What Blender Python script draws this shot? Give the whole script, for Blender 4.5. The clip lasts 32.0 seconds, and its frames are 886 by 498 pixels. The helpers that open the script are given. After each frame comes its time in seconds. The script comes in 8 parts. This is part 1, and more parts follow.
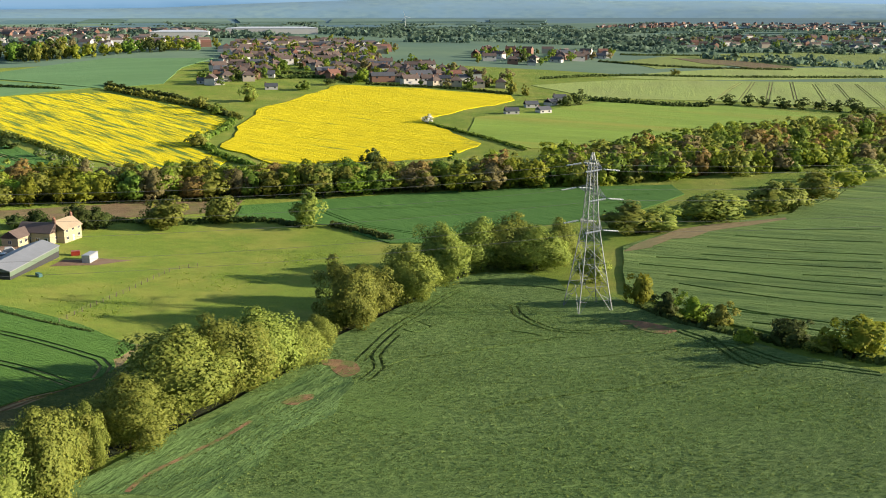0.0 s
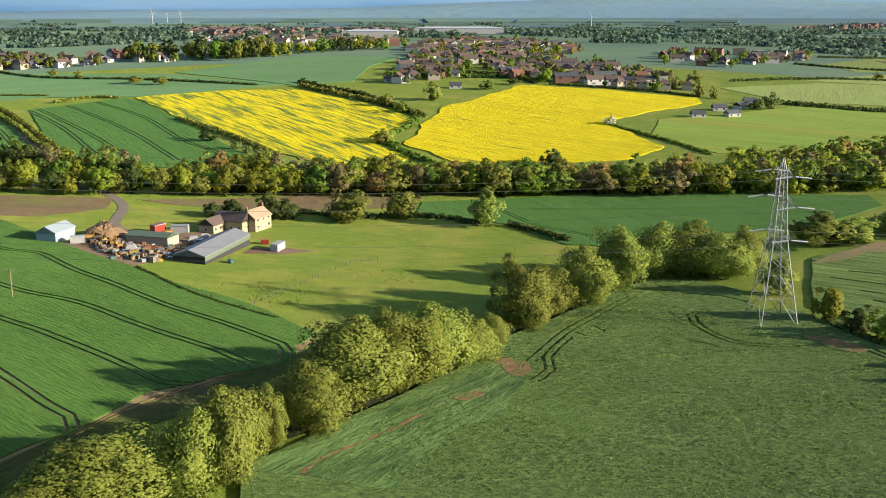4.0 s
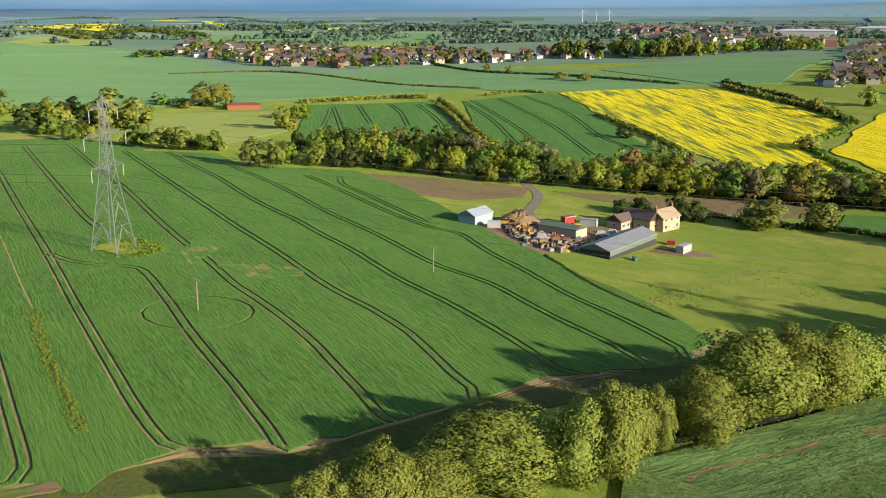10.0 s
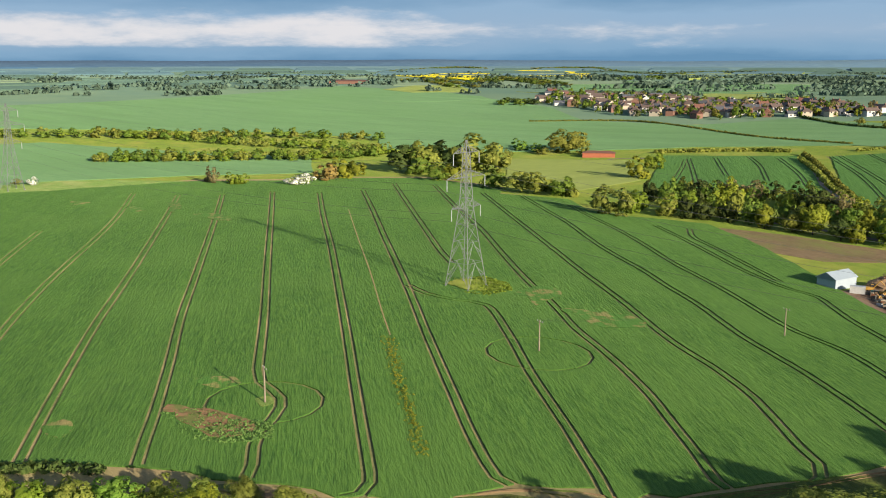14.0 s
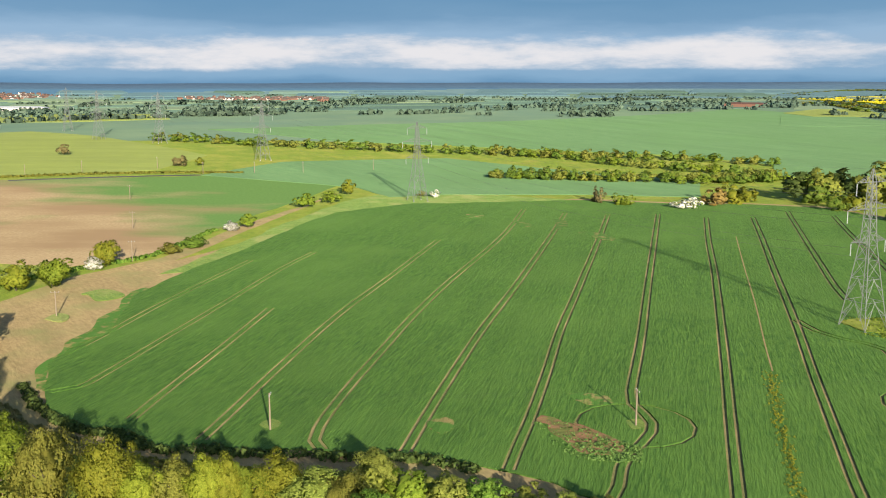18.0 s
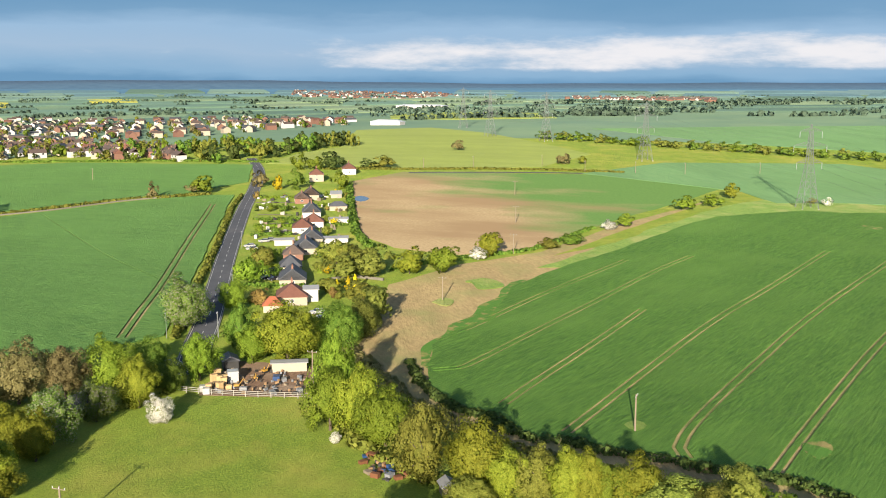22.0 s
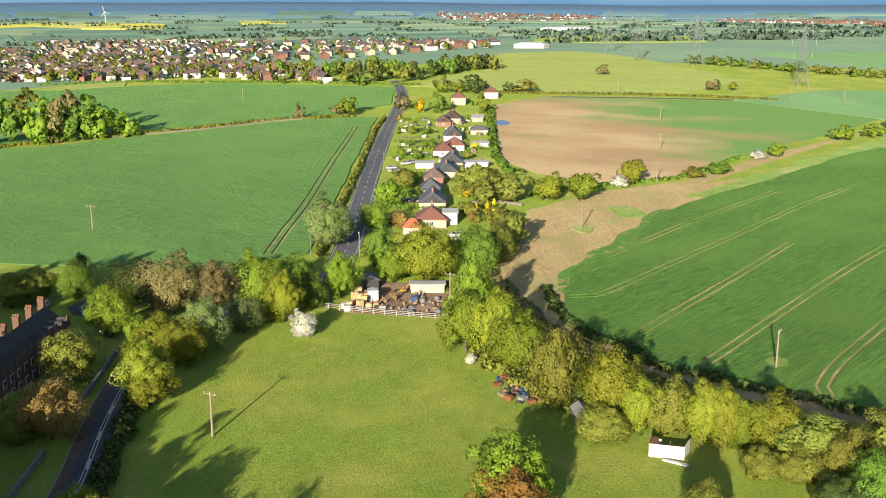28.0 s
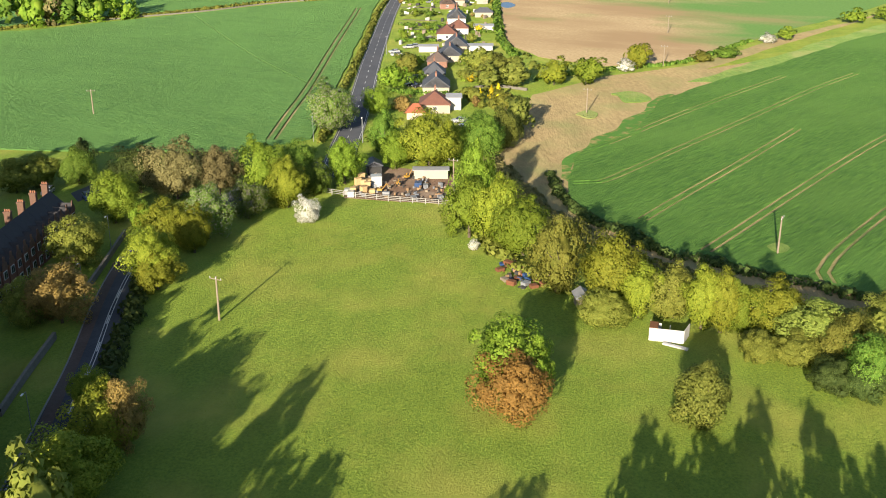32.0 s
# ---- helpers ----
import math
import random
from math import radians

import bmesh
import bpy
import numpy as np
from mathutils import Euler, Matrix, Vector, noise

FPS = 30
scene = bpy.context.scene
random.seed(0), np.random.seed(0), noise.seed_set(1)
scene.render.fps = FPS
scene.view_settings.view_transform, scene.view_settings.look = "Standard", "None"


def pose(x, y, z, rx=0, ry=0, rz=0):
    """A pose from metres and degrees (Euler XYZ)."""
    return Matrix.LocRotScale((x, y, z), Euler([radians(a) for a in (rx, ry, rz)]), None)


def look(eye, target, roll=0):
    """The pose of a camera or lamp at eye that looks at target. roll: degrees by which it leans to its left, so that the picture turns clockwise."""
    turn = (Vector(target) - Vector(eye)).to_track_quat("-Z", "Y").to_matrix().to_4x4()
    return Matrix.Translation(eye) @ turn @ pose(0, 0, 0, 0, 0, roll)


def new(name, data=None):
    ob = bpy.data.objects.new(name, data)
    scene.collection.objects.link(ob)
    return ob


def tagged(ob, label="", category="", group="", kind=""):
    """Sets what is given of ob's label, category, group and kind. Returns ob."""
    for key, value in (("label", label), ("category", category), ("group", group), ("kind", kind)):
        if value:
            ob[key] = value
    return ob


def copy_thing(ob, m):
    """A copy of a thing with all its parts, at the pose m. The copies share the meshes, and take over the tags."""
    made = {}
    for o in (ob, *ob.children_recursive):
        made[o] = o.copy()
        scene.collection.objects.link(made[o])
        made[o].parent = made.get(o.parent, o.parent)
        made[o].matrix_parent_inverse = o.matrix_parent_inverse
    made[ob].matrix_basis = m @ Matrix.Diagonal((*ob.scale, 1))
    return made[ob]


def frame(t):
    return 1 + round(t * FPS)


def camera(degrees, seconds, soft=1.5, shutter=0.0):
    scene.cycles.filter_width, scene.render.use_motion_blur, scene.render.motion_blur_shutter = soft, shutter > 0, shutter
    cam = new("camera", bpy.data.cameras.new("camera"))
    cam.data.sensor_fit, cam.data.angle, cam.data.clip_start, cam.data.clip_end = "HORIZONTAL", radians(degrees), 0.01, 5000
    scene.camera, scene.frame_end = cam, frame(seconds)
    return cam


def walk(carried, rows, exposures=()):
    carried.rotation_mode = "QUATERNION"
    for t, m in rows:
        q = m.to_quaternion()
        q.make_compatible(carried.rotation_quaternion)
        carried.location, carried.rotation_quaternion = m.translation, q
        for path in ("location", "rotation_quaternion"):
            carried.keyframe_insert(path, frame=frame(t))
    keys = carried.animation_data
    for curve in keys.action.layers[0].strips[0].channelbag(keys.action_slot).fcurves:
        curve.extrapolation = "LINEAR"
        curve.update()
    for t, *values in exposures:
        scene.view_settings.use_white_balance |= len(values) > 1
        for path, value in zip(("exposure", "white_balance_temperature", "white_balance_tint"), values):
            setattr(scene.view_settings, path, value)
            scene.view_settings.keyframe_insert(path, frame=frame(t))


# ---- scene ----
EYE_HEIGHT = 68.0
SHUTTER = 0.0
cam = camera(47.82, 32.0, soft=1.0)
# the drone hovers and only turns: seconds, yaw, pitch
TURNS = [
    (0.0, 0.00, -13.44),
    (0.5, 1.20, -13.44),
    (1.0, 2.39, -13.45),
    (1.5, 3.58, -13.45),
    (2.0, 5.03, -13.45),
    (2.5, 6.47, -13.45),
    (3.0, 7.81, -13.45),
    (3.5, 9.07, -13.44),
    (5.5, 14.31, -13.43),
    (6.0, 15.74, -13.43),
    (6.5, 17.92, -13.45),
    (7.0, 20.51, -13.45),
    (7.5, 22.99, -13.46),
    (8.0, 25.24, -13.47),
    (8.5, 27.54, -13.48),
    (9.0, 29.82, -13.49),
    (9.5, 31.81, -13.51),
    (10.0, 33.92, -13.52),
    (10.5, 36.19, -13.55),
    (11.0, 38.70, -13.55),
    (11.5, 41.40, -13.56),
    (12.0, 44.00, -13.42),
    (12.5, 46.52, -12.75),
    (13.0, 49.01, -12.08),
    (13.5, 51.51, -11.41),
    (14.0, 53.98, -10.76),
    (14.5, 56.42, -10.11),
    (16.5, 66.95, -9.55),
    (17.0, 69.82, -9.54),
    (17.5, 72.78, -9.53),
    (18.0, 75.96, -9.53),
    (18.5, 79.16, -9.54),
    (19.0, 82.41, -9.56),
    (19.5, 85.77, -9.56),
    (20.0, 89.16, -9.56),
    (20.5, 92.54, -9.57),
    (21.0, 95.87, -9.56),
    (21.5, 97.45, -9.55),
    (22.0, 97.57, -9.53),
    (22.5, 98.79, -9.51),
    (23.0, 100.74, -9.50),
    (23.5, 102.43, -9.50),
    (24.0, 103.63, -9.49),
    (24.5, 104.87, -9.49),
    (26.5, 105.59, -11.31),
    (27.0, 105.62, -12.16),
    (27.5, 105.63, -12.99),
    (28.0, 105.68, -13.83),
    (28.5, 105.72, -14.67),
    (29.0, 105.74, -15.46),
    (29.5, 105.76, -16.28),
    (30.0, 105.79, -17.11),
    (30.5, 105.80, -17.94),
    (31.0, 105.84, -18.74),
    (31.5, 105.85, -19.54),
    (32.0, 105.89, -20.36),
]
EXPOSURES = [(0.0, 1.25), (8.0, 1.15), (13.0, 1.0), (17.0, 1.05), (23.0, 1.21), (27.0, 1.26), (32.0, 1.31)]
walk(cam, [(t, pose(0, 0, EYE_HEIGHT, 90 + pitch, 0, yaw)) for t, yaw, pitch in TURNS], EXPOSURES)

# ---- light ----
SUN_ELEVATION = 15.0
sun = new("sun", bpy.data.lights.new("sun", "SUN"))
sun.data.energy, sun.data.angle, sun.data.color = 5.0, radians(0.6), (1.0, 0.87, 0.68)
sun.matrix_world = look((900, 0, 900 * math.tan(radians(SUN_ELEVATION))), (0, 0, 0))

world = bpy.data.worlds.new("world")
scene.world = world
world.use_nodes = True
wn, wl = world.node_tree.nodes, world.node_tree.links
wn.clear()
w_out, w_bg = wn.new("ShaderNodeOutputWorld"), wn.new("ShaderNodeBackground")
w_sky = wn.new("ShaderNodeTexSky")
w_sky.sky_type, w_sky.sun_disc = "NISHITA", False
w_sky.sun_elevation, w_sky.sun_rotation = radians(SUN_ELEVATION), radians(90)
w_dim = wn.new("ShaderNodeVectorMath")
w_dim.operation = "SCALE"
w_dim.inputs[3].default_value = 0.16
wl.new(w_sky.outputs[0], w_dim.inputs[0])
w_co, w_sep = wn.new("ShaderNodeTexCoord"), wn.new("ShaderNodeSeparateXYZ")
wl.new(w_co.outputs["Generated"], w_sep.inputs[0])
w_map = wn.new("ShaderNodeMapping")
w_map.inputs["Scale"].default_value = (1.0, 1.0, 5.0)
wl.new(w_co.outputs["Generated"], w_map.inputs[0])
w_noise = wn.new("ShaderNodeTexNoise")
w_noise.inputs["Scale"].default_value, w_noise.inputs["Detail"].default_value = 3.6, 10
w_noise.inputs["Roughness"].default_value = 0.55
wl.new(w_map.outputs[0], w_noise.inputs[0])
# a grey-blue veil with darker streaks, drawn out along the horizon
w_veil = wn.new("ShaderNodeValToRGB")
w_veil.color_ramp.elements[0].position, w_veil.color_ramp.elements[0].color = 0.0, (0.13, 0.27, 0.43, 1)
w_veil.color_ramp.elements[1].position, w_veil.color_ramp.elements[1].color = 1.0, (0.1, 0.23, 0.4, 1)
for p, c in ((0.06, (0.21, 0.36, 0.52)), (0.2, (0.3, 0.42, 0.56)), (0.36, (0.27, 0.41, 0.57)), (0.47, (0.16, 0.3, 0.46)), (0.6, (0.13, 0.27, 0.43)), (0.75, (0.2, 0.34, 0.5))):
    e = w_veil.color_ramp.elements.new(p)
    e.color = (*c, 1)
w_ruf = wn.new("ShaderNodeMath")
w_ruf.operation = "MULTIPLY_ADD"
w_ruf.inputs[1].default_value, w_ruf.inputs[2].default_value = 0.05, -0.025
wl.new(w_noise.outputs[0], w_ruf.inputs[0])
w_add = wn.new("ShaderNodeMath")
w_add.operation = "ADD"
wl.new(w_sep.outputs[2], w_add.inputs[0]), wl.new(w_ruf.outputs[0], w_add.inputs[1])
w_span = wn.new("ShaderNodeMapRange")
w_span.inputs["From Min"].default_value, w_span.inputs["From Max"].default_value = 0.0, 0.13
wl.new(w_add.outputs[0], w_span.inputs[0]), wl.new(w_span.outputs[0], w_veil.inputs[0])
# a bright ragged bank of cumulus low over the land
w_puff = wn.new("ShaderNodeTexNoise")
w_puff.inputs["Scale"].default_value, w_puff.inputs["Detail"].default_value, w_puff.inputs["Roughness"].default_value = 9.0, 12, 0.62
w_map2 = wn.new("ShaderNodeMapping")
w_map2.inputs["Scale"].default_value = (1.0, 1.0, 4.5)
wl.new(w_co.outputs["Generated"], w_map2.inputs[0]), wl.new(w_map2.outputs[0], w_puff.inputs[0])
w_bell = wn.new("ShaderNodeValToRGB")
w_bell.color_ramp.elements[0].position, w_bell.color_ramp.elements[0].color = 0.04, (0, 0, 0, 1)
w_bell.color_ramp.elements[1].position, w_bell.color_ramp.elements[1].color = 0.47, (0, 0, 0, 1)
for p, c in ((0.1, 0.75), (0.22, 1.0), (0.32, 0.62)):
    e = w_bell.color_ramp.elements.new(p)
    e.color = (c, c, c, 1)
w_bspan = wn.new("ShaderNodeMapRange")
w_bspan.inputs["From Min"].default_value, w_bspan.inputs["From Max"].default_value = 0.0, 0.13
wl.new(w_sep.outputs[2], w_bspan.inputs[0]), wl.new(w_bspan.outputs[0], w_bell.inputs[0])
# the bank thins out to both sides
w_dot = wn.new("ShaderNodeVectorMath")
w_dot.operation = "DOT_PRODUCT"
w_dot.inputs[1].default_value = (-0.966, 0.259, 0)
wl.new(w_co.outputs["Generated"], w_dot.inputs[0])
w_side = wn.new("ShaderNodeMapRange")
w_side.inputs["From Min"].default_value, w_side.inputs["From Max"].default_value = 0.82, 0.965
w_side.inputs["To Min"].default_value, w_side.inputs["To Max"].default_value = 0.3, 0.62
wl.new(w_dot.outputs["Value"], w_side.inputs[0])
w_amt = wn.new("ShaderNodeMath")
w_amt.operation = "MULTIPLY"
wl.new(w_bell.outputs[0], w_amt.inputs[0]), wl.new(w_side.outputs[0], w_amt.inputs[1])
w_sum = wn.new("ShaderNodeMath")
w_sum.operation = "ADD"
wl.new(w_amt.outputs[0], w_sum.inputs[0]), wl.new(w_puff.outputs[0], w_sum.inputs[1])
w_cut = wn.new("ShaderNodeMapRange")
w_cut.interpolation_type = "SMOOTHSTEP"
w_cut.inputs["From Min"].default_value, w_cut.inputs["From Max"].default_value = 0.8, 1.16
wl.new(w_sum.outputs[0], w_cut.inputs[0])
w_thin = wn.new("ShaderNodeMix")
w_thin.data_type = "RGBA"
w_thin.inputs[7].default_value = (0.7, 0.69, 0.71, 1)
wl.new(w_cut.outputs[0], w_thin.inputs[0]), wl.new(w_veil.outputs[0], w_thin.inputs[6])
# the cloud bank gives way to open sky higher up
w_open = wn.new("ShaderNodeMapRange")
w_open.inputs["From Min"].default_value, w_open.inputs["From Max"].default_value = 0.12, 0.4
wl.new(w_sep.outputs[2], w_open.inputs[0])
w_mix = wn.new("ShaderNodeMix")
w_mix.data_type = "RGBA"
wl.new(w_open.outputs[0], w_mix.inputs[0]), wl.new(w_thin.outputs[2], w_mix.inputs[6]), wl.new(w_dim.outputs[0], w_mix.inputs[7])
wl.new(w_mix.outputs[2], w_bg.inputs[0]), wl.new(w_bg.outputs[0], w_out.inputs[0])
w_bg.inputs[1].default_value = 0.55

# ---- materials ----


def nodes_of(name):
    m = bpy.data.materials.new(name)
    m.use_nodes = True
    n = m.node_tree.nodes
    return m, n, m.node_tree.links, n["Principled BSDF"]


def mixed(n, l, fac, a, b):
    """A colour node between a and b, which are colours or sockets."""
    k = n.new("ShaderNodeMix")
    k.data_type = "RGBA"
    l.new(fac, k.inputs[0])
    for s, v in ((6, a), (7, b)):
        if isinstance(v, tuple):
            k.inputs[s].default_value = (*v, 1)
        else:
            l.new(v, k.inputs[s])
    return k.outputs[2]


def noise_of(n, l, co, scale, detail=4, lo=0.3, hi=0.7, rough=0.6):
    k = n.new("ShaderNodeTexNoise")
    k.inputs["Scale"].default_value, k.inputs["Detail"].default_value, k.inputs["Roughness"].default_value = scale, detail, rough
    l.new(co, k.inputs[0])
    r = n.new("ShaderNodeMapRange")
    r.inputs["From Min"].default_value, r.inputs["From Max"].default_value = lo, hi
    l.new(k.outputs[0], r.inputs[0])
    return r.outputs[0]


def coords(n, l, turn=0.0, stretch=(1, 1, 1)):
    c, m = n.new("ShaderNodeTexCoord"), n.new("ShaderNodeMapping")
    m.vector_type = "TEXTURE"
    m.inputs["Rotation"].default_value, m.inputs["Scale"].default_value = (0, 0, radians(turn)), stretch
    l.new(c.outputs["Object"], m.inputs[0])
    return m.outputs[0]


def ground_stuff(name, low, high, far, grain=1.2, blotch=0.03, turn=0.0, rows=1.0, relief=0.25, rough=0.95, blot=(0.45, 0.7), vary=0.0, sheen=0.0):
    """Crop, grass or soil: grain drawn out along the rows, wide blotches and relief; sheen is the fuzz of blades."""
    m, n, l, p = nodes_of(name)
    co, cr = coords(n, l), coords(n, l, turn, (rows, 1, 1))
    fine = noise_of(n, l, cr, grain, 6, 0.32, 0.68, 0.7)
    wide = noise_of(n, l, coords(n, l, turn, (1 + 5 * vary, 1, 1)), blotch, 5, blot[0], blot[1])
    mid = noise_of(n, l, coords(n, l, turn, (rows * 1.5, 1, 1)), grain * 0.14, 4, 0.35, 0.65)
    c = mixed(n, l, fine, low, high)
    c = mixed(n, l, wide, c, far)
    d = n.new("ShaderNodeHueSaturation")
    k = n.new("ShaderNodeMapRange")
    k.inputs["To Min"].default_value, k.inputs["To Max"].default_value = 0.92, 1.08
    l.new(mid, k.inputs[0]), l.new(k.outputs[0], d.inputs["Value"]), l.new(c, d.inputs["Color"])
    l.new(d.outputs[0], p.inputs["Base Color"])
    p.inputs["Roughness"].default_value = rough
    p.inputs["Specular IOR Level"].default_value = 0.15
    p.inputs["Diffuse Roughness"].default_value = 0.4
    p.inputs["Sheen Weight"].default_value, p.inputs["Sheen Roughness"].default_value = sheen, 0.5
    p.inputs["Sheen Tint"].default_value = (0.4, 0.75, 0.2, 1)
    b = n.new("ShaderNodeBump")
    b.inputs["Strength"].default_value, b.inputs["Distance"].default_value = 1.0, relief
    l.new(fine, b.inputs["Height"]), l.new(b.outputs[0], p.inputs["Normal"])
    return m


def leaves(name, a, b, blossom=None, share=0.5):
    m, n, l, p = nodes_of(name)
    a, b = tuple(v * 1.58 for v in a), tuple(v * 1.58 for v in b)
    g, o = n.new("ShaderNodeNewGeometry"), n.new("ShaderNodeObjectInfo")
    c = mixed(n, l, g.outputs["Random Per Island"], a, b)
    if blossom:
        k = n.new("ShaderNodeMath")
        k.operation = "LESS_THAN"
        q = n.new("ShaderNodeMath")
        q.operation = "FRACT"
        q2 = n.new("ShaderNodeMath")
        q2.operation = "MULTIPLY"
        q2.inputs[1].default_value = 7.31
        l.new(g.outputs["Random Per Island"], q2.inputs[0]), l.new(q2.outputs[0], q.inputs[0]), l.new(q.outputs[0], k.inputs[0])
        k.inputs[1].default_value = share
        c = mixed(n, l, k.outputs[0], c, blossom)
    h = n.new("ShaderNodeHueSaturation")
    for s, lo, hi in (("Hue", 0.485, 0.512), ("Value", 0.75, 1.2)):
        k = n.new("ShaderNodeMapRange")
        k.inputs["To Min"].default_value, k.inputs["To Max"].default_value = lo, hi
        l.new(o.outputs["Random"], k.inputs[0]), l.new(k.outputs[0], h.inputs[s])
    l.new(c, h.inputs["Color"]), l.new(h.outputs[0], p.inputs["Base Color"])
    p.inputs["Roughness"].default_value, p.inputs["Specular IOR Level"].default_value = 0.7, 0.15
    t, x = n.new("ShaderNodeBsdfTranslucent"), n.new("ShaderNodeMixShader")
    x.inputs[0].default_value = 0.42
    l.new(h.outputs[0], t.inputs[0]), l.new(p.outputs[0], x.inputs[1]), l.new(t.outputs[0], x.inputs[2])
    l.new(x.outputs[0], n["Material Output"].inputs[0])
    return m


def plain(name, col, rough=0.7, metal=0.0, dirt=0.35, scale=1.5, relief=0.0, vary=0.0):
    """Paint, brick, metal and the like, with dirt at two scales."""
    m, n, l, p = nodes_of(name)
    co = coords(n, l)
    d = noise_of(n, l, co, scale, 5, 0.35, 0.75)
    f = noise_of(n, l, co, scale * 9, 3, 0.3, 0.7)
    c = mixed(n, l, d, col, tuple(v * (1 - dirt) for v in col))
    c = mixed(n, l, f, c, tuple(v * (1 - dirt * 0.6) for v in col))
    if vary:
        o, h, k = n.new("ShaderNodeObjectInfo"), n.new("ShaderNodeHueSaturation"), n.new("ShaderNodeMapRange")
        k.inputs["To Min"].default_value, k.inputs["To Max"].default_value = 1 - vary, 1 + vary
        l.new(o.outputs["Random"], k.inputs[0]), l.new(k.outputs[0], h.inputs["Value"]), l.new(c, h.inputs["Color"])
        c = h.outputs[0]
    l.new(c, p.inputs["Base Color"])
    p.inputs["Roughness"].default_value, p.inputs["Metallic"].default_value = rough, metal
    if relief:
        b = n.new("ShaderNodeBump")
        b.inputs["Strength"].default_value, b.inputs["Distance"].default_value = 0.6, relief
        l.new(f, b.inputs["Height"]), l.new(b.outputs[0], p.inputs["Normal"])
    return m


GRASS = ground_stuff("pasture_grass", (0.1, 0.162, 0.022), (0.202, 0.264, 0.037), (0.245, 0.255, 0.05), 2.2, 0.05, relief=0.11)
WHEAT_DULL = ground_stuff("grey_green_wheat", (0.055, 0.12, 0.03), (0.23, 0.335, 0.097), (0.15, 0.25, 0.06), 0.9, 0.03, 15, 1.8, 1.0)
WHEAT_ROWS = ground_stuff("wheat_in_rows", (0.055, 0.112, 0.027), (0.22, 0.305, 0.085), (0.155, 0.24, 0.062), 0.3, 0.03, -32, 14.0, 0.9)
CROP = ground_stuff("young_green_crop", (0.026, 0.082, 0.013), (0.098, 0.2, 0.034), (0.085, 0.175, 0.032), 1.5, 0.02, 152, 7.0, 0.4, sheen=0.1)
ROADSIDE_CROP = ground_stuff("fresh_green_crop", (0.042, 0.112, 0.028), (0.112, 0.215, 0.056), (0.09, 0.19, 0.048), 1.3, 0.02, 75, 5.0, 0.35, sheen=0.1)
CROP_DARK = ground_stuff("dark_green_crop", (0.05, 0.125, 0.025), (0.085, 0.185, 0.04), (0.07, 0.16, 0.035), 0.6, 0.02, -48, 6.0, 0.3)
TEAL = ground_stuff("blue_green_crop", (0.098, 0.195, 0.082), (0.132, 0.235, 0.1), (0.11, 0.212, 0.083), 0.3, 0.008, 20, 4.0, 0.3)
LIGHT = ground_stuff("light_green_ley", (0.175, 0.22, 0.056), (0.222, 0.267, 0.066), (0.19, 0.23, 0.065), 0.3, 0.012, 80, 4.0, 0.3)
ORANGE_LEY = ground_stuff("orange_tinted_ley", (0.19, 0.285, 0.045), (0.25, 0.345, 0.055), (0.34, 0.28, 0.06), 0.3, 0.02, -12, 6.0, 0.3, blot=(0.5, 0.75), vary=1)
EAST_LEY = ground_stuff("yellow_green_ley", (0.24, 0.3, 0.085), (0.3, 0.36, 0.1), (0.26, 0.3, 0.1), 0.3, 0.012, 80, 4.0, 0.3)
RAPE = ground_stuff("rapeseed_in_flower", (0.5, 0.42, 0.006), (0.78, 0.64, 0.01), (0.14, 0.2, 0.03), 0.6, 0.14, -30, 9.0, 0.6, blot=(0.6, 0.7), vary=1.8)
SOIL = ground_stuff("bare_soil", (0.2, 0.15, 0.074), (0.31, 0.24, 0.122), (0.2, 0.19, 0.08), 0.9, 0.06, 20, 3.0, 0.12)
FALLOW = ground_stuff("fallow_earth", (0.12, 0.09, 0.05), (0.22, 0.155, 0.09), (0.15, 0.16, 0.05), 0.9, 0.06, 10, 4.0, 0.25)
TRACKS = ground_stuff("trodden_wheel_track", (0.115, 0.13, 0.045), (0.215, 0.2, 0.088), (0.29, 0.225, 0.115), 0.8, 0.04, 0, 1.0, 0.2, blot=(0.45, 0.6))
# floor of the cuts in the wheat, coloured dark for the shade between rows
SHADED_FLOOR = ground_stuff("shaded_crop_floor", (0.035, 0.065, 0.017), (0.075, 0.11, 0.03), (0.085, 0.09, 0.036), 0.8, 0.04, 0, 1.0, 0.2)
RED_EARTH = ground_stuff("red_brown_earth", (0.17, 0.095, 0.05), (0.29, 0.17, 0.095), (0.13, 0.15, 0.045), 0.7, 0.3, 60, 3.0, 0.25, blot=(0.44, 0.58))
THIN_CROP = ground_stuff("thin_dry_crop", (0.12, 0.15, 0.04), (0.25, 0.2, 0.085), (0.062, 0.15, 0.026), 0.5, 0.3, 152, 4.0, 0.3, blot=(0.4, 0.5))
ROUGH = ground_stuff("rough_grass", (0.05, 0.09, 0.015), (0.12, 0.15, 0.03), (0.14, 0.13, 0.05), 0.9, 0.05, relief=0.5)
ASPHALT = ground_stuff("asphalt", (0.042, 0.046, 0.056), (0.06, 0.065, 0.077), (0.075, 0.077, 0.087), 2.0, 0.06, relief=0.02)
# grass colour shifted to blue, as distance haze painted into the base colour
DISTANT_HAZE = ground_stuff("haze_tinted_fields", (0.1, 0.165, 0.105), (0.14, 0.205, 0.125), (0.09, 0.155, 0.115), 0.012, 0.004, relief=0.0)

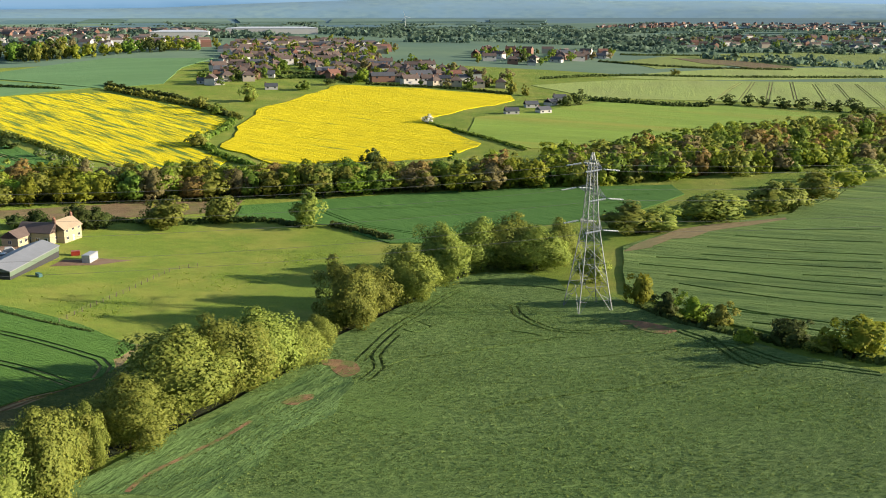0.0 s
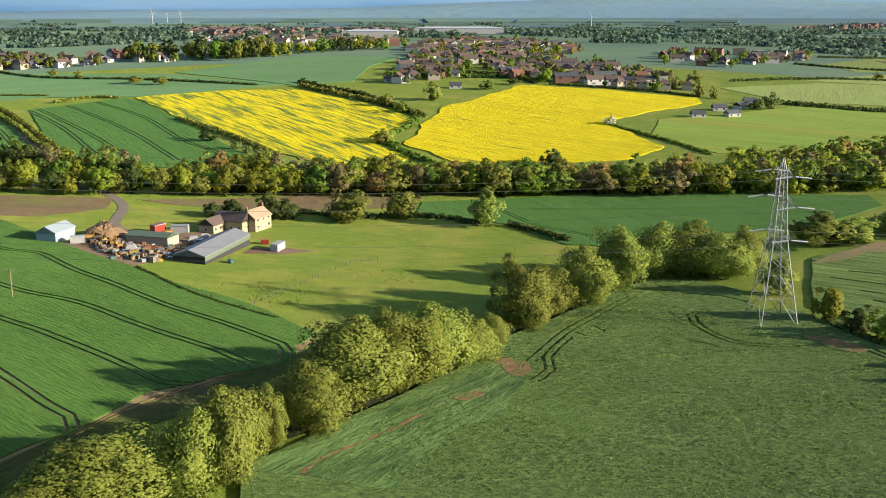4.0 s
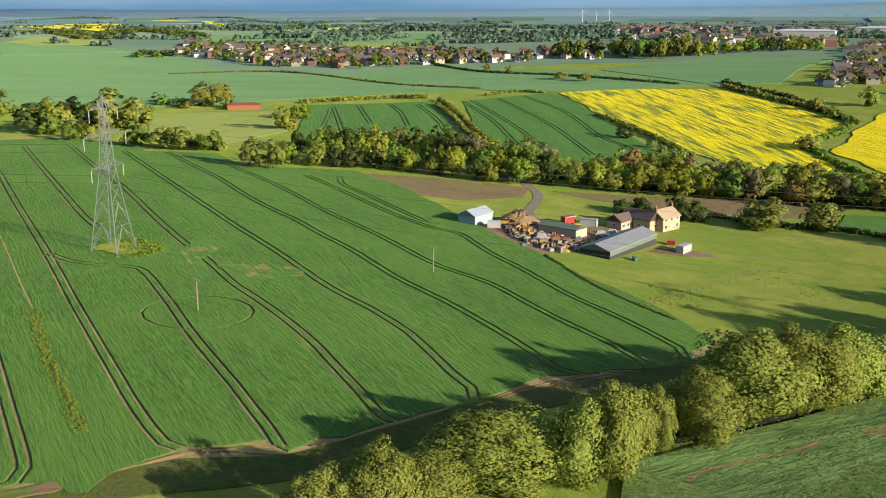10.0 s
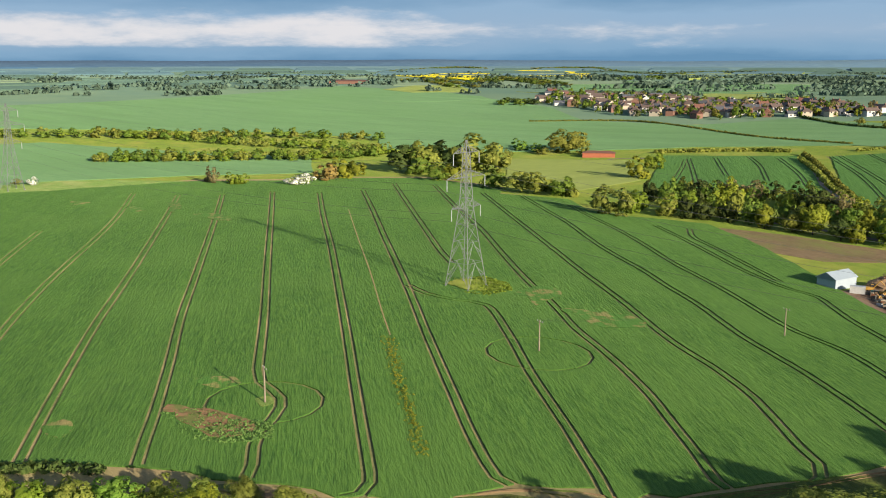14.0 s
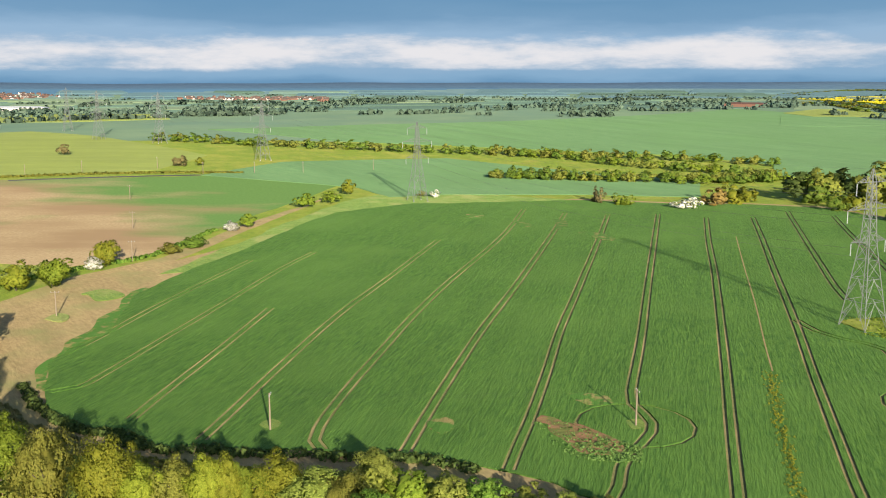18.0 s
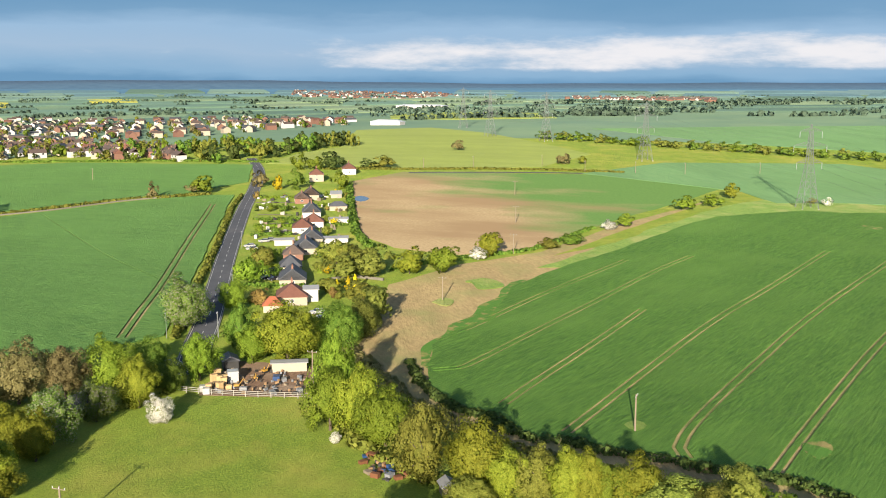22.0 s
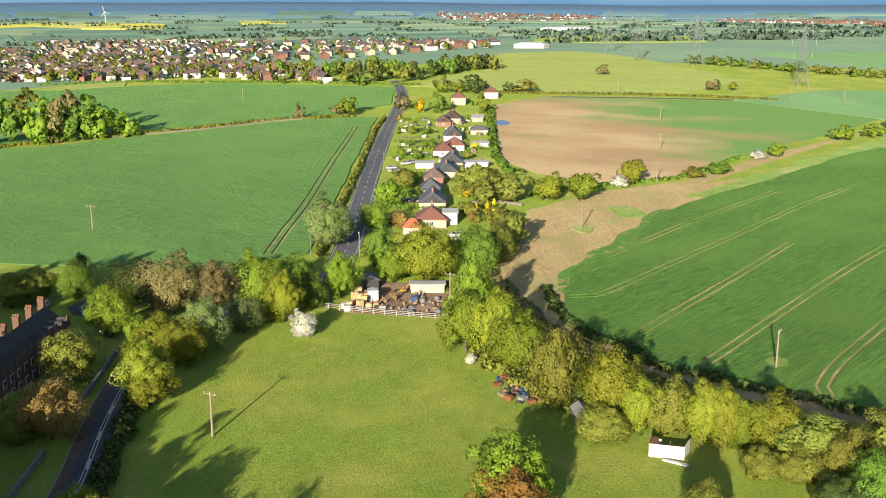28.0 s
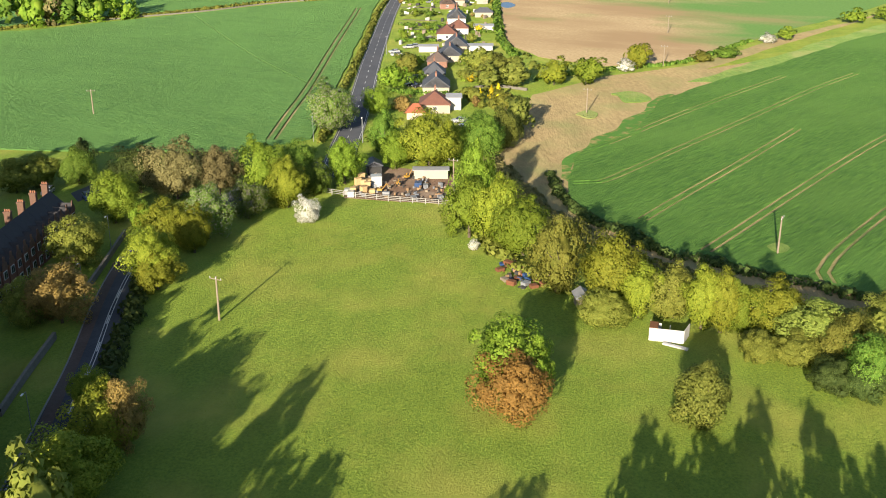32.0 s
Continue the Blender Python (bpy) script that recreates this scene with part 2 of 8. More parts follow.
BANK_GRASS = ground_stuff("bank_grass", (0.08, 0.13, 0.03), (0.17, 0.22, 0.05), (0.22, 0.21, 0.08), 0.9, 0.07, 20, 3.0, 0.3, blot=(0.5, 0.66), sheen=0.2)
# stronger painted haze for the outer rings: pale blue-green, then plain blue
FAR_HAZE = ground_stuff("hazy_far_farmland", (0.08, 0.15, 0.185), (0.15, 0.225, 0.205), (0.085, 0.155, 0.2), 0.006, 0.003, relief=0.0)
HAZE_BLUE = ground_stuff("haze_blue_plain", (0.05, 0.12, 0.2), (0.068, 0.145, 0.225), (0.06, 0.13, 0.2), 0.02, 0.004, relief=0.0)


def seeded_soil():
    """Tan soil through which a sown crop comes up in drawn-out patches, thicker to one side."""
    m, n, l, p = nodes_of("half_grown_soil")
    co = coords(n, l, 75, (2.0, 1, 1))
    k, sep = n.new("ShaderNodeTexNoise"), n.new("ShaderNodeSeparateXYZ")
    k.inputs["Scale"].default_value, k.inputs["Detail"].default_value = 0.03, 7
    l.new(co, k.inputs[0])
    c = n.new("ShaderNodeTexCoord")
    l.new(c.outputs["Object"], sep.inputs[0])
    side, far, add, ramp = n.new("ShaderNodeMath"), n.new("ShaderNodeMath"), n.new("ShaderNodeMath"), n.new("ShaderNodeMapRange")
    side.operation = far.operation = "MULTIPLY_ADD"
    add.operation = "ADD"
    side.inputs[1].default_value, side.inputs[2].default_value = 0.0028, 0.1
    far.inputs[1].default_value, far.inputs[2].default_value = -0.0016, -0.72
    l.new(sep.outputs[1], side.inputs[0]), l.new(sep.outputs[0], far.inputs[0])
    l.new(side.outputs[0], add.inputs[0]), l.new(far.outputs[0], add.inputs[1])
    tot = n.new("ShaderNodeMath")
    tot.operation = "ADD"
    l.new(add.outputs[0], tot.inputs[0]), l.new(k.outputs[0], tot.inputs[1])
    ramp.inputs["From Min"].default_value, ramp.inputs["From Max"].default_value = 0.46, 0.76
    l.new(tot.outputs[0], ramp.inputs[0])
    fine, wide = noise_of(n, l, coords(n, l), 0.8, 5), noise_of(n, l, co, 0.02, 4, 0.4, 0.6)
    soil = mixed(n, l, fine, (0.24, 0.18, 0.1), (0.33, 0.255, 0.15))
    soil = mixed(n, l, wide, soil, (0.22, 0.155, 0.088))
    crop = mixed(n, l, fine, (0.075, 0.15, 0.04), (0.1, 0.185, 0.05))
    l.new(mixed(n, l, ramp.outputs[0], soil, crop), p.inputs["Base Color"])
    p.inputs["Roughness"].default_value, p.inputs["Diffuse Roughness"].default_value, p.inputs["Specular IOR Level"].default_value = 0.95, 0.4, 0.1
    return m


SEEDED = seeded_soil()
LEAF = {
    "lime": leaves("lime_leaves", (0.09, 0.145, 0.014), (0.17, 0.225, 0.026)),
    "yellow": leaves("yellow_green_leaves", (0.11, 0.14, 0.014), (0.2, 0.212, 0.024)),
    "willow": leaves("willow_leaves", (0.1, 0.13, 0.024), (0.19, 0.212, 0.042)),
    "mid": leaves("mid_green_leaves", (0.06, 0.115, 0.015), (0.135, 0.195, 0.03)),
    "dark": leaves("dark_green_leaves", (0.03, 0.05, 0.012), (0.075, 0.1, 0.025)),
    "rust": leaves("rust_brown_leaves", (0.14, 0.1, 0.034), (0.235, 0.168, 0.05)),
    "bare": leaves("bronze_budding_twigs", (0.108, 0.098, 0.04), (0.185, 0.16, 0.066)),
    "olive": leaves("olive_leaves", (0.102, 0.12, 0.02), (0.188, 0.192, 0.036)),
    "white": leaves("white_blossom", (0.1, 0.13, 0.03), (0.15, 0.18, 0.05), (0.78, 0.76, 0.7), 0.72),
    "candle": leaves("leaves_with_pale_blossom", (0.08, 0.14, 0.025), (0.15, 0.2, 0.045), (0.3, 0.3, 0.2), 0.25),
    # leaf green pulled towards blue to carry the haze of distance
    "far": leaves("hazed_tree_leaves", (0.055, 0.09, 0.065), (0.1, 0.145, 0.1)),
    "copper": leaves("copper_leaves", (0.16, 0.105, 0.028), (0.27, 0.165, 0.04)),
    "gold": leaves("golden_leaves", (0.3, 0.25, 0.01), (0.45, 0.36, 0.02)),
}
BARK = plain("bark", (0.11, 0.085, 0.06), 0.95, dirt=0.5, scale=4, relief=0.03)

# ---- terrain ----
HILL_RINGS = (90, 170, 300, 480, 760, 1200, 2000)
HILL_HEIGHTS = [0.66, 1.64, -2.17, -0.29, -2.13, 5.11, -2.07, 4.05, -5.14, -2.41, 9.81, -6.88, 1.35, -3.67, 13.21, -6.2, -13.92, 15.51, -3.94, -0.91, 11.57, 3.01, -7.78, 5.0, -11.55, 5.66, -1.51, -9.15, -25.58, -2.67, 21.98, -42.43, 5.46, 22.72, -14.01, -11.39, 5.23, 0.06, 11.31, 3.72, -14.41, -20.51, 9.38, 12.13, 5.98, 14.04, 5.55, 13.8, 6.17]
HILLS = [(-d * math.sin(radians(-45 + 32 * k)), d * math.cos(radians(-45 + 32 * k)), 0.55 * d + 20) for d in HILL_RINGS for k in range(7)]


def height(x, y):
    """The land's height: a sum of soft hills, which comes up to the far skyline."""
    x, y = np.asarray(x, float), np.asarray(y, float)
    z = 0.0 * x
    for (cx, cy, r), h in zip(HILLS, HILL_HEIGHTS):
        z = z + h * np.exp(-((x - cx) ** 2 + (y - cy) ** 2) / (2 * r * r))
    k = np.clip((np.hypot(x, y) - 2300) / 2200, 0, 1)
    k = k * k * (3 - 2 * k)
    return z * (1 - k) + 38 * k


def mesh_of(name, verts, faces, mat=None, smooth=False):
    me = bpy.data.meshes.new(name)
    me.from_pydata([tuple(v) for v in verts], [], [tuple(f) for f in faces])
    if mat:
        me.materials.append(mat)
    if smooth:
        me.shade_smooth()
    return me


def part(name, data, parent=None, label="", mat=None):
    ob = new(name, data)
    if parent:
        ob.parent = parent
    if mat:
        ob.material_slots[0].link = "OBJECT"
        ob.material_slots[0].material = mat
    return tagged(ob, label) if label else ob


def build_ground():
    rings = [0.5] + [6 * 1.036 ** i for i in range(190)]
    rings = [r for r in rings if r < 4750] + [4750]
    na = 480
    a = np.linspace(0, 2 * np.pi, na, endpoint=False)
    r = np.array(rings)[:, None]
    x, y = -np.sin(a) * r, np.cos(a) * r
    z = height(x, y)
    z = np.where(r > 4740, z - 40, z)
    verts = np.stack([x, y, z], -1).reshape(-1, 3)
    faces = [(i * na + j, (i + 1) * na + j, (i + 1) * na + (j + 1) % na, i * na + (j + 1) % na) for i in range(len(rings) - 1) for j in range(na)]
    faces = [f[::-1] for f in faces] + [tuple(range(na))]
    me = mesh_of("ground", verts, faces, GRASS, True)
    me.materials.append(DISTANT_HAZE)
    me.materials.append(HAZE_BLUE)
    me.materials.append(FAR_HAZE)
    # the haze-coloured materials take over from the grass with distance
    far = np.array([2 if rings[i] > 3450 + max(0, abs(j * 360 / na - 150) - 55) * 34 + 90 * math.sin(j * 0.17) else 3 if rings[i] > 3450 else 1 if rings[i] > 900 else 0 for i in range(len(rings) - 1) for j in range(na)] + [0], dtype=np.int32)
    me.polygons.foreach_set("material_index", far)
    tagged(new("ground", me), "rolling green farmland of pasture grass", "ground", kind="structure")


build_ground()


def smooth_line(pts, step):
    """A rounded way through the points, one point every step metres."""
    p = [np.array(q, float) for q in pts]
    p = [2 * p[0] - p[1]] + p + [2 * p[-1] - p[-2]]
    out = []
    for i in range(1, len(p) - 2):
        n = max(1, int(np.linalg.norm(p[i + 1] - p[i]) / step))
        for k in range(n):
            t = k / n
            out.append(0.5 * ((2 * p[i]) + (-p[i - 1] + p[i + 1]) * t + (2 * p[i - 1] - 5 * p[i] + 4 * p[i + 1] - p[i + 2]) * t * t + (-p[i - 1] + 3 * p[i] - 3 * p[i + 1] + p[i + 2]) * t ** 3))
    out.append(p[-2])
    return np.array(out)


def inside(px, py, poly):
    c = np.zeros(len(px), bool)
    n = len(poly)
    for i in range(n):
        (x0, y0), (x1, y1) = poly[i], poly[i - 1]
        if y0 == y1:
            continue
        c ^= ((y0 > py) != (y1 > py)) & (px < (x1 - x0) * (py - y0) / (y1 - y0) + x0)
    return c


def drape(poly, rise, skirt=0.6, cuts=(), fray=0.0, fine=None):
    """Vertices and faces of a sheet that lies over the land inside the outline, rise metres up, with an edge that goes down into it."""
    from mathutils.geometry import delaunay_2d_cdt
    edge = []
    for i in range(len(poly)):
        a, b = np.array(poly[i - 1], float), np.array(poly[i], float)
        n = max(1, int(np.linalg.norm(b - a) / (fine or max(2.0, 0.015 * np.linalg.norm((a + b) / 2)))))
        edge += [a + (b - a) * k / n for k in range(n)]
    edge = np.array(edge)
    if fray:
        s = np.cumsum(np.linalg.norm(edge - np.roll(edge, 1, axis=0), axis=1))
        nr = np.roll(edge, -1, axis=0) - np.roll(edge, 1, axis=0)
        nr = np.column_stack([-nr[:, 1], nr[:, 0]]) / (np.linalg.norm(nr, axis=1)[:, None] + 1e-9)
        k = np.sin(s / 9.1) * 0.5 + np.sin(s / 3.7 + 1) * 0.35 + np.sin(s / 23.0 + 2) * 0.6
        edge = edge + nr * (k * fray)[:, None]
    if (edge[:, 0] * np.roll(edge[:, 1], -1) - np.roll(edge[:, 0], -1) * edge[:, 1]).sum() < 0:
        edge = edge[::-1]
    d, az = np.hypot(edge[:, 0], edge[:, 1]), np.arctan2(-edge[:, 0], edge[:, 1])
    if az.max() - az.min() > np.pi:
        az = np.where(az < 0, az + 2 * np.pi, az)
    rr = np.exp(np.arange(math.log(max(d.min(), 5)), math.log(d.max()) + 0.03, 0.03))
    aa = np.arange(az.min(), az.max(), 0.014)
    g = np.array([(-math.sin(q) * r, math.cos(q) * r) for r in rr for q in aa])
    g = g[inside(g[:, 0], g[:, 1], [tuple(e) for e in edge])] if len(g) else g
    pts = [Vector(e) for e in edge] + [Vector(q) for q in g]
    n = len(edge)
    lines, loops = [(i, (i + 1) % n) for i in range(n)], [list(range(n))]
    for c in cuts:
        if (c[:, 0] * np.roll(c[:, 1], -1) - np.roll(c[:, 0], -1) * c[:, 1]).sum() < 0:
            c = c[::-1]
        k = len(pts)
        pts += [Vector(q) for q in c]
        lines += [(k + i, k + (i + 1) % len(c)) for i in range(len(c))]
        loops.append(list(range(k, k + len(c))))
    v, _, f, _, _, src = delaunay_2d_cdt(pts, lines, loops, 1, 1e-3)
    v = np.array([(q.x, q.y) for q in v])
    z = height(v[:, 0], v[:, 1]) + rise
    verts = np.column_stack([v, z]).tolist()
    faces, half = [], {}
    for q, s in zip(f, src):
        if any(k > 0 for k in s) or 0 not in s:
            continue
        a, b, c = (v[i] for i in q[:3])
        up = (b[0] - a[0]) * (c[1] - a[1]) - (b[1] - a[1]) * (c[0] - a[0]) > 0
        q = tuple(q) if up else tuple(q)[::-1]
        faces.append(q)
        for i in range(3):
            half[(q[i], q[(i + 1) % 3])] = 1
    if cuts:
        down = {}
        for a, b in list(half):
            if (b, a) not in half:
                for i in (a, b):
                    if i not in down:
                        down[i] = len(verts)
                        verts.append((verts[i][0], verts[i][1], verts[i][2] - skirt))
                faces.append((b, a, down[a], down[b]))
        return verts, faces
    m = len(verts)
    verts += [(e[0], e[1], float(height(e[0], e[1])) + rise - skirt) for e in edge]
    top = [(float(e[0]), float(e[1]), float(height(e[0], e[1])) + rise) for e in edge]
    k = len(verts)
    verts += top
    faces += [(k + i, k + (i + 1) % n, m + (i + 1) % n, m + i) for i in range(n)]
    return verts, faces


def strip_edges(pts, width, step, offsets):
    """Outlines of strips along a line."""
    p = smooth_line(pts, step)
    t = np.gradient(p, axis=0)
    t /= np.linalg.norm(t, axis=1)[:, None] + 1e-9
    nrm = np.column_stack([-t[:, 1], t[:, 0]])
    return [np.concatenate([p + nrm * (o - width / 2), (p + nrm * (o + width / 2))[::-1]]) for o in offsets]


def field(name, label, poly, mat, rise=0.35, category="field", tracks=(), width=0.6, gauge=2.0, fray=0.5, floor=None, single=(), gap=1.2):
    """A crop that stands rise metres tall; wheel tracks and single gaps are cut into it down to the ground, with a floor strip each."""
    cuts = []
    for line in tracks:
        cuts += strip_edges(line, width, 4.0, (-gauge / 2, gauge / 2))
    for line in single:
        cuts += strip_edges(line, gap, 4.0, (0,))
    v, f = drape(poly, rise, rise + 0.3, cuts, fray)
    ob = new(name, mesh_of(name, v, f, mat, False))
    tagged(ob, label, category, kind="structure")
    for line, offsets, wide in [(q, (-gauge / 2, gauge / 2), width) for q in tracks] + [(q, (0,), gap) for q in single]:
        v, f = ribbon(line, wide + 0.3, 0.07, 4.0, offsets)
        part("wheel_track", mesh_of("wheel_track", v, f, floor or TRACKS), ob, "bare trodden wheel track or shade-coloured row gap")
    return ob


def ribbon(pts, width, rise, step=4.0, offsets=(0,)):
    """Strips that lie on the land along a line."""
    p = smooth_line(pts, step)
    t = np.gradient(p, axis=0)
    t /= np.linalg.norm(t, axis=1)[:, None] + 1e-9
    nrm = np.column_stack([-t[:, 1], t[:, 0]])
    verts, faces = [], []
    for o in offsets:
        base = len(verts)
        for s in (-0.5, 0.5):
            q = p + nrm * (o + s * width)
            verts += np.column_stack([q, height(q[:, 0], q[:, 1]) + rise]).tolist()
        n = len(p)
        faces += [(base + i + n, base + i, base + i + 1, base + n + i + 1) for i in range(n - 1)]
    return verts, faces


def ring_round(c, r):
    return [(c[0] + r * math.cos(k * math.pi / 8), c[1] + r * math.sin(k * math.pi / 8)) for k in range(17)]


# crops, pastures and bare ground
wheat_hill = field("wheat_field", "dull green wheat field on a slope beside a ditch", [(-58.7, 138.9), (-51.4, 157.6), (-40.2, 183), (-30.6, 209.9), (-25.2, 230.8), (-12.8, 258), (1, 285.9), (11.5, 297.8), (23.6, 297.1), (33.8, 287.3), (35.6, 267.9), (47.9, 266.4), (58.6, 237.7), (68.9, 224.9), (77.1, 209.7), (90.2, 192)] + [(160, 150), (160, -60), (20, -60), (-25, 60)], WHEAT_DULL, 0.75, tracks=([(16, 284), (5.9, 279.2), (-2.2, 263.9), (-7.3, 251.3), (-11.3, 241.5), (-14.3, 231.3), (-16.4, 221.7), (-18.8, 210.7)], [(-11.6, 232.9), (-13.9, 224.2), (-15.3, 215.1), (-13.9, 206.7), (-15.5, 200.7), (-17, 196.9)], [(23.1, 264.8), (19, 259.7), (19.5, 251.8), (22.5, 243.5), (27.4, 235.9), (35.4, 233.1), (44.2, 235.6)], [(57.2, 231.7), (62.6, 221.2), (66.8, 217.2), (70.5, 208.7), (74.4, 201.7), (79.4, 199.2), (89.4, 191.6)], [(62.6, 225.9), (64, 211.9), (65.4, 204), (67.9, 200.4)]), width=0.9, gauge=2.0, floor=SHADED_FLOOR, single=([(-12.8, 206), (-8.1, 212.8), (2.1, 217.2), (15.4, 223.6), (29.4, 229.3)], [(7.1, 177.2), (12.7, 181.8), (24.3, 186.9), (32.6, 189), (42.2, 191.7), (54.7, 195.7), (66.2, 198.7)], [(27.3, 211.7), (40.3, 213.9), (53.8, 217)], [(-10.1, 237.4), (-6.8, 234.5), (-3.1, 240.1), (-6.4, 244.8), (-9.8, 240.5)], [(17.5, 281.9), (28.9, 279.8), (34.8, 274.1)], [(9.1, 231.4), (16.3, 236.1), (24.1, 230.7)]), gap=0.9)
LODGED = ground_stuff("wind_laid_wheat", (0.03, 0.075, 0.022), (0.15, 0.235, 0.07), (0.135, 0.225, 0.07), 0.28, 0.06, 66, 4.0, 1.0)
v, f = drape([(-57.3, 140.9), (-52.6, 158.2), (-44.7, 174), (-34.7, 189.5), (-27.9, 208), (-24.4, 212.4), (-21.4, 193), (-23.9, 176.2), (-28, 161.8), (-32.1, 147.3), (-33.5, 140.9)], 0.79, 0.3, (), 3.0, 1.0)
part("laid_crop", mesh_of("laid_crop", v, f, LODGED), wheat_hill, "pale wind-laid wheat along a ditch")
wheat_rows = field("wheat_field", "wheat field in drilled rows beyond a scrubby hedge", [(52.1, 271.9), (62.2, 253.5), (71.9, 235.4), (81.4, 222.6), (97.7, 209.2)] + [(190, 180), (420, 330), (380, 520)] + [(201.3, 449.1), (157.6, 419.1), (132.5, 373.2), (115.2, 365.4), (84.5, 350.9), (60.3, 328.4)], WHEAT_ROWS, 0.6, tracks=([(146.6, 388.3), (158.8, 402.9), (170.7, 420.6)],), width=0.8, gauge=2.2, floor=SHADED_FLOOR, single=([(68.5, 312.5), (90.9, 302), (110, 291.7), (128.6, 282.8)], [(61.5, 304.6), (84.2, 290.1), (102.5, 274.9), (120, 262.7)], [(87.7, 323.6), (111.8, 311.8), (136.1, 300.4)], [(68, 278.8), (84.4, 262.8), (98.4, 250.6), (111.5, 242.9)], [(74, 252.9), (79.4, 246.2), (86.9, 238.6), (97.2, 229), (103.2, 223.7)], [(101.3, 338.5), (122.5, 326.8), (143.9, 318.5)], [(67, 289.2), (83.8, 277), (101.5, 263.3), (116.3, 254.2)], [(57.7, 267.8), (64.7, 257.6), (74.3, 248.8), (82.3, 241.7)], [(113.8, 347.4), (133.6, 341.4), (152.9, 339.6)], [(104.7, 281.3), (114.4, 276.9), (123.6, 271.2)], [(76.3, 236), (86.3, 228.8), (94.1, 221.3), (100.2, 216.7)], [(83.3, 313.8), (105, 302), (132.1, 291)]))
strip_field = field("crop_field", "flat dark green crop strip below the wood", [(-80.7, 396.3), (-52.7, 409.8), (-20.4, 422.5), (28.9, 434.3), (102.1, 439.4), (102.2, 418.1), (68.8, 377.5), (37.3, 366.2), (20.4, 367.4), (3.3, 354.5), (-7.7, 340.1), (-18.5, 339.9), (-41.1, 366.6), (-79.1, 376.6)], CROP_DARK, 0.35, tracks=([(-48.1, 389.9), (-30.6, 367.3), (-10.1, 354.6)], [(-41.7, 393.3), (3.7, 400.9), (88.1, 419.4)], [(-31.2, 374.7), (26.3, 394.2), (73.3, 403.5)]), width=0.6, gauge=2.0)
main_soil = field("headland", "bare brown earth round the edge of a crop field", [(-69.6, 219), (-88.9, 225.7)] + [(-96.2, 237.2), (-127.4, 253), (-167.7, 278.3), (-212.6, 307), (-244.9, 324.9), (-274.1, 339.2), (-303.1, 323.7), (-325.8, 318.6), (-358.3, 335.8), (-395.4, 322.6)] + [(-413.6, 341.3), (-478.5, 335.4), (-503.3, 294.9), (-507.2, 260.5), (-526.7, 212.9), (-520.5, 163.6), (-518.3, 131.2), (-521.6, 113.6), (-491.7, 81.5), (-458.5, 57.9), (-406.5, 22.5), (-369.1, -8.3)] + [(-573.4, 85.8), (-502.5, 50.3), (-455.9, 22.2), (-378.2, -11.7), (-349.8, -40.2), (-313.7, -59.8), (-265.9, -53.8), (-242.2, -53.4), (-210.9, -41.3), (-191.2, -25.9), (-175.9, -9.3), (-164.7, 10)] + [(-163.4, 18.1), (-149, 48.4)] + [(-148.6, 41.1), (-134, 58.5), (-121.6, 71.6), (-110.7, 93.4), (-100.5, 104.3), (-92.7, 123.9), (-88.5, 143.5), (-79.7, 166)] + [(-77.1, 169.2), (-68.4, 188.9)], SOIL, 0.05)
verge = field("grass_verge", "rough grass verge between crop and ditch", [(-69.8, 213.7), (-68.5, 206.3), (-71.7, 194.2), (-79.4, 174.1)] + [(-82.4, 171.2), (-91.3, 147.7), (-95.9, 128), (-103, 106.9), (-114.4, 96.5), (-123.5, 72.7), (-113.8, 78.4), (-103.8, 92), (-93.7, 106), (-88.2, 126.9), (-83.6, 144.3), (-74.4, 167.9)] + [(-72.7, 167.4), (-64.8, 185.7), (-62.5, 207.2)], ROUGH, 0.2, "verge")
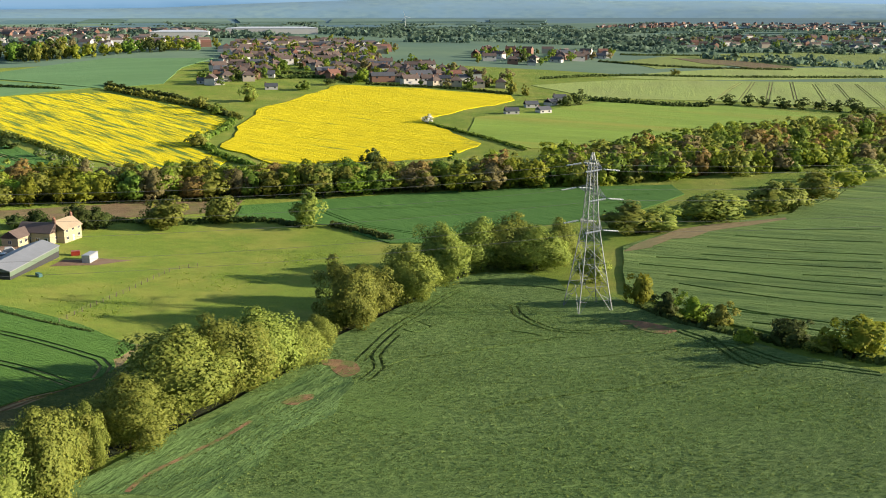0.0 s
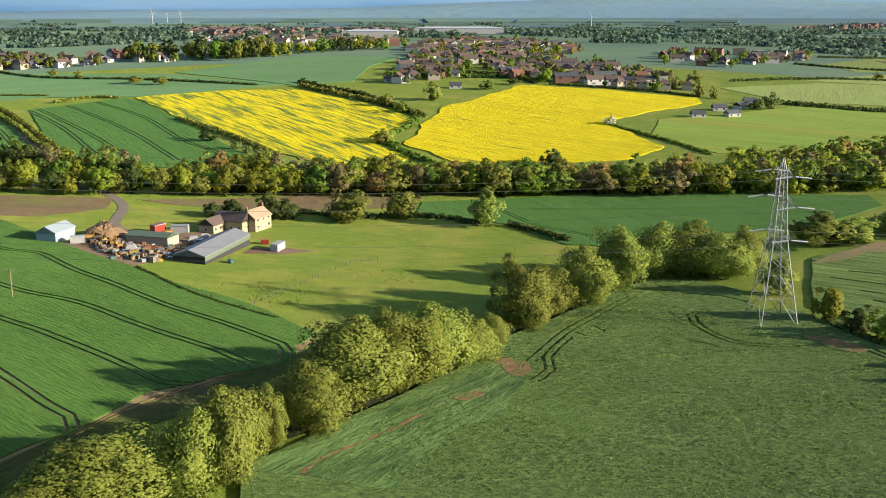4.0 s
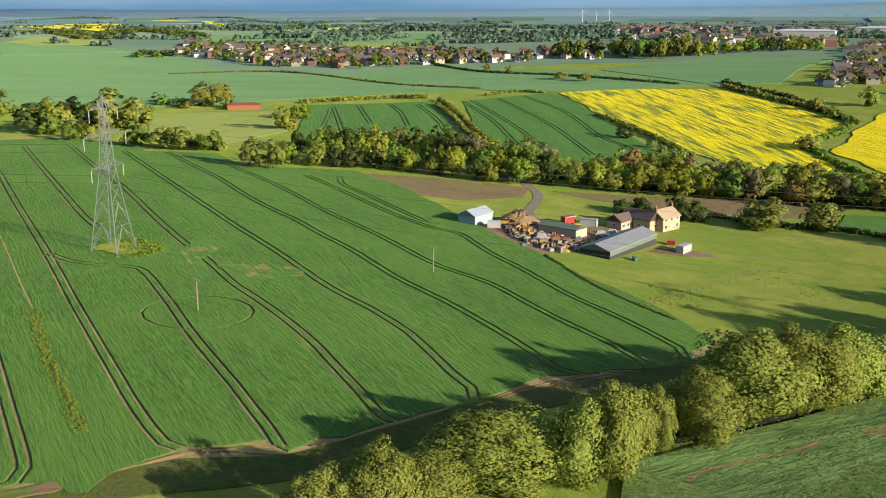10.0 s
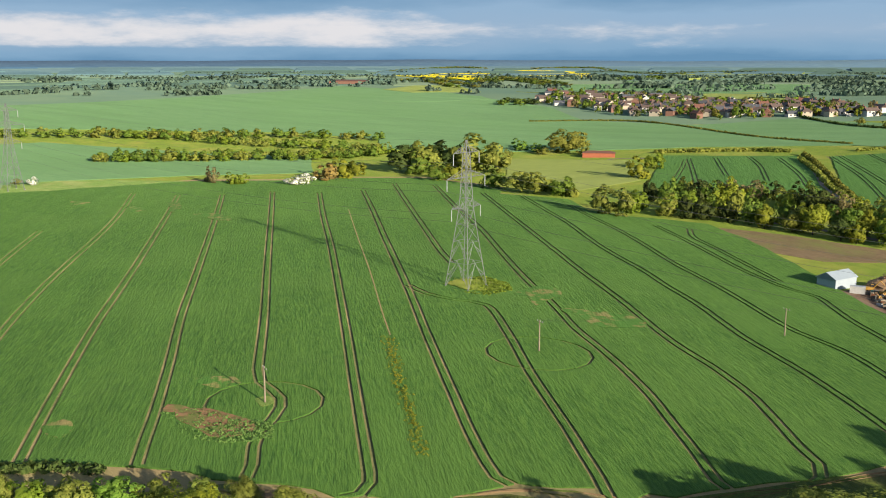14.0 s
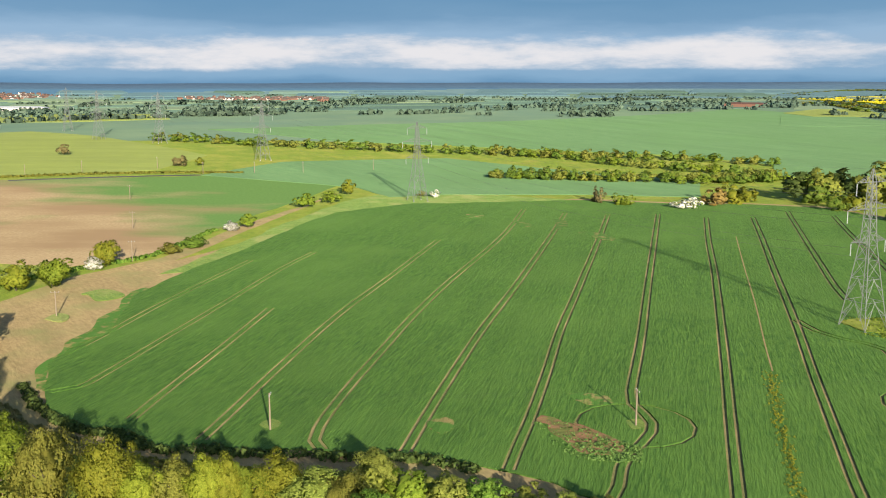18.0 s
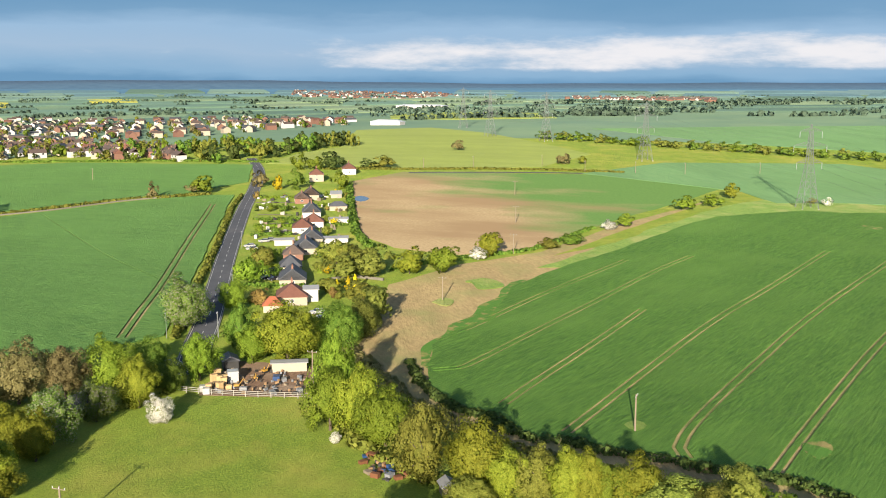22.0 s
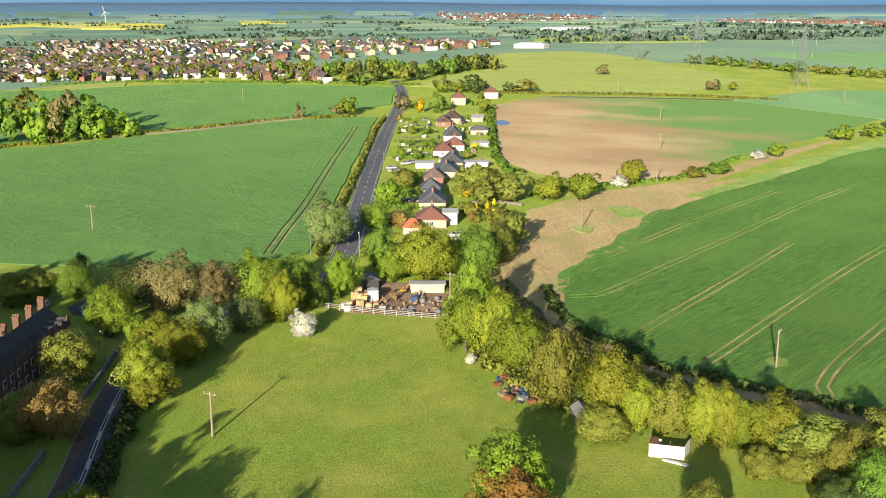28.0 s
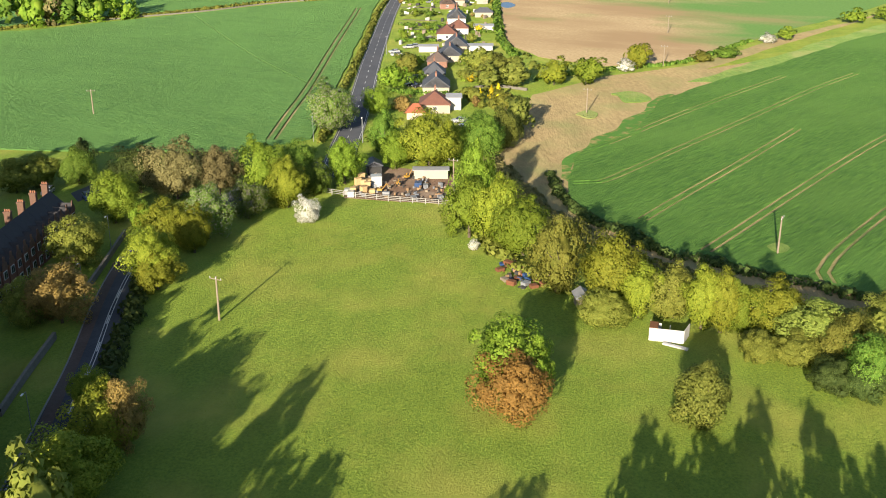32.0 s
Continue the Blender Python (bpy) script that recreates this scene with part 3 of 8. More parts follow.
MAIN_TRACKS = [
    [(-458, 199.1), (-395.7, 169.1), (-340.9, 142.3), (-302, 123), (-271.7, 107.9), (-237, 90.4), (-203.8, 74.7), (-178.4, 62.2), (-165.4, 55.4), (-155.9, 50.6)],
    [(-465.3, 179.3), (-401.8, 149.6), (-342.9, 121.2), (-296.2, 98.2), (-267.7, 83.6), (-244.7, 71.7), (-223.2, 61.1), (-201.7, 50.7), (-185.3, 42.9), (-168.2, 35)],
    [(-483.7, 163.9), (-416.6, 134.5), (-366.5, 110.2), (-305.8, 78.2), (-263.5, 57), (-236.5, 44.4), (-210.6, 32.3), (-192.8, 24.6), (-184.2, 21.4), (-178, 19.8), (-172.7, 20.6)],
    [(-390.3, 95.7), (-324.8, 64.1), (-273.6, 38.3), (-230.3, 19), (-196.5, 4.7), (-183.6, -0.8)],
    [(-286.8, 20.2), (-250.1, 6), (-216.4, -7.5), (-199.1, -14)],
    [(-374.6, 43.4), (-343.9, 28), (-296.6, 7.1), (-261.4, -8.9), (-232.7, -21.6), (-224.1, -26.1), (-221.7, -32)],
    [(-363.9, 19.1), (-302.2, -10.2), (-268.2, -24.7), (-251, -32.7)],
    [(-456.1, 225.2), (-382, 187.6), (-285.5, 138.4), (-225.3, 107.8), (-187.8, 88), (-180.7, 85.2), (-175, 84.9), (-170, 84.2), (-166.1, 82.2), (-161.2, 77.9), (-157.6, 73.7), (-152.2, 70), (-145.4, 66.4), (-141.3, 63.4)],
    [(-440.5, 243.3), (-366.9, 204.2), (-305.8, 172.8), (-270.4, 154.2), (-236.7, 136.4), (-198.1, 116), (-173.7, 103), (-152.1, 91.6), (-136.8, 83.6), (-129.3, 79.4), (-126.7, 76), (-127, 72.9)],
    [(-438.3, 267.5), (-370.5, 231), (-304.8, 195.1), (-253.2, 167.4), (-220.6, 149.9), (-193.5, 135.1), (-170.4, 122.9), (-151.9, 113.3), (-136.6, 105.4), (-125.3, 100.1), (-119.9, 98), (-116, 98.4), (-113, 100.6)],
    [(-458.1, 299.7), (-380.9, 256.7), (-320.9, 223.5), (-276.6, 199.2), (-253.7, 187.9)],
    [(-234.2, 157.6), (-222.9, 156.1), (-213.5, 158.6), (-204.1, 162.7), (-180.9, 150.9), (-156.7, 136.9), (-139.9, 128), (-129.4, 122.6), (-119, 116.9), (-111.7, 113), (-104.6, 108.7)],
    [(-438.8, 313.3), (-358.9, 268.6), (-311.2, 243.6), (-255, 211.1), (-223.3, 193.4), (-206.4, 185.1), (-190.3, 176.6), (-175.5, 168.6), (-161.7, 162.8), (-149, 157.2), (-133.5, 149.5), (-121.9, 142.6), (-109.4, 135.2), (-100, 129.3), (-94.7, 128)],
    [(-398, 314.1), (-326.1, 273.7), (-278.7, 247.5), (-255.8, 235), (-229.3, 220.5), (-208.2, 209.7), (-190.1, 200.5), (-165.3, 187.2), (-152.8, 181.5), (-140.5, 177.2), (-128.5, 172), (-122.6, 169), (-111.9, 161.9), (-101.5, 154.8), (-95.5, 151.5), (-91.9, 146.9), (-90.7, 142)],
    [(-379.9, 324.6), (-334.4, 300.7), (-301.6, 283.7), (-268.1, 264), (-243.5, 250.9), (-219.9, 240.1), (-201, 230), (-182.1, 221.1), (-166.8, 212.5), (-153.3, 205), (-140.2, 199.4), (-128.6, 194.7), (-117.1, 189.1), (-106.5, 183.7), (-96.3, 177.9), (-88.5, 173.1), (-82.3, 173.9)],
    [(-341.9, 321.8), (-309.8, 305.1), (-284.5, 293.3), (-253.3, 276.6), (-224.9, 260.3), (-207.9, 252.2), (-192.6, 245), (-177.9, 237.4), (-160.9, 228.2), (-149.9, 223.5), (-143.6, 222.2), (-135.4, 220.5), (-126.2, 216.5), (-114.4, 209.8), (-104.2, 204.6), (-95.1, 200.6), (-86.8, 196.8), (-79.9, 192.5), (-75.4, 189.3)],
    [(-281.2, 314.1), (-253.4, 299.9), (-228, 286.1), (-206, 274.4), (-189.4, 268), (-181.2, 266), (-172.4, 265.8), (-160.7, 257.3), (-149.9, 249.5), (-135.9, 241.5), (-122.5, 232.8), (-110.7, 225.5), (-101.1, 221.1), (-92, 216.6), (-81.4, 210.4), (-75.1, 206.4), (-72.2, 202), (-71.1, 193.9)],
    [(-269.3, 321.6), (-255.8, 308), (-237.6, 298.1), (-214.2, 285.2), (-190, 272.1)],
]
MAIN_TRACKS += [ring_round((-165.0, 147.1), 11.2), ring_round((-170.1, 80.8), 10.4)]
main_field = field("crop_field", "wide green crop field with parallel wheel tracks", [(-70.6, 208.5), (-70.2, 218.6), (-96.2, 237.2), (-127.4, 253), (-167.7, 278.3), (-212.6, 307), (-244.9, 324.9), (-274.1, 339.2), (-303.1, 323.7), (-325.8, 318.6), (-358.3, 335.8), (-391.9, 319.7), (-407.9, 336.7), (-471.2, 330.4), (-495.4, 290.3), (-499.3, 256.4)] + [(-518.7, 209.6), (-513, 161.2), (-508.8, 128.8), (-512.3, 111.5), (-480.8, 66.4), (-445.5, 46.3), (-393.3, 20.6), (-363.4, 4.5), (-332.2, -11.2), (-314.8, -18.8), (-295.1, -20.2), (-272, -25), (-256.6, -32.6), (-243.2, -34.9), (-227.1, -33.7), (-213.2, -32.1)] + [(-204.1, -28.6), (-196.9, -23.1), (-192.9, -15.8), (-186.5, -12), (-180.4, -6.3), (-181.1, 0.1), (-176.4, 7.4), (-174.8, 14.6), (-172.7, 19.1), (-170.4, 24.4), (-168.3, 32.2), (-165.5, 38.6), (-159.9, 44.1), (-154.6, 50.2), (-148.6, 55.6), (-143.5, 58.3)] + [(-140.7, 62.4), (-136.6, 67.7), (-132.3, 71), (-128, 72.4), (-125.6, 77.8), (-121.9, 80.5), (-118, 79.2), (-116.1, 80.7), (-117.8, 86), (-117.7, 92.7), (-117, 99.2), (-112, 104.7), (-108.9, 110.2), (-103.6, 109.4), (-103.2, 115.8), (-99.3, 118.5)] + [(-97.8, 125.6), (-96.4, 130.2), (-94.7, 136.1), (-91.9, 142.4), (-90.8, 143.9), (-90.6, 151.6), (-89.5, 159.7), (-88.1, 167.8), (-84.5, 172.3), (-79.4, 181.1), (-75.4, 185.2), (-72.2, 191.2), (-70, 198.5), (-71.5, 207.5)], CROP, 0.32, tracks=MAIN_TRACKS, width=0.8, fray=0.9)
bank_verge = field("grass_verge", "grassy green bank along the crop edge", [(-346.9, -11.7), (-373.9, 0.3), (-412.7, 21.6), (-474.3, 51.9), (-523.2, 75.1), (-549.7, 100.8), (-545.9, 168.9), (-502, 230.9), (-449.6, 207.2), (-486.2, 150.8), (-502.5, 106.7), (-460, 63.5), (-426, 44.3), (-378, 19.9), (-350.3, 4.3)], BANK_GRASS, 0.2, "verge", fray=1.5)
brown_field = field("ploughed_field", "patchy brown and green seeded field behind gardens", [(-589.8, -133.2), (-638, -111.1), (-638.8, -38.9), (-645.8, 30), (-664.3, 121), (-609.1, 90.9), (-527.1, 52.5), (-471.3, 22.8), (-392.9, -12.3), (-378, -24.3), (-367.8, -44.4), (-380.6, -70.4), (-404.5, -86.9), (-484.7, -110)], SEEDED, 0.1)
far_strip = field("crop_field", "green crop beyond a field road", [(-647.1, 4.8), (-727.7, 62.2), (-764.7, 194.2), (-687.9, 260), (-618.5, 334.9), (-529.2, 288.7), (-545.8, 224.2), (-548.4, 138.9), (-538, 104.7), (-584, 93.9)], TEAL, 0.3)
light_hill = field("ley_field", "light yellow-green grass on a low hill", [(-681.6, -216.7), (-753.2, -211.7), (-801.9, -191.6), (-1029.3, -227.7), (-1067.7, -155.8), (-973.3, -87.3), (-808, -6.1), (-769.5, 10.8), (-677.3, -22.9), (-656.8, -76.8), (-656, -114.2), (-675.9, -173.6)], LIGHT, 0.3)
road_field = field("crop_field", "green crop field beside the straight road", [(-367.9, -383.6), (-405.2, -356.1)] + [(-415.4, -321.5), (-437.1, -305.4), (-471.9, -268.6), (-510.6, -234.8), (-531, -201), (-531, -187), (-476.5, -172.8), (-366.4, -141), (-287.3, -119), (-243, -106), (-226, -118), (-212.6, -167.2)] + [(-190, -330), (-420, -430)], ROADSIDE_CROP, 0.35, tracks=([(-238.7, -115.9), (-265.4, -122.9), (-306.3, -133.4), (-396.9, -159.3), (-498.1, -187.1)],), width=0.9, gauge=2.2, single=([(-467.8, -266.2), (-358.6, -180.1), (-309.7, -135.1)],), gap=0.5)
village_field = field("crop_field", "green crop field below a village", [(-653.2, -601.1), (-693.1, -569.9), (-697.6, -508.8), (-711.8, -460.8), (-716.1, -377.5), (-689.3, -289.7), (-676, -223.9), (-585.9, -197.8), (-529.5, -223), (-510, -255.9), (-481.1, -288.8), (-460.3, -310.1), (-440.6, -330.5), (-410.4, -381)], ROADSIDE_CROP, 0.35)
RAPE_WEST = ground_stuff("thin_rapeseed_in_flower", (0.5, 0.43, 0.006), (0.78, 0.64, 0.008), (0.12, 0.19, 0.035), 0.5, 0.3, -47, 12.0, 0.6, blot=(0.46, 0.6), vary=2.0)
yellow_west = field("rapeseed_field", "bright yellow rapeseed field with green gaps", [(-332.1, 639.9), (-284.6, 674.1), (-234.5, 690.9), (-136.8, 609.8), (-122.5, 584.5), (-133.2, 537.3), (-130.5, 514.1), (-104.4, 492.8), (-104.3, 466.6), (-140.9, 456.1), (-201.7, 507.1), (-265.8, 566.5)], RAPE_WEST, 0.5, fray=2.0)
yellow_east = field("rapeseed_field", "bright yellow rapeseed field on a slope", [(-76.5, 743.7), (-14.1, 740.2), (47, 722.1), (49.6, 701), (-11.7, 610.1), (-4.6, 585.3), (20.3, 541.4), (4.6, 503.3), (-40.2, 490.4), (-83.5, 482), (-116.8, 516), (-115.4, 552.7), (-114.9, 592), (-114.6, 632.8)], RAPE, 0.5, fray=2.5)
slope_field = field("crop_field", "green crop with curved wheel tracks behind a wood", [(-374.2, 581.5), (-338.7, 637.8), (-318, 623.8), (-236.8, 529), (-169, 450), (-169.2, 429.7), (-243.3, 424.5), (-307.9, 490.6)], CROP_DARK, 0.35, tracks=([(-253.5, 446.5), (-313.6, 518.5), (-377.5, 583.9)], [(-228.7, 436.6), (-290.2, 504.9), (-374.6, 590.2)], [(-211.6, 446.3), (-276.6, 521.2), (-364.2, 606.8)], [(-202, 473.7), (-233, 498.7), (-286.6, 563), (-348.4, 618.9)], [(-177, 438.5), (-194.7, 464), (-226.6, 492.2)]), width=0.9, gauge=2.4)
slope_field_west = field("crop_field", "green crop field with dark wheel tracks", [(-466.1, 525.5), (-389.4, 576.2), (-305, 468.3), (-276.7, 430.2), (-337.3, 422.8), (-367.5, 402.2)], CROP_DARK, 0.35, tracks=([(-369.2, 424.5), (-413.2, 483.7), (-438.8, 516.9)], [(-356.7, 430.3), (-407.1, 485.8), (-440.8, 522.1)], [(-370.8, 473.1), (-428.2, 534.2)], [(-342.2, 472.2), (-382.9, 520.1), (-415.2, 551.9)], [(-309.5, 463.5), (-346.2, 506.8), (-395.9, 557)]), width=0.9, gauge=2.4)
teal_near = field("crop_field", "broad blue-green crop below the village houses", [(-760.9, 482.7), (-720.4, 562.8), (-693.4, 669.5), (-578, 694.2), (-538.5, 768.9), (-366, 767.8), (-249.7, 712.6), (-328.4, 644.1), (-395.1, 637.2), (-481.1, 577.2), (-525.6, 517), (-554.8, 480), (-639.8, 404.3)], TEAL, 0.4)
teal_east = field("crop_field", "blue-green crop field beside parkland trees", [(-364.9, 776.4), (-300, 911.7), (-207.6, 916.2), (-215.1, 837.3), (-203.9, 735.9), (-240.3, 709.5)], TEAL, 0.4)
paddock = field("paddock", "short yellow-green paddock with a path", [(-531.3, 441.1), (-464.9, 493.1), (-391.3, 423.7), (-379.6, 360), (-438.4, 362.9)], LIGHT, 0.2)
east_field = field("ley_field", "orange-tinted green field beside farm cottages", [(19.7, 625.2), (65.2, 658.1), (109.6, 707), (207.3, 714.7), (274.9, 691.2), (233.4, 629.9), (149.4, 578.7), (96.2, 536.4), (46.9, 529.6), (14.9, 573.8)], ORANGE_LEY, 0.3)
east_far = field("crop_field", "yellow-green crop with wheel tracks", [(68.4, 784.4), (150.6, 853), (409.7, 935), (329.2, 746.8), (207.1, 743.6), (108.8, 729.1)], EAST_LEY, 0.3, tracks=([(204.2, 748.7), (231.7, 817.6), (256.6, 872.5)], [(222.9, 755.1), (252.1, 832.5), (272.1, 886.7)], [(245.8, 762.9), (290.2, 893.7)], [(270.1, 771.1), (310.3, 901.3)], [(293.1, 772.4), (326.8, 890.9)], [(311, 762.5), (349.9, 899)], [(324.9, 736.6), (370.3, 905.8)]), width=1.0, gauge=2.4)
field("ley_field", "yellow-green ley beyond hedges", [(140.6, 865), (207.5, 939.5), (289.5, 1006.7), (479, 1096.7), (427.4, 976), (318.6, 925.7), (202.4, 870.4)], EAST_LEY, 0.3)
field("ley_field", "pale green grass field on the far side of the village", [(180.4, 1026), (267.2, 1155.9), (438.2, 1281.3), (561, 1288.3), (494.2, 1132.2), (377.1, 1064.2), (298.6, 1038.8), (202.8, 967.8)], LIGHT, 0.3)
field("ploughed_field", "brown strip field between hedges", [(248.4, 1100.4), (316.9, 1103.7), (365.7, 1048.4), (310.7, 1021.1), (266.2, 1048.6)], FALLOW, 0.6)
fallow_west = field("ploughed_field", "dull brown fallow strip beside a farm track", [(-267.7, 335.1), (-242, 349.4), (-199, 359.3), (-190.8, 340.1), (-203.9, 317.2), (-222.3, 313.1)], FALLOW, 0.1)
fallow_east = field("ploughed_field", "dull brown fallow strip below the wood", [(-189.2, 360.9), (-163.5, 373.5), (-118.4, 399.7), (-82.7, 406), (-82.4, 386.6), (-134.5, 361), (-168.3, 357.2)], FALLOW, 0.1)
far_teal = field("crop_field", "huge blue-green crop field on the far rise", [(-1054.7, 15.8), (-1119.7, 188.6), (-1152.5, 363.1), (-1221.1, 624.5), (-1278.6, 744.7), (-1069.9, 786.5), (-818.1, 739.5), (-689.3, 666.2), (-608.6, 589.2), (-686.3, 452.7), (-785, 402.3), (-851.1, 267.9), (-904.6, 126.8)], TEAL, 0.4)

# ---- trees ----
CROWNS, TRUNKS = {}, {}


def crown_arrays(seed, clumps, per, size, shape):
    """Leaf sprays of a crown one unit high and wide, and a rough heart that closes it."""
    rng = np.random.default_rng(seed)
    n = rng.normal(size=(clumps, 3))
    n /= np.linalg.norm(n, axis=1)[:, None]
    rad = rng.uniform(0.5, 1.0, clumps) ** 0.5
    lump = 1 + 0.3 * np.sin(n[:, 0] * 3 + seed) * np.cos(n[:, 1] * 4 + seed * 2) + rng.normal(0, 0.15, clumps)
    c = n * (rad * lump)[:, None]
    tall = (c[:, 2] + 1) / 2
    if shape == "cone":
        wide = 0.42 * (1.05 - tall)
    elif shape == "willow":
        wide = 0.44 * (1 - 0.3 * tall)
    else:
        wide = 0.40 * np.ones(clumps)
    ctr = np.column_stack([c[:, 0] * wide, c[:, 1] * wide, 0.12 + 0.76 * tall])
    cr = rng.uniform(0.07, 0.2, clumps) * (0.8 if shape == "cone" else 1)
    m = clumps * per
    d = rng.normal(size=(m, 3))
    d /= np.linalg.norm(d, axis=1)[:, None]
    which = np.repeat(np.arange(clumps), per)
    out = n[which]
    d = d + out * 0.55 + (0, 0, 0.25)
    d /= np.linalg.norm(d, axis=1)[:, None]
    pos = ctr[which] + d * (cr[which] * rng.uniform(0.7, 1.12, m))[:, None]
    nr = d + rng.normal(0, 0.28, (m, 3))
    nr /= np.linalg.norm(nr, axis=1)[:, None]
    u = np.cross(nr, rng.normal(size=(m, 3)))
    u /= np.linalg.norm(u, axis=1)[:, None]
    w = np.cross(nr, u)
    s = (size * rng.uniform(0.6, 1.3, m))[:, None]
    q = np.stack([pos - u * s, pos + u * s * 0.5 - w * s * 0.85 + nr * s * 0.2, pos + u * s * 0.5 + w * s * 0.85], 1)
    return q.reshape(-1, 3), np.arange(m * 3).reshape(-1, 3), np.repeat(d, 3, axis=0)


def heart_arrays(seed, shape, n_u=9, n_v=6):
    rng = np.random.default_rng(seed + 99)
    vs = []
    for i in range(n_v + 1):
        th = math.pi * i / n_v
        for j in range(n_u):
            ph = 2 * math.pi * j / n_u
            tall = (1 - math.cos(th)) / 2
            wide = {"cone": 0.32 * (1.05 - tall), "willow": 0.3 * (1 - 0.3 * tall)}.get(shape, 0.25)
            k = math.sin(th) * wide * rng.uniform(0.55, 1.1)
            vs.append((k * math.cos(ph), k * math.sin(ph), 0.15 + 0.68 * tall))
    fs = [t for i in range(n_v) for j in range(n_u) for t in ((i * n_u + j, i * n_u + (j + 1) % n_u, (i + 1) * n_u + (j + 1) % n_u), (i * n_u + j, (i + 1) * n_u + (j + 1) % n_u, (i + 1) * n_u + j))]
    return np.array(vs), np.array(fs)


LODS = {"near": (95, 150, 0.0185), "mid": (38, 40, 0.046), "broad": (20, 20, 0.075), "far": (12, 12, 0.115)}


def crown_mesh(shape, lod, seed):
    """Leaf sprays that shade like the rounded clumps that they make up."""
    key = (shape, lod, seed)
    if key not in CROWNS:
        v, f, d = crown_arrays(seed * 7 + 3, *LODS[lod], shape)
        hv, hf = heart_arrays(seed, shape) if lod in ("near", "mid") else heart_arrays(seed, shape, 6, 3)
        if lod not in ("near", "mid"):
            hv = (hv - (0, 0, 0.45)) * 0.72 + (0, 0, 0.45)
        allv = np.concatenate([v, hv])
        out = allv - np.array((0, 0, 0.4))
        out /= np.linalg.norm(out, axis=1)[:, None] + 1e-9
        rng = np.random.default_rng(3)
        lump = d * 0.95 + np.repeat(rng.normal(0, 0.22, (len(f), 3)), 3, axis=0)
        out[: len(v)] += lump
        out /= np.linalg.norm(out, axis=1)[:, None] + 1e-9
        me = mesh_of("crown", allv, np.concatenate([f, hf + len(v)]).tolist(), LEAF["mid"])
        me.normals_split_custom_set_from_vertices(out.tolist())
        CROWNS[key] = (me, out)
    return CROWNS[key][0]


def tube(verts, faces, a, b, ra, rb, sides=6):
    a, b = np.array(a, float), np.array(b, float)
    d = (b - a) / (np.linalg.norm(b - a) + 1e-9)
    u = np.cross(d, (0.3, 0.9, 0.2) if abs(d[2]) > 0.9 else (0, 0, 1))
    u /= np.linalg.norm(u)
    w = np.cross(d, u)
    k = len(verts)
    for c, r in ((a, ra), (b, rb)):
        verts += [tuple(c + (u * math.cos(2 * math.pi * i / sides) + w * math.sin(2 * math.pi * i / sides)) * r) for i in range(sides)]
    faces += [(k + i, k + (i + 1) % sides, k + sides + (i + 1) % sides, k + sides + i) for i in range(sides)]
    faces += [tuple(range(k + sides - 1, k - 1, -1)), tuple(range(k + sides, k + 2 * sides))]


def trunk_mesh(lod, seed):
    key = (lod, seed)
    if key not in TRUNKS:
        rng = random.Random(seed)
        v, f = [], []
        sides = {"near": 8, "mid": 6}[lod]
        tube(v, f, (0, 0, -0.03), (0, 0, 0.03), 0.045, 0.032, sides)
        tube(v, f, (0, 0, 0.03), (0.01, 0, 0.35), 0.032, 0.022, sides)
        tube(v, f, (0.01, 0, 0.35), (0.0, 0.01, 0.75), 0.022, 0.006, sides)
        for i in range({"near": 9, "mid": 5}[lod]):
            a = rng.uniform(0, 6.28)
            z = rng.uniform(0.18, 0.5)
            e = (0.3 * math.cos(a), 0.3 * math.sin(a), z + rng.uniform(0.12, 0.3))
            m = (0.16 * math.cos(a + 0.2), 0.16 * math.sin(a + 0.2), z + 0.06)
            tube(v, f, (0, 0, z), m, 0.014, 0.01, 5)
            tube(v, f, m, e, 0.01, 0.003, 4)
        TRUNKS[key] = mesh_of("trunk", v, f, BARK)
    return TRUNKS[key]


def sweep(points, radii, sides=6):
    """One closed tube through the points."""
    p = np.array(points, float)
    t = np.gradient(p, axis=0)
    t /= np.linalg.norm(t, axis=1)[:, None] + 1e-9
    v, f = [], []
    for q, d, r in zip(p, t, radii):
        u = np.cross(d, (0.3, 0.9, 0.2) if abs(d[2]) > 0.9 else (0, 0, 1))
        u /= np.linalg.norm(u)
        w = np.cross(d, u)
        v += [tuple(q + (u * math.cos(2 * math.pi * i / sides) + w * math.sin(2 * math.pi * i / sides)) * r) for i in range(sides)]
    n = len(p)
    f = [(k * sides + i, k * sides + (i + 1) % sides, (k + 1) * sides + (i + 1) % sides, (k + 1) * sides + i) for k in range(n - 1) for i in range(sides)]
    f += [tuple(range(sides - 1, -1, -1)), tuple(range((n - 1) * sides, n * sides))]
    return v, f


TREE_WORDS = {"lime": "fresh lime-green leaves", "yellow": "yellow-green spring leaves", "willow": "pale olive willow foliage", "mid": "mid-green leaves", "dark": "dark green foliage", "rust": "rust-brown young leaves", "bare": "bronze budding twigs", "olive": "olive-green leaves", "white": "white blossom", "candle": "pale blossom among green leaves", "gold": "golden-yellow foliage", "copper": "copper-orange leaves"}
SHAPE_WORDS = {"round": "broad round", "willow": "spreading bushy", "cone": "tall pointed"}
tree_count = 0
FAR_TREES = {}


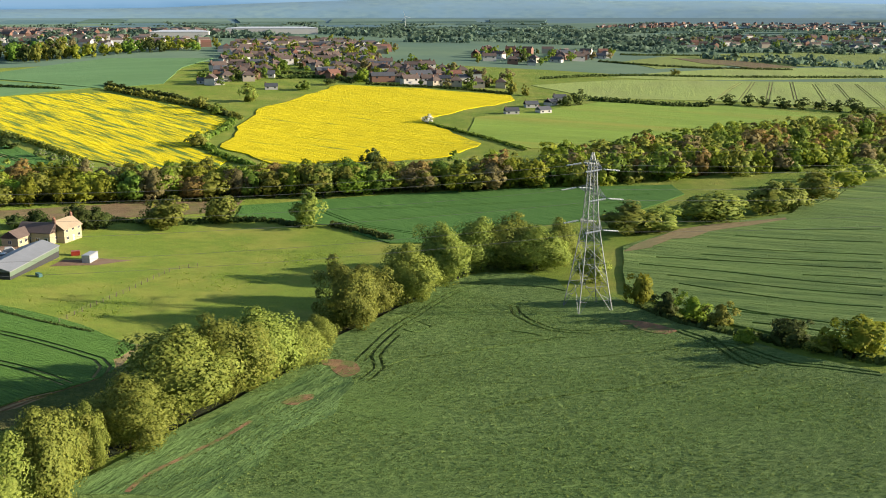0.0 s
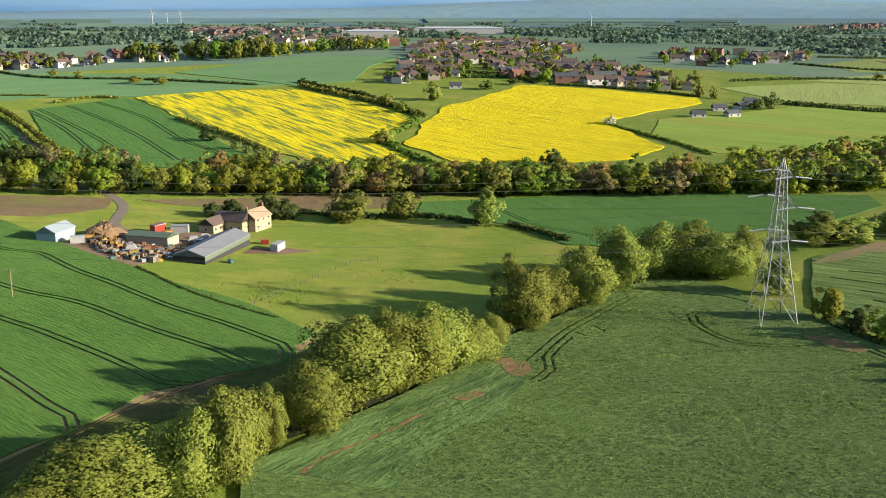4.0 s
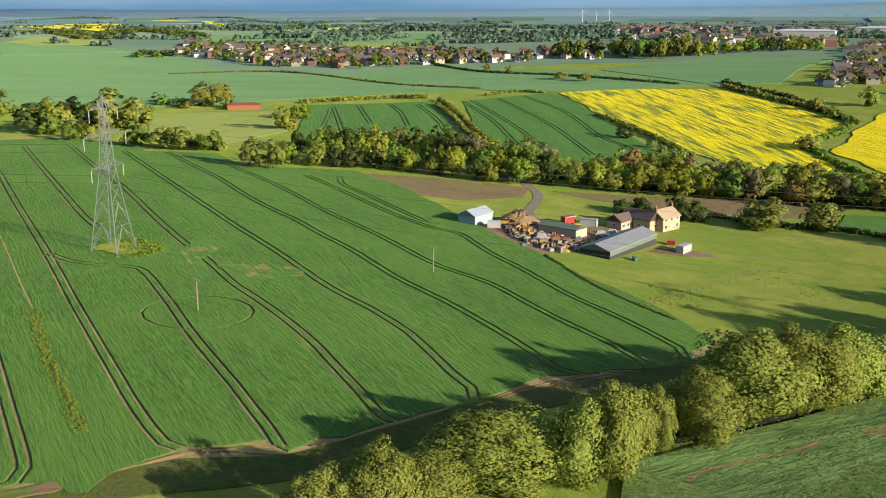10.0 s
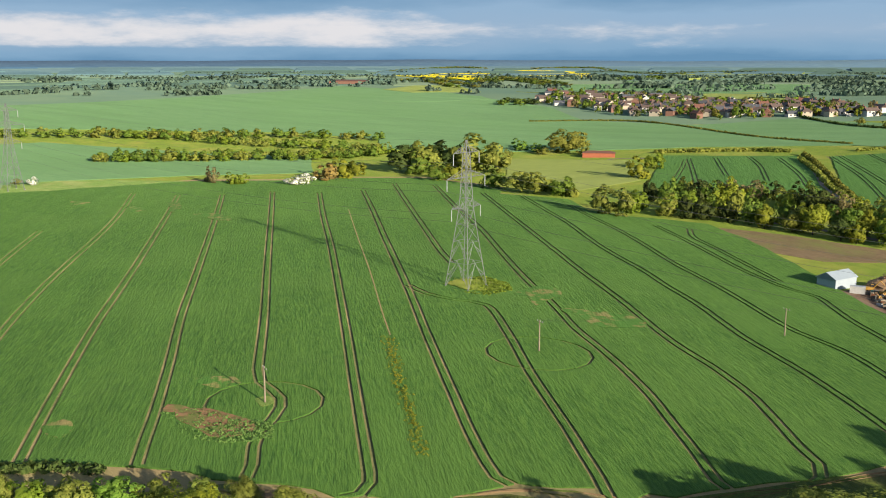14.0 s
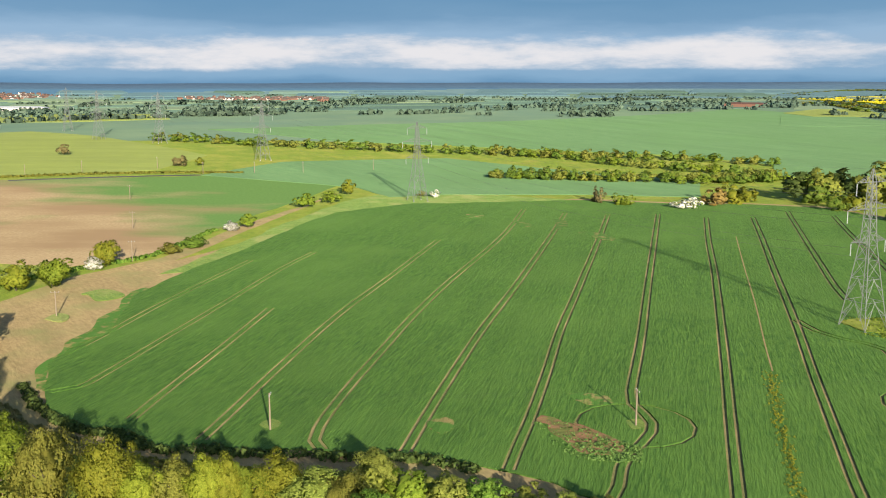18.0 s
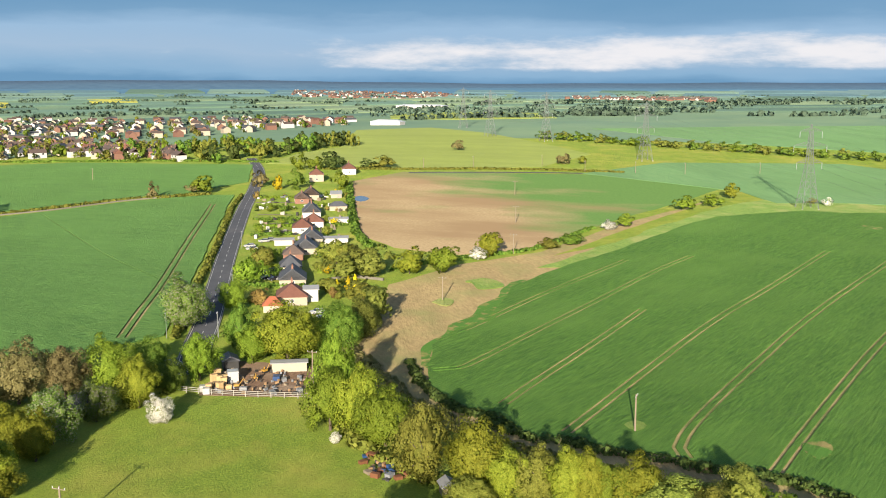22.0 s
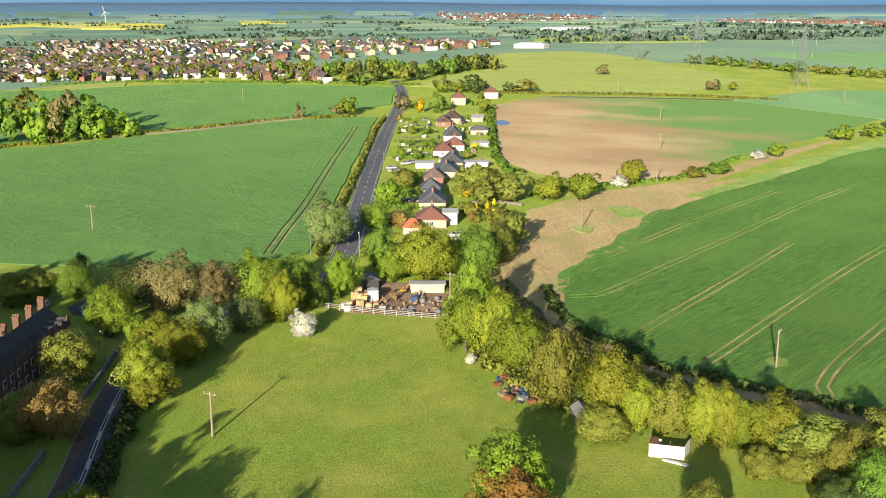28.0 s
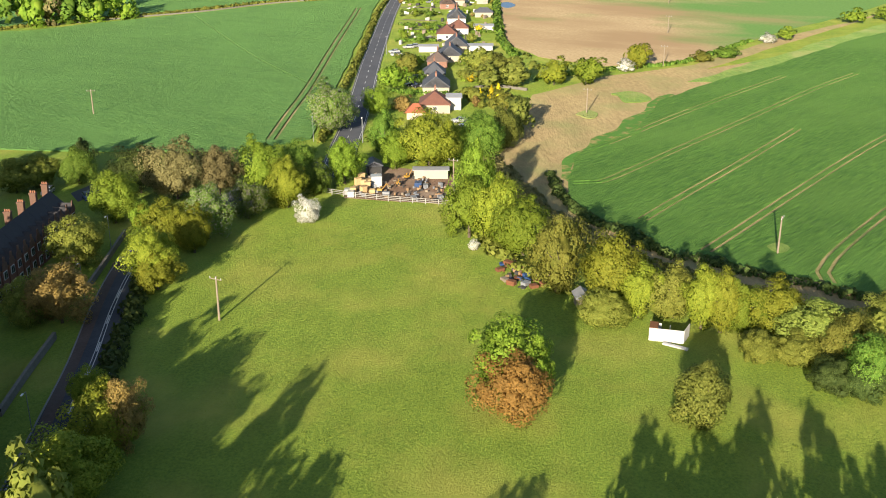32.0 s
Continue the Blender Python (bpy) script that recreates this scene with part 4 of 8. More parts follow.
def tree(x, y, h, w, leaf="mid", shape="round", lod="mid", where="at a field edge", group="", bush=False):
    """One tree or bush: an Empty at the foot, with trunk and crown."""
    global tree_count
    tree_count += 1
    if lod == "far" or (lod == "mid" and math.hypot(x, y) > 440):
        FAR_TREES.setdefault((leaf, where, "far" if lod == "far" else "broad"), []).append((x, y, h, w))
        return None
    k = random.randrange(4)
    name = "bush" if bush else "tree"
    e = new(name)
    e.location = (x, y, float(height(x, y)))
    e.rotation_euler = (0, 0, random.uniform(0, 6.28))
    tagged(e, f"{SHAPE_WORDS[shape] if not bush else 'low rounded'} {name} with {TREE_WORDS[leaf]} {where}", name, group)
    low = -0.1 * h if bush else -0.02 * h if shape == "willow" else 0.05 * h
    t = part("trunk", trunk_mesh(lod, k), e)
    t.scale = (h * 0.8, h * 0.8, h)
    c = part("crown", crown_mesh(shape, lod, k), e, mat=LEAF[leaf])
    c.scale = (w * (1.3 if shape == "willow" else 1.12 if lod == "mid" or bush else 1.0), w * (1.12 if lod == "mid" or bush else 1.0), h * 1.0 if not bush else h * 1.2)
    c.location = (0, 0, low)
    return e


def grove(rows, leafs, shape="round", lod="mid", where="in a tree belt", group="", bush=False):
    for i, (x, y, h, w) in enumerate(rows):
        tree(x, y, h, w, leafs[i % len(leafs)] if isinstance(leafs, (list, tuple)) else leafs, shape, lod, where, group, bush)


def belt(line, half, gap, h, w, leafs, shape="round", lod="mid", where="in a tree belt", group="", rows=2):
    """A band of single trees along a line."""
    for r in range(rows):
        p = smooth_line(line, gap)
        t = np.gradient(p, axis=0)
        t /= np.linalg.norm(t, axis=1)[:, None] + 1e-9
        for q, d in zip(p, t):
            o = (r - (rows - 1) / 2) * 2 * half / max(1, rows - 1) + random.uniform(-0.35, 0.35) * half
            k = random.uniform(-0.35, 0.35) * gap
            s = random.uniform(0, 1)
            tree(q[0] - d[1] * o + d[0] * k, q[1] + d[0] * o + d[1] * k, h[0] + (h[1] - h[0]) * s, w[0] + (w[1] - w[0]) * random.random(), random.choice(leafs), shape, lod, where, group)


HEAP_NORMALS = [None]


def leafy(name, v, f, mat):
    me = mesh_of(name, v, f, mat)
    nr = HEAP_NORMALS[0]
    me.normals_split_custom_set_from_vertices((nr / np.linalg.norm(nr, axis=1)[:, None]).tolist())
    return me


def leaf_heap(spots, per, size, seed):
    """Joined leaf sprays round spots (x, y, z, radius, height)."""
    rng = np.random.default_rng(seed)
    sp = np.array(spots, float)
    m = len(sp) * per
    w = np.repeat(np.arange(len(sp)), per)
    d = rng.normal(size=(m, 3))
    d[:, 2] = np.abs(d[:, 2]) * 1.1 - 0.3
    d /= np.linalg.norm(d, axis=1)[:, None]
    pos = sp[w, :3] + d * np.column_stack([sp[w, 3], sp[w, 3], sp[w, 4]]) * rng.uniform(0.7, 1.05, m)[:, None]
    nr = d + rng.normal(0, 0.4, (m, 3))
    nr /= np.linalg.norm(nr, axis=1)[:, None]
    u = np.cross(nr, rng.normal(size=(m, 3)))
    u /= np.linalg.norm(u, axis=1)[:, None]
    v = np.cross(nr, u)
    s = size * rng.uniform(0.6, 1.3, m)[:, None] * (sp[w, 3])[:, None]
    q = np.stack([pos - u * s, pos - v * s * 0.7, pos + u * s, pos + v * s * 0.7], 1).reshape(-1, 3)
    HEAP_NORMALS[0] = np.repeat(d + rng.normal(0, 0.35, (m, 3)), 4, axis=0)
    return q, np.arange(m * 4).reshape(-1, 4).tolist()


def hedge(line, h, w, leaf, per=40, size=0.4, gap=None, where="between fields", seed=1):
    """A clipped or scrubby hedge along a line, as one bank of leaves."""
    p = smooth_line(line, gap or w * 0.55)
    rng = np.random.default_rng(seed)
    n = len(p)
    spots = np.column_stack([p + rng.normal(0, 0.12 * w, (n, 2)), height(p[:, 0], p[:, 1]) + 0.25 * h, 0.55 * w * rng.uniform(0.8, 1.25, n), h * 0.75 * rng.uniform(0.7, 1.25, n)])
    v, f = leaf_heap(spots, per, size, seed)
    ob = new("hedge", leafy("hedge", v, f, LEAF[leaf]))
    return tagged(ob, f"scrubby field hedge with {TREE_WORDS[leaf]} {where}", "hedge")


# ---- pylons and power lines ----
STEEL = plain("galvanised_steel", (0.22, 0.24, 0.24), 0.6, 0.3, 0.3, 0.8)
GLASS_STRING = plain("pale_glass_insulator", (0.4, 0.43, 0.44), 0.35, 0.0, 0.2)
WOOD = plain("weathered_wood", (0.26, 0.21, 0.15), 0.9, 0.0, 0.4, 3.0)
PALE_WOOD = plain("pale_weathered_rail", (0.38, 0.36, 0.32), 0.9, 0.0, 0.35, 3.0)
CABLE = plain("aluminium_cable", (0.13, 0.135, 0.135), 0.6, 0.2, 0.1)
DARK_WIRE = plain("dark_wire", (0.05, 0.06, 0.05), 0.8, 0, 0.1)


def bars(pairs, r, sides=4):
    v, f = [], []
    for a, b in pairs:
        tube(v, f, a, b, r, r, sides)
    return v, f


PYLON_LEVELS = [(0, 4.3), (7.5, 3.35), (13.5, 2.6), (18.5, 2.0), (22.5, 1.55), (26, 1.3), (29.3, 1.15), (32, 1.0), (34.5, 0.9), (37, 0.8), (39, 0.7), (42.5, 0.12)]
PYLON_ARMS = [(23.4, 6.6), (32.0, 8.6), (39.0, 5.8)]


def pylon(tension=False):
    """A lattice transmission tower with six arms; arms lie along x."""
    e = new("pylon")
    wide = 1.15 if tension else 1.0
    corner = [(1, 1), (-1, 1), (-1, -1), (1, -1)]
    at = lambda k, c: np.array((corner[c % 4][0] * PYLON_LEVELS[k][1] * wide, corner[c % 4][1] * PYLON_LEVELS[k][1] * wide, PYLON_LEVELS[k][0]))
    n = len(PYLON_LEVELS)
    for c in range(4):
        v, f = sweep([at(k, c) for k in range(n)], [0.14 if tension else 0.125] * n, 4)
        part("leg", mesh_of("leg", v, f, STEEL), e)
        low = at(0, c)
        v, f = bars([(low - (0, 0, 1.2), low + (0, 0, 0.3))], 0.45, 8)
        part("footing", mesh_of("footing", v, f, plain_concrete), e, "grey concrete footing")
    for c in range(4):
        pairs = []
        for k in range(n - 2):
            a, b, p, q = at(k, c), at(k, c + 1), at(k + 1, c), at(k + 1, c + 1)
            if k < 2:
                m = (p + q) / 2
                pairs += [(a, m), (b, m), (p, q), ((a + p) / 2, (a + m) / 2), ((b + q) / 2, (b + m) / 2), ((a + p) / 2, a * 0.25 + m * 0.75), ((b + q) / 2, b * 0.25 + m * 0.75)]
            else:
                pairs += [(a, q), (b, p), (p, q)]
        v, f = bars(pairs, 0.06)
        part("bracing", mesh_of("bracing", v, f, STEEL), e)
    for z, reach in PYLON_ARMS:
        half = float(np.interp(z, [q[0] for q in PYLON_LEVELS], [q[1] for q in PYLON_LEVELS])) * wide
        for s in (-1, 1):
            tip = np.array((s * reach, 0, z))
            r1, r2 = np.array((s * half, half, z)), np.array((s * half, -half, z))
            t1, t2 = r1 + (0, 0, 1.9), r2 + (0, 0, 1.9)
            pairs = [(r1, tip), (r2, tip), (t1, tip), (t2, tip)]
            for u in (0.25, 0.5, 0.75):
                pairs += [(r1 + (tip - r1) * u, r2 + (tip - r2) * u), (r1 + (tip - r1) * u, t1 + (tip - t1) * u), (r2 + (tip - r2) * u, t2 + (tip - t2) * u), (r1 + (tip - r1) * u, t1 + (tip - t1) * (u - 0.22)), (r1 + (tip - r1) * (u - 0.25), r2 + (tip - r2) * u)]
            v, f = bars(pairs, 0.05)
            part("crossarm", mesh_of("crossarm", v, f, STEEL), e)
            way = [(o, d) for d in (-1, 1) for o in (-0.3, 0.3)] if tension else [(0, 0)]
            for o, d in way:
                if tension:
                    line = [tip + (o, d * (0.4 + 0.21 * k), -0.025 * k - 0.1) for k in range(21)]
                else:
                    line = [tip + (0, 0, -0.2 - 0.15 * k) for k in range(22)]
                v, f = sweep(line, [0.17 if k % 2 else 0.06 for k in range(len(line))], 7)
                part("insulator", mesh_of("insulator", v, f, GLASS_STRING), e, "pale glass insulator string")
    return e


plain_concrete = plain("grey_concrete", (0.4, 0.39, 0.37), 0.9, 0, 0.3)
LINE = [(322.0, 343.0), (38.6, 255.8), (-224.6, 171.5), (-521.9, 116.3), (-739.3, 49.6), (-880.6, -26.4), (-927.1, -79.2), (-1063.3, -119.6)]
angles = []
for i, (x, y) in enumerate(LINE):
    a = LINE[max(0, i - 1)]
    b = LINE[min(len(LINE) - 1, i + 1)]
    angles.append(math.atan2(b[1] - a[1], b[0] - a[0]) + math.pi / 2)
first_pylon, tension_pylon = pylon(), pylon(True)
tagged(first_pylon, "tall grey steel lattice pylon with six arms in fields", "pylon", "pylons of the power line")
tagged(tension_pylon, "tall grey steel lattice tension pylon at a field corner", "pylon", "pylons of the power line")
for i, (x, y) in enumerate(LINE):
    m = Matrix.Translation((x, y, float(height(x, y)))) @ Matrix.Rotation(angles[i], 4, "Z")
    if i == 1:
        tension_pylon.matrix_basis = m
    elif i == 2:
        first_pylon.matrix_basis = m
    else:
        copy_thing(first_pylon, m)


def cable(ends, sag, r, name="power_cable", label="thin grey overhead power cable slung between pylons", n=24, mat=None):
    (a, b) = (np.array(q, float) for q in ends)
    p = [a + (b - a) * k / n - np.array((0, 0, 4 * sag * (k / n) * (1 - k / n))) for k in range(n + 1)]
    v, f = sweep(p, [r] * (n + 1), 3)
    tagged(new(name, mesh_of(name, v, f, mat or CABLE)), label, "cable", "overhead cables")


for i in range(len(LINE) - 1):
    spots = []
    for j in (i, i + 1):
        x, y = LINE[j]
        z = float(height(x, y))
        for az, reach in PYLON_ARMS:
            for s in (-1, 1):
                down = 0.5 if j == 1 else 3.4
                spots.append((x + s * reach * math.cos(angles[j]), y + s * reach * math.sin(angles[j]), z + az - down))
        spots.append((x, y, z + 42.4))
    for k in range(7):
        a, b = np.array(spots[k]), np.array(spots[k + 7])
        cable((a, b), 5.5 if k < 6 else 4.0, 0.03 if k < 6 else 0.016)


def wood_pole(x, y, h=7.6, turn=0.0):
    e = new("utility_pole")
    e.location, e.rotation_euler = (x, y, float(height(x, y))), (0, 0, turn)
    tagged(e, "slim wooden utility pole with a short crossarm in a field", "utility pole", "wooden poles")
    v, f = [], []
    tube(v, f, (0, 0, -0.5), (0, 0, h), 0.2, 0.14, 8)
    part("pole", mesh_of("pole", v, f, WOOD), e)
    v, f = [], []
    tube(v, f, (-1.2, 0.14, h - 0.45), (1.2, 0.14, h - 0.45), 0.08, 0.08, 4)
    part("crossarm", mesh_of("crossarm", v, f, WOOD), e)
    for o in (-1.1, 0, 1.1):
        v, f = [], []
        tube(v, f, (o, 0.14, h - 0.38), (o, 0.14, h - 0.1), 0.07, 0.05, 6)
        part("insulator", mesh_of("insulator", v, f, GLASS_STRING), e)
    return e


def pole_line(pts, wires=True):
    """Wooden poles in a row, with three thin wires."""
    for i, (x, y) in enumerate(pts):
        a, b = pts[max(0, i - 1)], pts[min(len(pts) - 1, i + 1)]
        wood_pole(x, y, 7.6, math.atan2(b[1] - a[1], b[0] - a[0]) + math.pi / 2)
    for (x0, y0), (x1, y1) in zip(pts, pts[1:]):
        if wires:
            t = math.atan2(y1 - y0, x1 - x0) + math.pi / 2
            for o in (-1.1, 0, 1.1):
                c, s = math.cos(t) * o, math.sin(t) * o
                cable(((x0 + c, y0 + s, float(height(x0, y0)) + 7.5), (x1 + c, y1 + s, float(height(x1, y1)) + 7.5)), 0.9, 0.005, "wire", "thin dark overhead wire between wooden poles", 10, DARK_WIRE)


pole_line([(-149, 216.8), (-166, 148), (-169.6, 80.7)] + [(-185.6, 12.3)])
pole_line([(-131, -74.6), (-209.3, -57.1)], False)
pole_line([(-292.4, -39), (-373.2, -22.7), (-450.1, -26.5), (-544.5, -32.7)])
pole_line([(-251.2, -178.8), (-606.9, -308.2)], False)
pole_line([(-651.1, -99.5), (-667, -68.2), (-686.1, -22.9), (-655.3, 6), (-657.6, 38.5), (-660.8, 70.2), (-680.7, 120.6)], False)

# the ditch is a flat ribbon; its depth in shadow is painted near black
DITCH_SHADE = ground_stuff("ditch_shade", (0.018, 0.02, 0.012), (0.035, 0.04, 0.02), (0.03, 0.045, 0.015), 1.5, 0.2, 0, 1.0, 0.2)
v, f = ribbon([(-60.7, 139.7), (-59.3, 150.8), (-54.7, 159.7), (-50.8, 166.9), (-46.9, 176), (-42.2, 184.4), (-36.9, 192.5), (-32.8, 204.2), (-29.3, 216.1), (-26.9, 230.2), (-19.9, 247), (-11.7, 262.6), (-2.5, 278.6), (4.4, 295.7)], 3.4, 0.1, 3)
tagged(new("ditch", mesh_of("ditch", v, f, DITCH_SHADE)), "ditch between wheat and willows, as a flat strip coloured like its shade", "ditch", kind="structure")
# ---- wheel tracks in the crops ----
for poly, m, words in [([(-177.7, 65.1), (-174, 66.5), (-172, 69.9), (-167.3, 72.1), (-162.4, 73.6), (-159, 72.8), (-158, 68.4), (-159.7, 64.2), (-166.4, 62.9), (-171.5, 62.5)], RED_EARTH, "bare red-brown earth patch")] + [(q, THIN_CROP, "thin dry patch in the crop") for q in (
        [(-439.1, 142.8), (-432.4, 146.4), (-422.3, 147.2), (-418.5, 139.9)],
        [(-441.1, 165.6), (-430.6, 166.2), (-406.8, 155.8), (-413, 153.6)],
        [(-398, 160.9), (-392.6, 167.8), (-373.2, 166.2), (-375.4, 159.6)],
        [(-188.7, 76), (-186, 81), (-182.5, 81), (-183.3, 76.4)],
        [(-180.8, 43.5), (-182.1, 46), (-177.8, 45.7), (-175, 43.6)],
        [(-210.1, 179.8), (-214.6, 192.4), (-203.7, 189.1), (-196.5, 174.1)],
        [(-190.8, 179.2), (-180.1, 190.1), (-168.8, 186.7), (-173.4, 174.6)],
        [(-463.9, 129.3), (-460.5, 134.5), (-448.9, 129.6), (-452.3, 125.4)])]:
    v, f = drape([tuple(q) for q in smooth_line(poly + poly[:1], 2.0)[:-1]], 0.37 if m is RED_EARTH else 0.35, 0.2, (), 1.6, 0.6)
    part("bare_patch", mesh_of("bare_patch", v, f, m), main_field, words)
for poly in ([(-320.4, -34.4), (-324.7, -29.6), (-321.9, -25.3), (-314.1, -22.6), (-309.4, -29.7)], [(-290, -41), (-295, -38.9), (-292, -36), (-286.3, -36.5)], [(-188.8, 11.2), (-190.7, 12.7), (-188.7, 14), (-186.2, 12.6)], [(-171.7, 80.4), (-172, 82.1), (-168.8, 81.4), (-168.2, 79.6)], [(-288.1, -39.3), (-294.2, -38.5), (-290.4, -35.9), (-285.8, -37)]):
    v, f = drape([tuple(q) for q in smooth_line(poly + poly[:1], 1.0)[:-1]], 0.38, 0.3, (), 0.8, 0.5)
    part("grass_patch", mesh_of("grass_patch", v, f, BANK_GRASS), main_field, "bright uncut grass patch")
v, f = drape([(-224.8, -33.3), (-231.8, -35), (-249.5, -36.8), (-263.7, -35), (-282.6, -27.6), (-304.4, -23.5), (-320.9, -21.9), (-325.1, -16.6), (-304.1, -17.3), (-272.5, -21.9), (-252.1, -31.3), (-231.7, -32.3)], 0.12, 0.3, (), 2.5, 1.0)
part("crop_fringe", mesh_of("crop_fringe", v, f, THIN_CROP), main_field, "thin patchy crop at the soil edge")
# churned earth along the turning strip
CHURNED = ground_stuff("churned_headland_earth", (0.13, 0.09, 0.05), (0.25, 0.175, 0.1), (0.1, 0.14, 0.03), 0.9, 0.12, 60, 4.0, 0.25, blot=(0.5, 0.62))
for k, (line, wide) in enumerate((([(-142.5, 56.1), (-138.8, 60.5), (-133.1, 64), (-127.4, 68.2), (-123.9, 72.8), (-122.1, 77.5), (-120.3, 80.4)], 4.5), ([(-120.3, 80.4), (-118.4, 86.5), (-116.6, 91.8), (-115.2, 96.5), (-113, 100.6), (-109.3, 104.7), (-103.9, 108.4), (-99.3, 112.9), (-96.5, 119.6), (-94.6, 127.8), (-92.4, 134.5), (-90.9, 141), (-89.8, 148.4), (-87.9, 156.9), (-85.3, 165), (-81.8, 174.1), (-75.3, 184.9), (-70.9, 193.6)], 2.6))):
    edge = [tuple(q) for q in np.concatenate([smooth_line(line, 3.0) + (0, -wide / 2), (smooth_line(line, 3.0) + (0, wide / 2))[::-1]])]
    v, f = drape(edge, 0.3 + 0.02 * k, 0.3, (), 0.7, 1.5)
    part("earth_strip", mesh_of("earth_strip", v, f, CHURNED), main_field, "churned brown earth where machines turn")
v, f = drape([tuple(q) for q in smooth_line([(-229.6, 169.2), (-232.3, 176.4), (-227.9, 180.5), (-222.7, 183.3), (-217.4, 180.5), (-216.6, 173.5), (-221, 167.8), (-229.6, 169.2)], 2.0)[:-1]], 0.46, 0.2, (), 0.8, 0.8)
part("rough_patch", mesh_of("rough_patch", v, f, GRASS), main_field, "rough yellow-green grass round a pylon foot")
WEED_LEAF = leaves("flowering_weeds", (0.1, 0.16, 0.02), (0.32, 0.3, 0.03))
weed_rng = np.random.default_rng(8)
weed_line = smooth_line([(-191.5, 123.3), (-173.6, 113.5), (-155.9, 104.1), (-143.2, 97.7), (-132.8, 92.2)], 0.2)
weed_spots = [(x + weed_rng.normal(0, 0.8), y + weed_rng.normal(0, 0.8), float(height(x, y)) + 0.36, 0.24, 0.34) for x, y in weed_line]
v, f = leaf_heap(weed_spots, 14, 0.45, 4)
tagged(part("weed_strip", leafy("weed_strip", v, f, WEED_LEAF), main_field, "strip of yellow flowering weeds"), kind="stuff")
v, f = ribbon([(-377.5, 222.9), (-309.1, 186.3), (-255.7, 158.2), (-213.5, 135.5), (-193.1, 124.9)], 0.35, 0.36, 3)
part("drill_gap", mesh_of("drill_gap", v, f, SOIL), main_field)
v, f = ribbon([(-48.4, 140.1), (-47.2, 146.4), (-43.6, 153.4), (-41.1, 158.5), (-38.3, 163.8), (-35.4, 171.9)], 0.9, 0.84, 3)
part("bare_track", mesh_of("bare_track", v, f, RED_EARTH), wheat_hill, "bare brown track")
for poly in ([(-25.8, 209.8), (-20.8, 209.3), (-18.6, 203.7), (-20.9, 199.7), (-22.4, 202.7)], [(45.8, 241.1), (51.6, 238.2), (56, 231.4), (53.4, 229.8), (48.1, 234.6)], [(-30.2, 182.4), (-28.3, 184.6), (-26.6, 186.7), (-26.7, 185), (-28.8, 182.2)]):
    v, f = drape([tuple(q) for q in smooth_line(poly + poly[:1], 2.0)[:-1]], 0.85, 0.2, (), 1.5, 0.6)
    part("bare_patch", mesh_of("bare_patch", v, f, RED_EARTH), wheat_hill, "bare brown earth patch")
v, f = drape([(60.1, 321.8), (72, 339.2), (84.9, 352.6), (96.3, 357.4), (109.5, 360.1), (127.8, 365.2), (127.4, 361), (107.5, 353.4), (93.7, 347.3), (85.2, 337), (79.4, 337.1), (69.5, 326.8)], 0.66, 0.3, (), 1.0, 2.0)
part("bare_edge", mesh_of("bare_edge", v, f, SOIL), wheat_rows, "bare brown field edge")

# ---- roads ----
PAINT = plain("white_road_paint", (0.5, 0.5, 0.48), 0.7, 0, 0.3, 2.0)
KERB = plain("kerb_stone", (0.2, 0.2, 0.19), 0.9, 0, 0.3)
STONE = plain("grey_stone_wall", (0.19, 0.175, 0.145), 0.95, 0, 0.45, 1.2, 0.05)
FOOTWAY = ground_stuff("worn_red_footway", (0.07, 0.052, 0.045), (0.1, 0.072, 0.062), (0.085, 0.072, 0.065), 2.0, 0.08, relief=0.02)


def road(pts, width, label, dashed=True, kerb=True, mat=None):
    v, f = ribbon(pts, width, 0.12, 3)
    r = tagged(new("road", mesh_of("road", v, f, mat or ASPHALT)), label, "road", kind="structure")
    if kerb:
        for o in (-width / 2 - 0.1, width / 2 + 0.1):
            v, f = ribbon(pts, 0.25, 0.22, 3, (o,))
            part("kerb", mesh_of("kerb", v, f, KERB), r, "grey kerb")
        for o in (-width / 2 + 0.35, width / 2 - 0.35):
            v, f = ribbon(pts, 0.16, 0.126, 3, (o,))
            part("edge_line", mesh_of("edge_line", v, f, PAINT), r, "white edge line")
    if dashed:
        p = smooth_line(pts, 3.0)
        for i in range(0, len(p) - 2, 3):
            v, f = ribbon([p[i], p[i + 1]], 0.22, 0.128, 1.5)
            part("centre_dash", mesh_of("centre_dash", v, f, PAINT), r, "white centre dash")
    return r


ROAD_WAY = [(-78.8, -71.7), (-87.9, -75.4), (-98.6, -79.8), (-113.1, -85.8), (-131.1, -94.2), (-147.8, -100.9), (-160.8, -104.1), (-173.3, -103), (-195.9, -101.4), (-208.9, -96.1), (-222.2, -93.6)] + [(-213.4, -88), (-237.7, -94.7), (-271, -103.8), (-361.3, -130.9), (-473.4, -162.7), (-561.8, -185.5)] + [(-640, -208), (-720, -240)]
main_road = road(ROAD_WAY, 7.0, "grey asphalt road with white centre dashes between hedges")
for o in (-0.25, 0.25):
    v, f = ribbon([(-98.6, -79.8), (-113.1, -85.8), (-131.1, -94.2), (-147.8, -100.9), (-160.8, -104.1)], 0.14, 0.134, 3, (o,))
    part("centre_line", mesh_of("centre_line", v, f, PAINT), main_road, "white double centre line")
v, f = ribbon([(-82.8, -76), (-90.9, -79.1), (-101.5, -83.7), (-115.9, -90.1), (-133.7, -98.3), (-149.6, -105)], 1.8, 0.2, 3)
tagged(new("pavement", mesh_of("pavement", v, f, FOOTWAY)), "narrow worn reddish footway beside the road", "pavement", kind="structure")
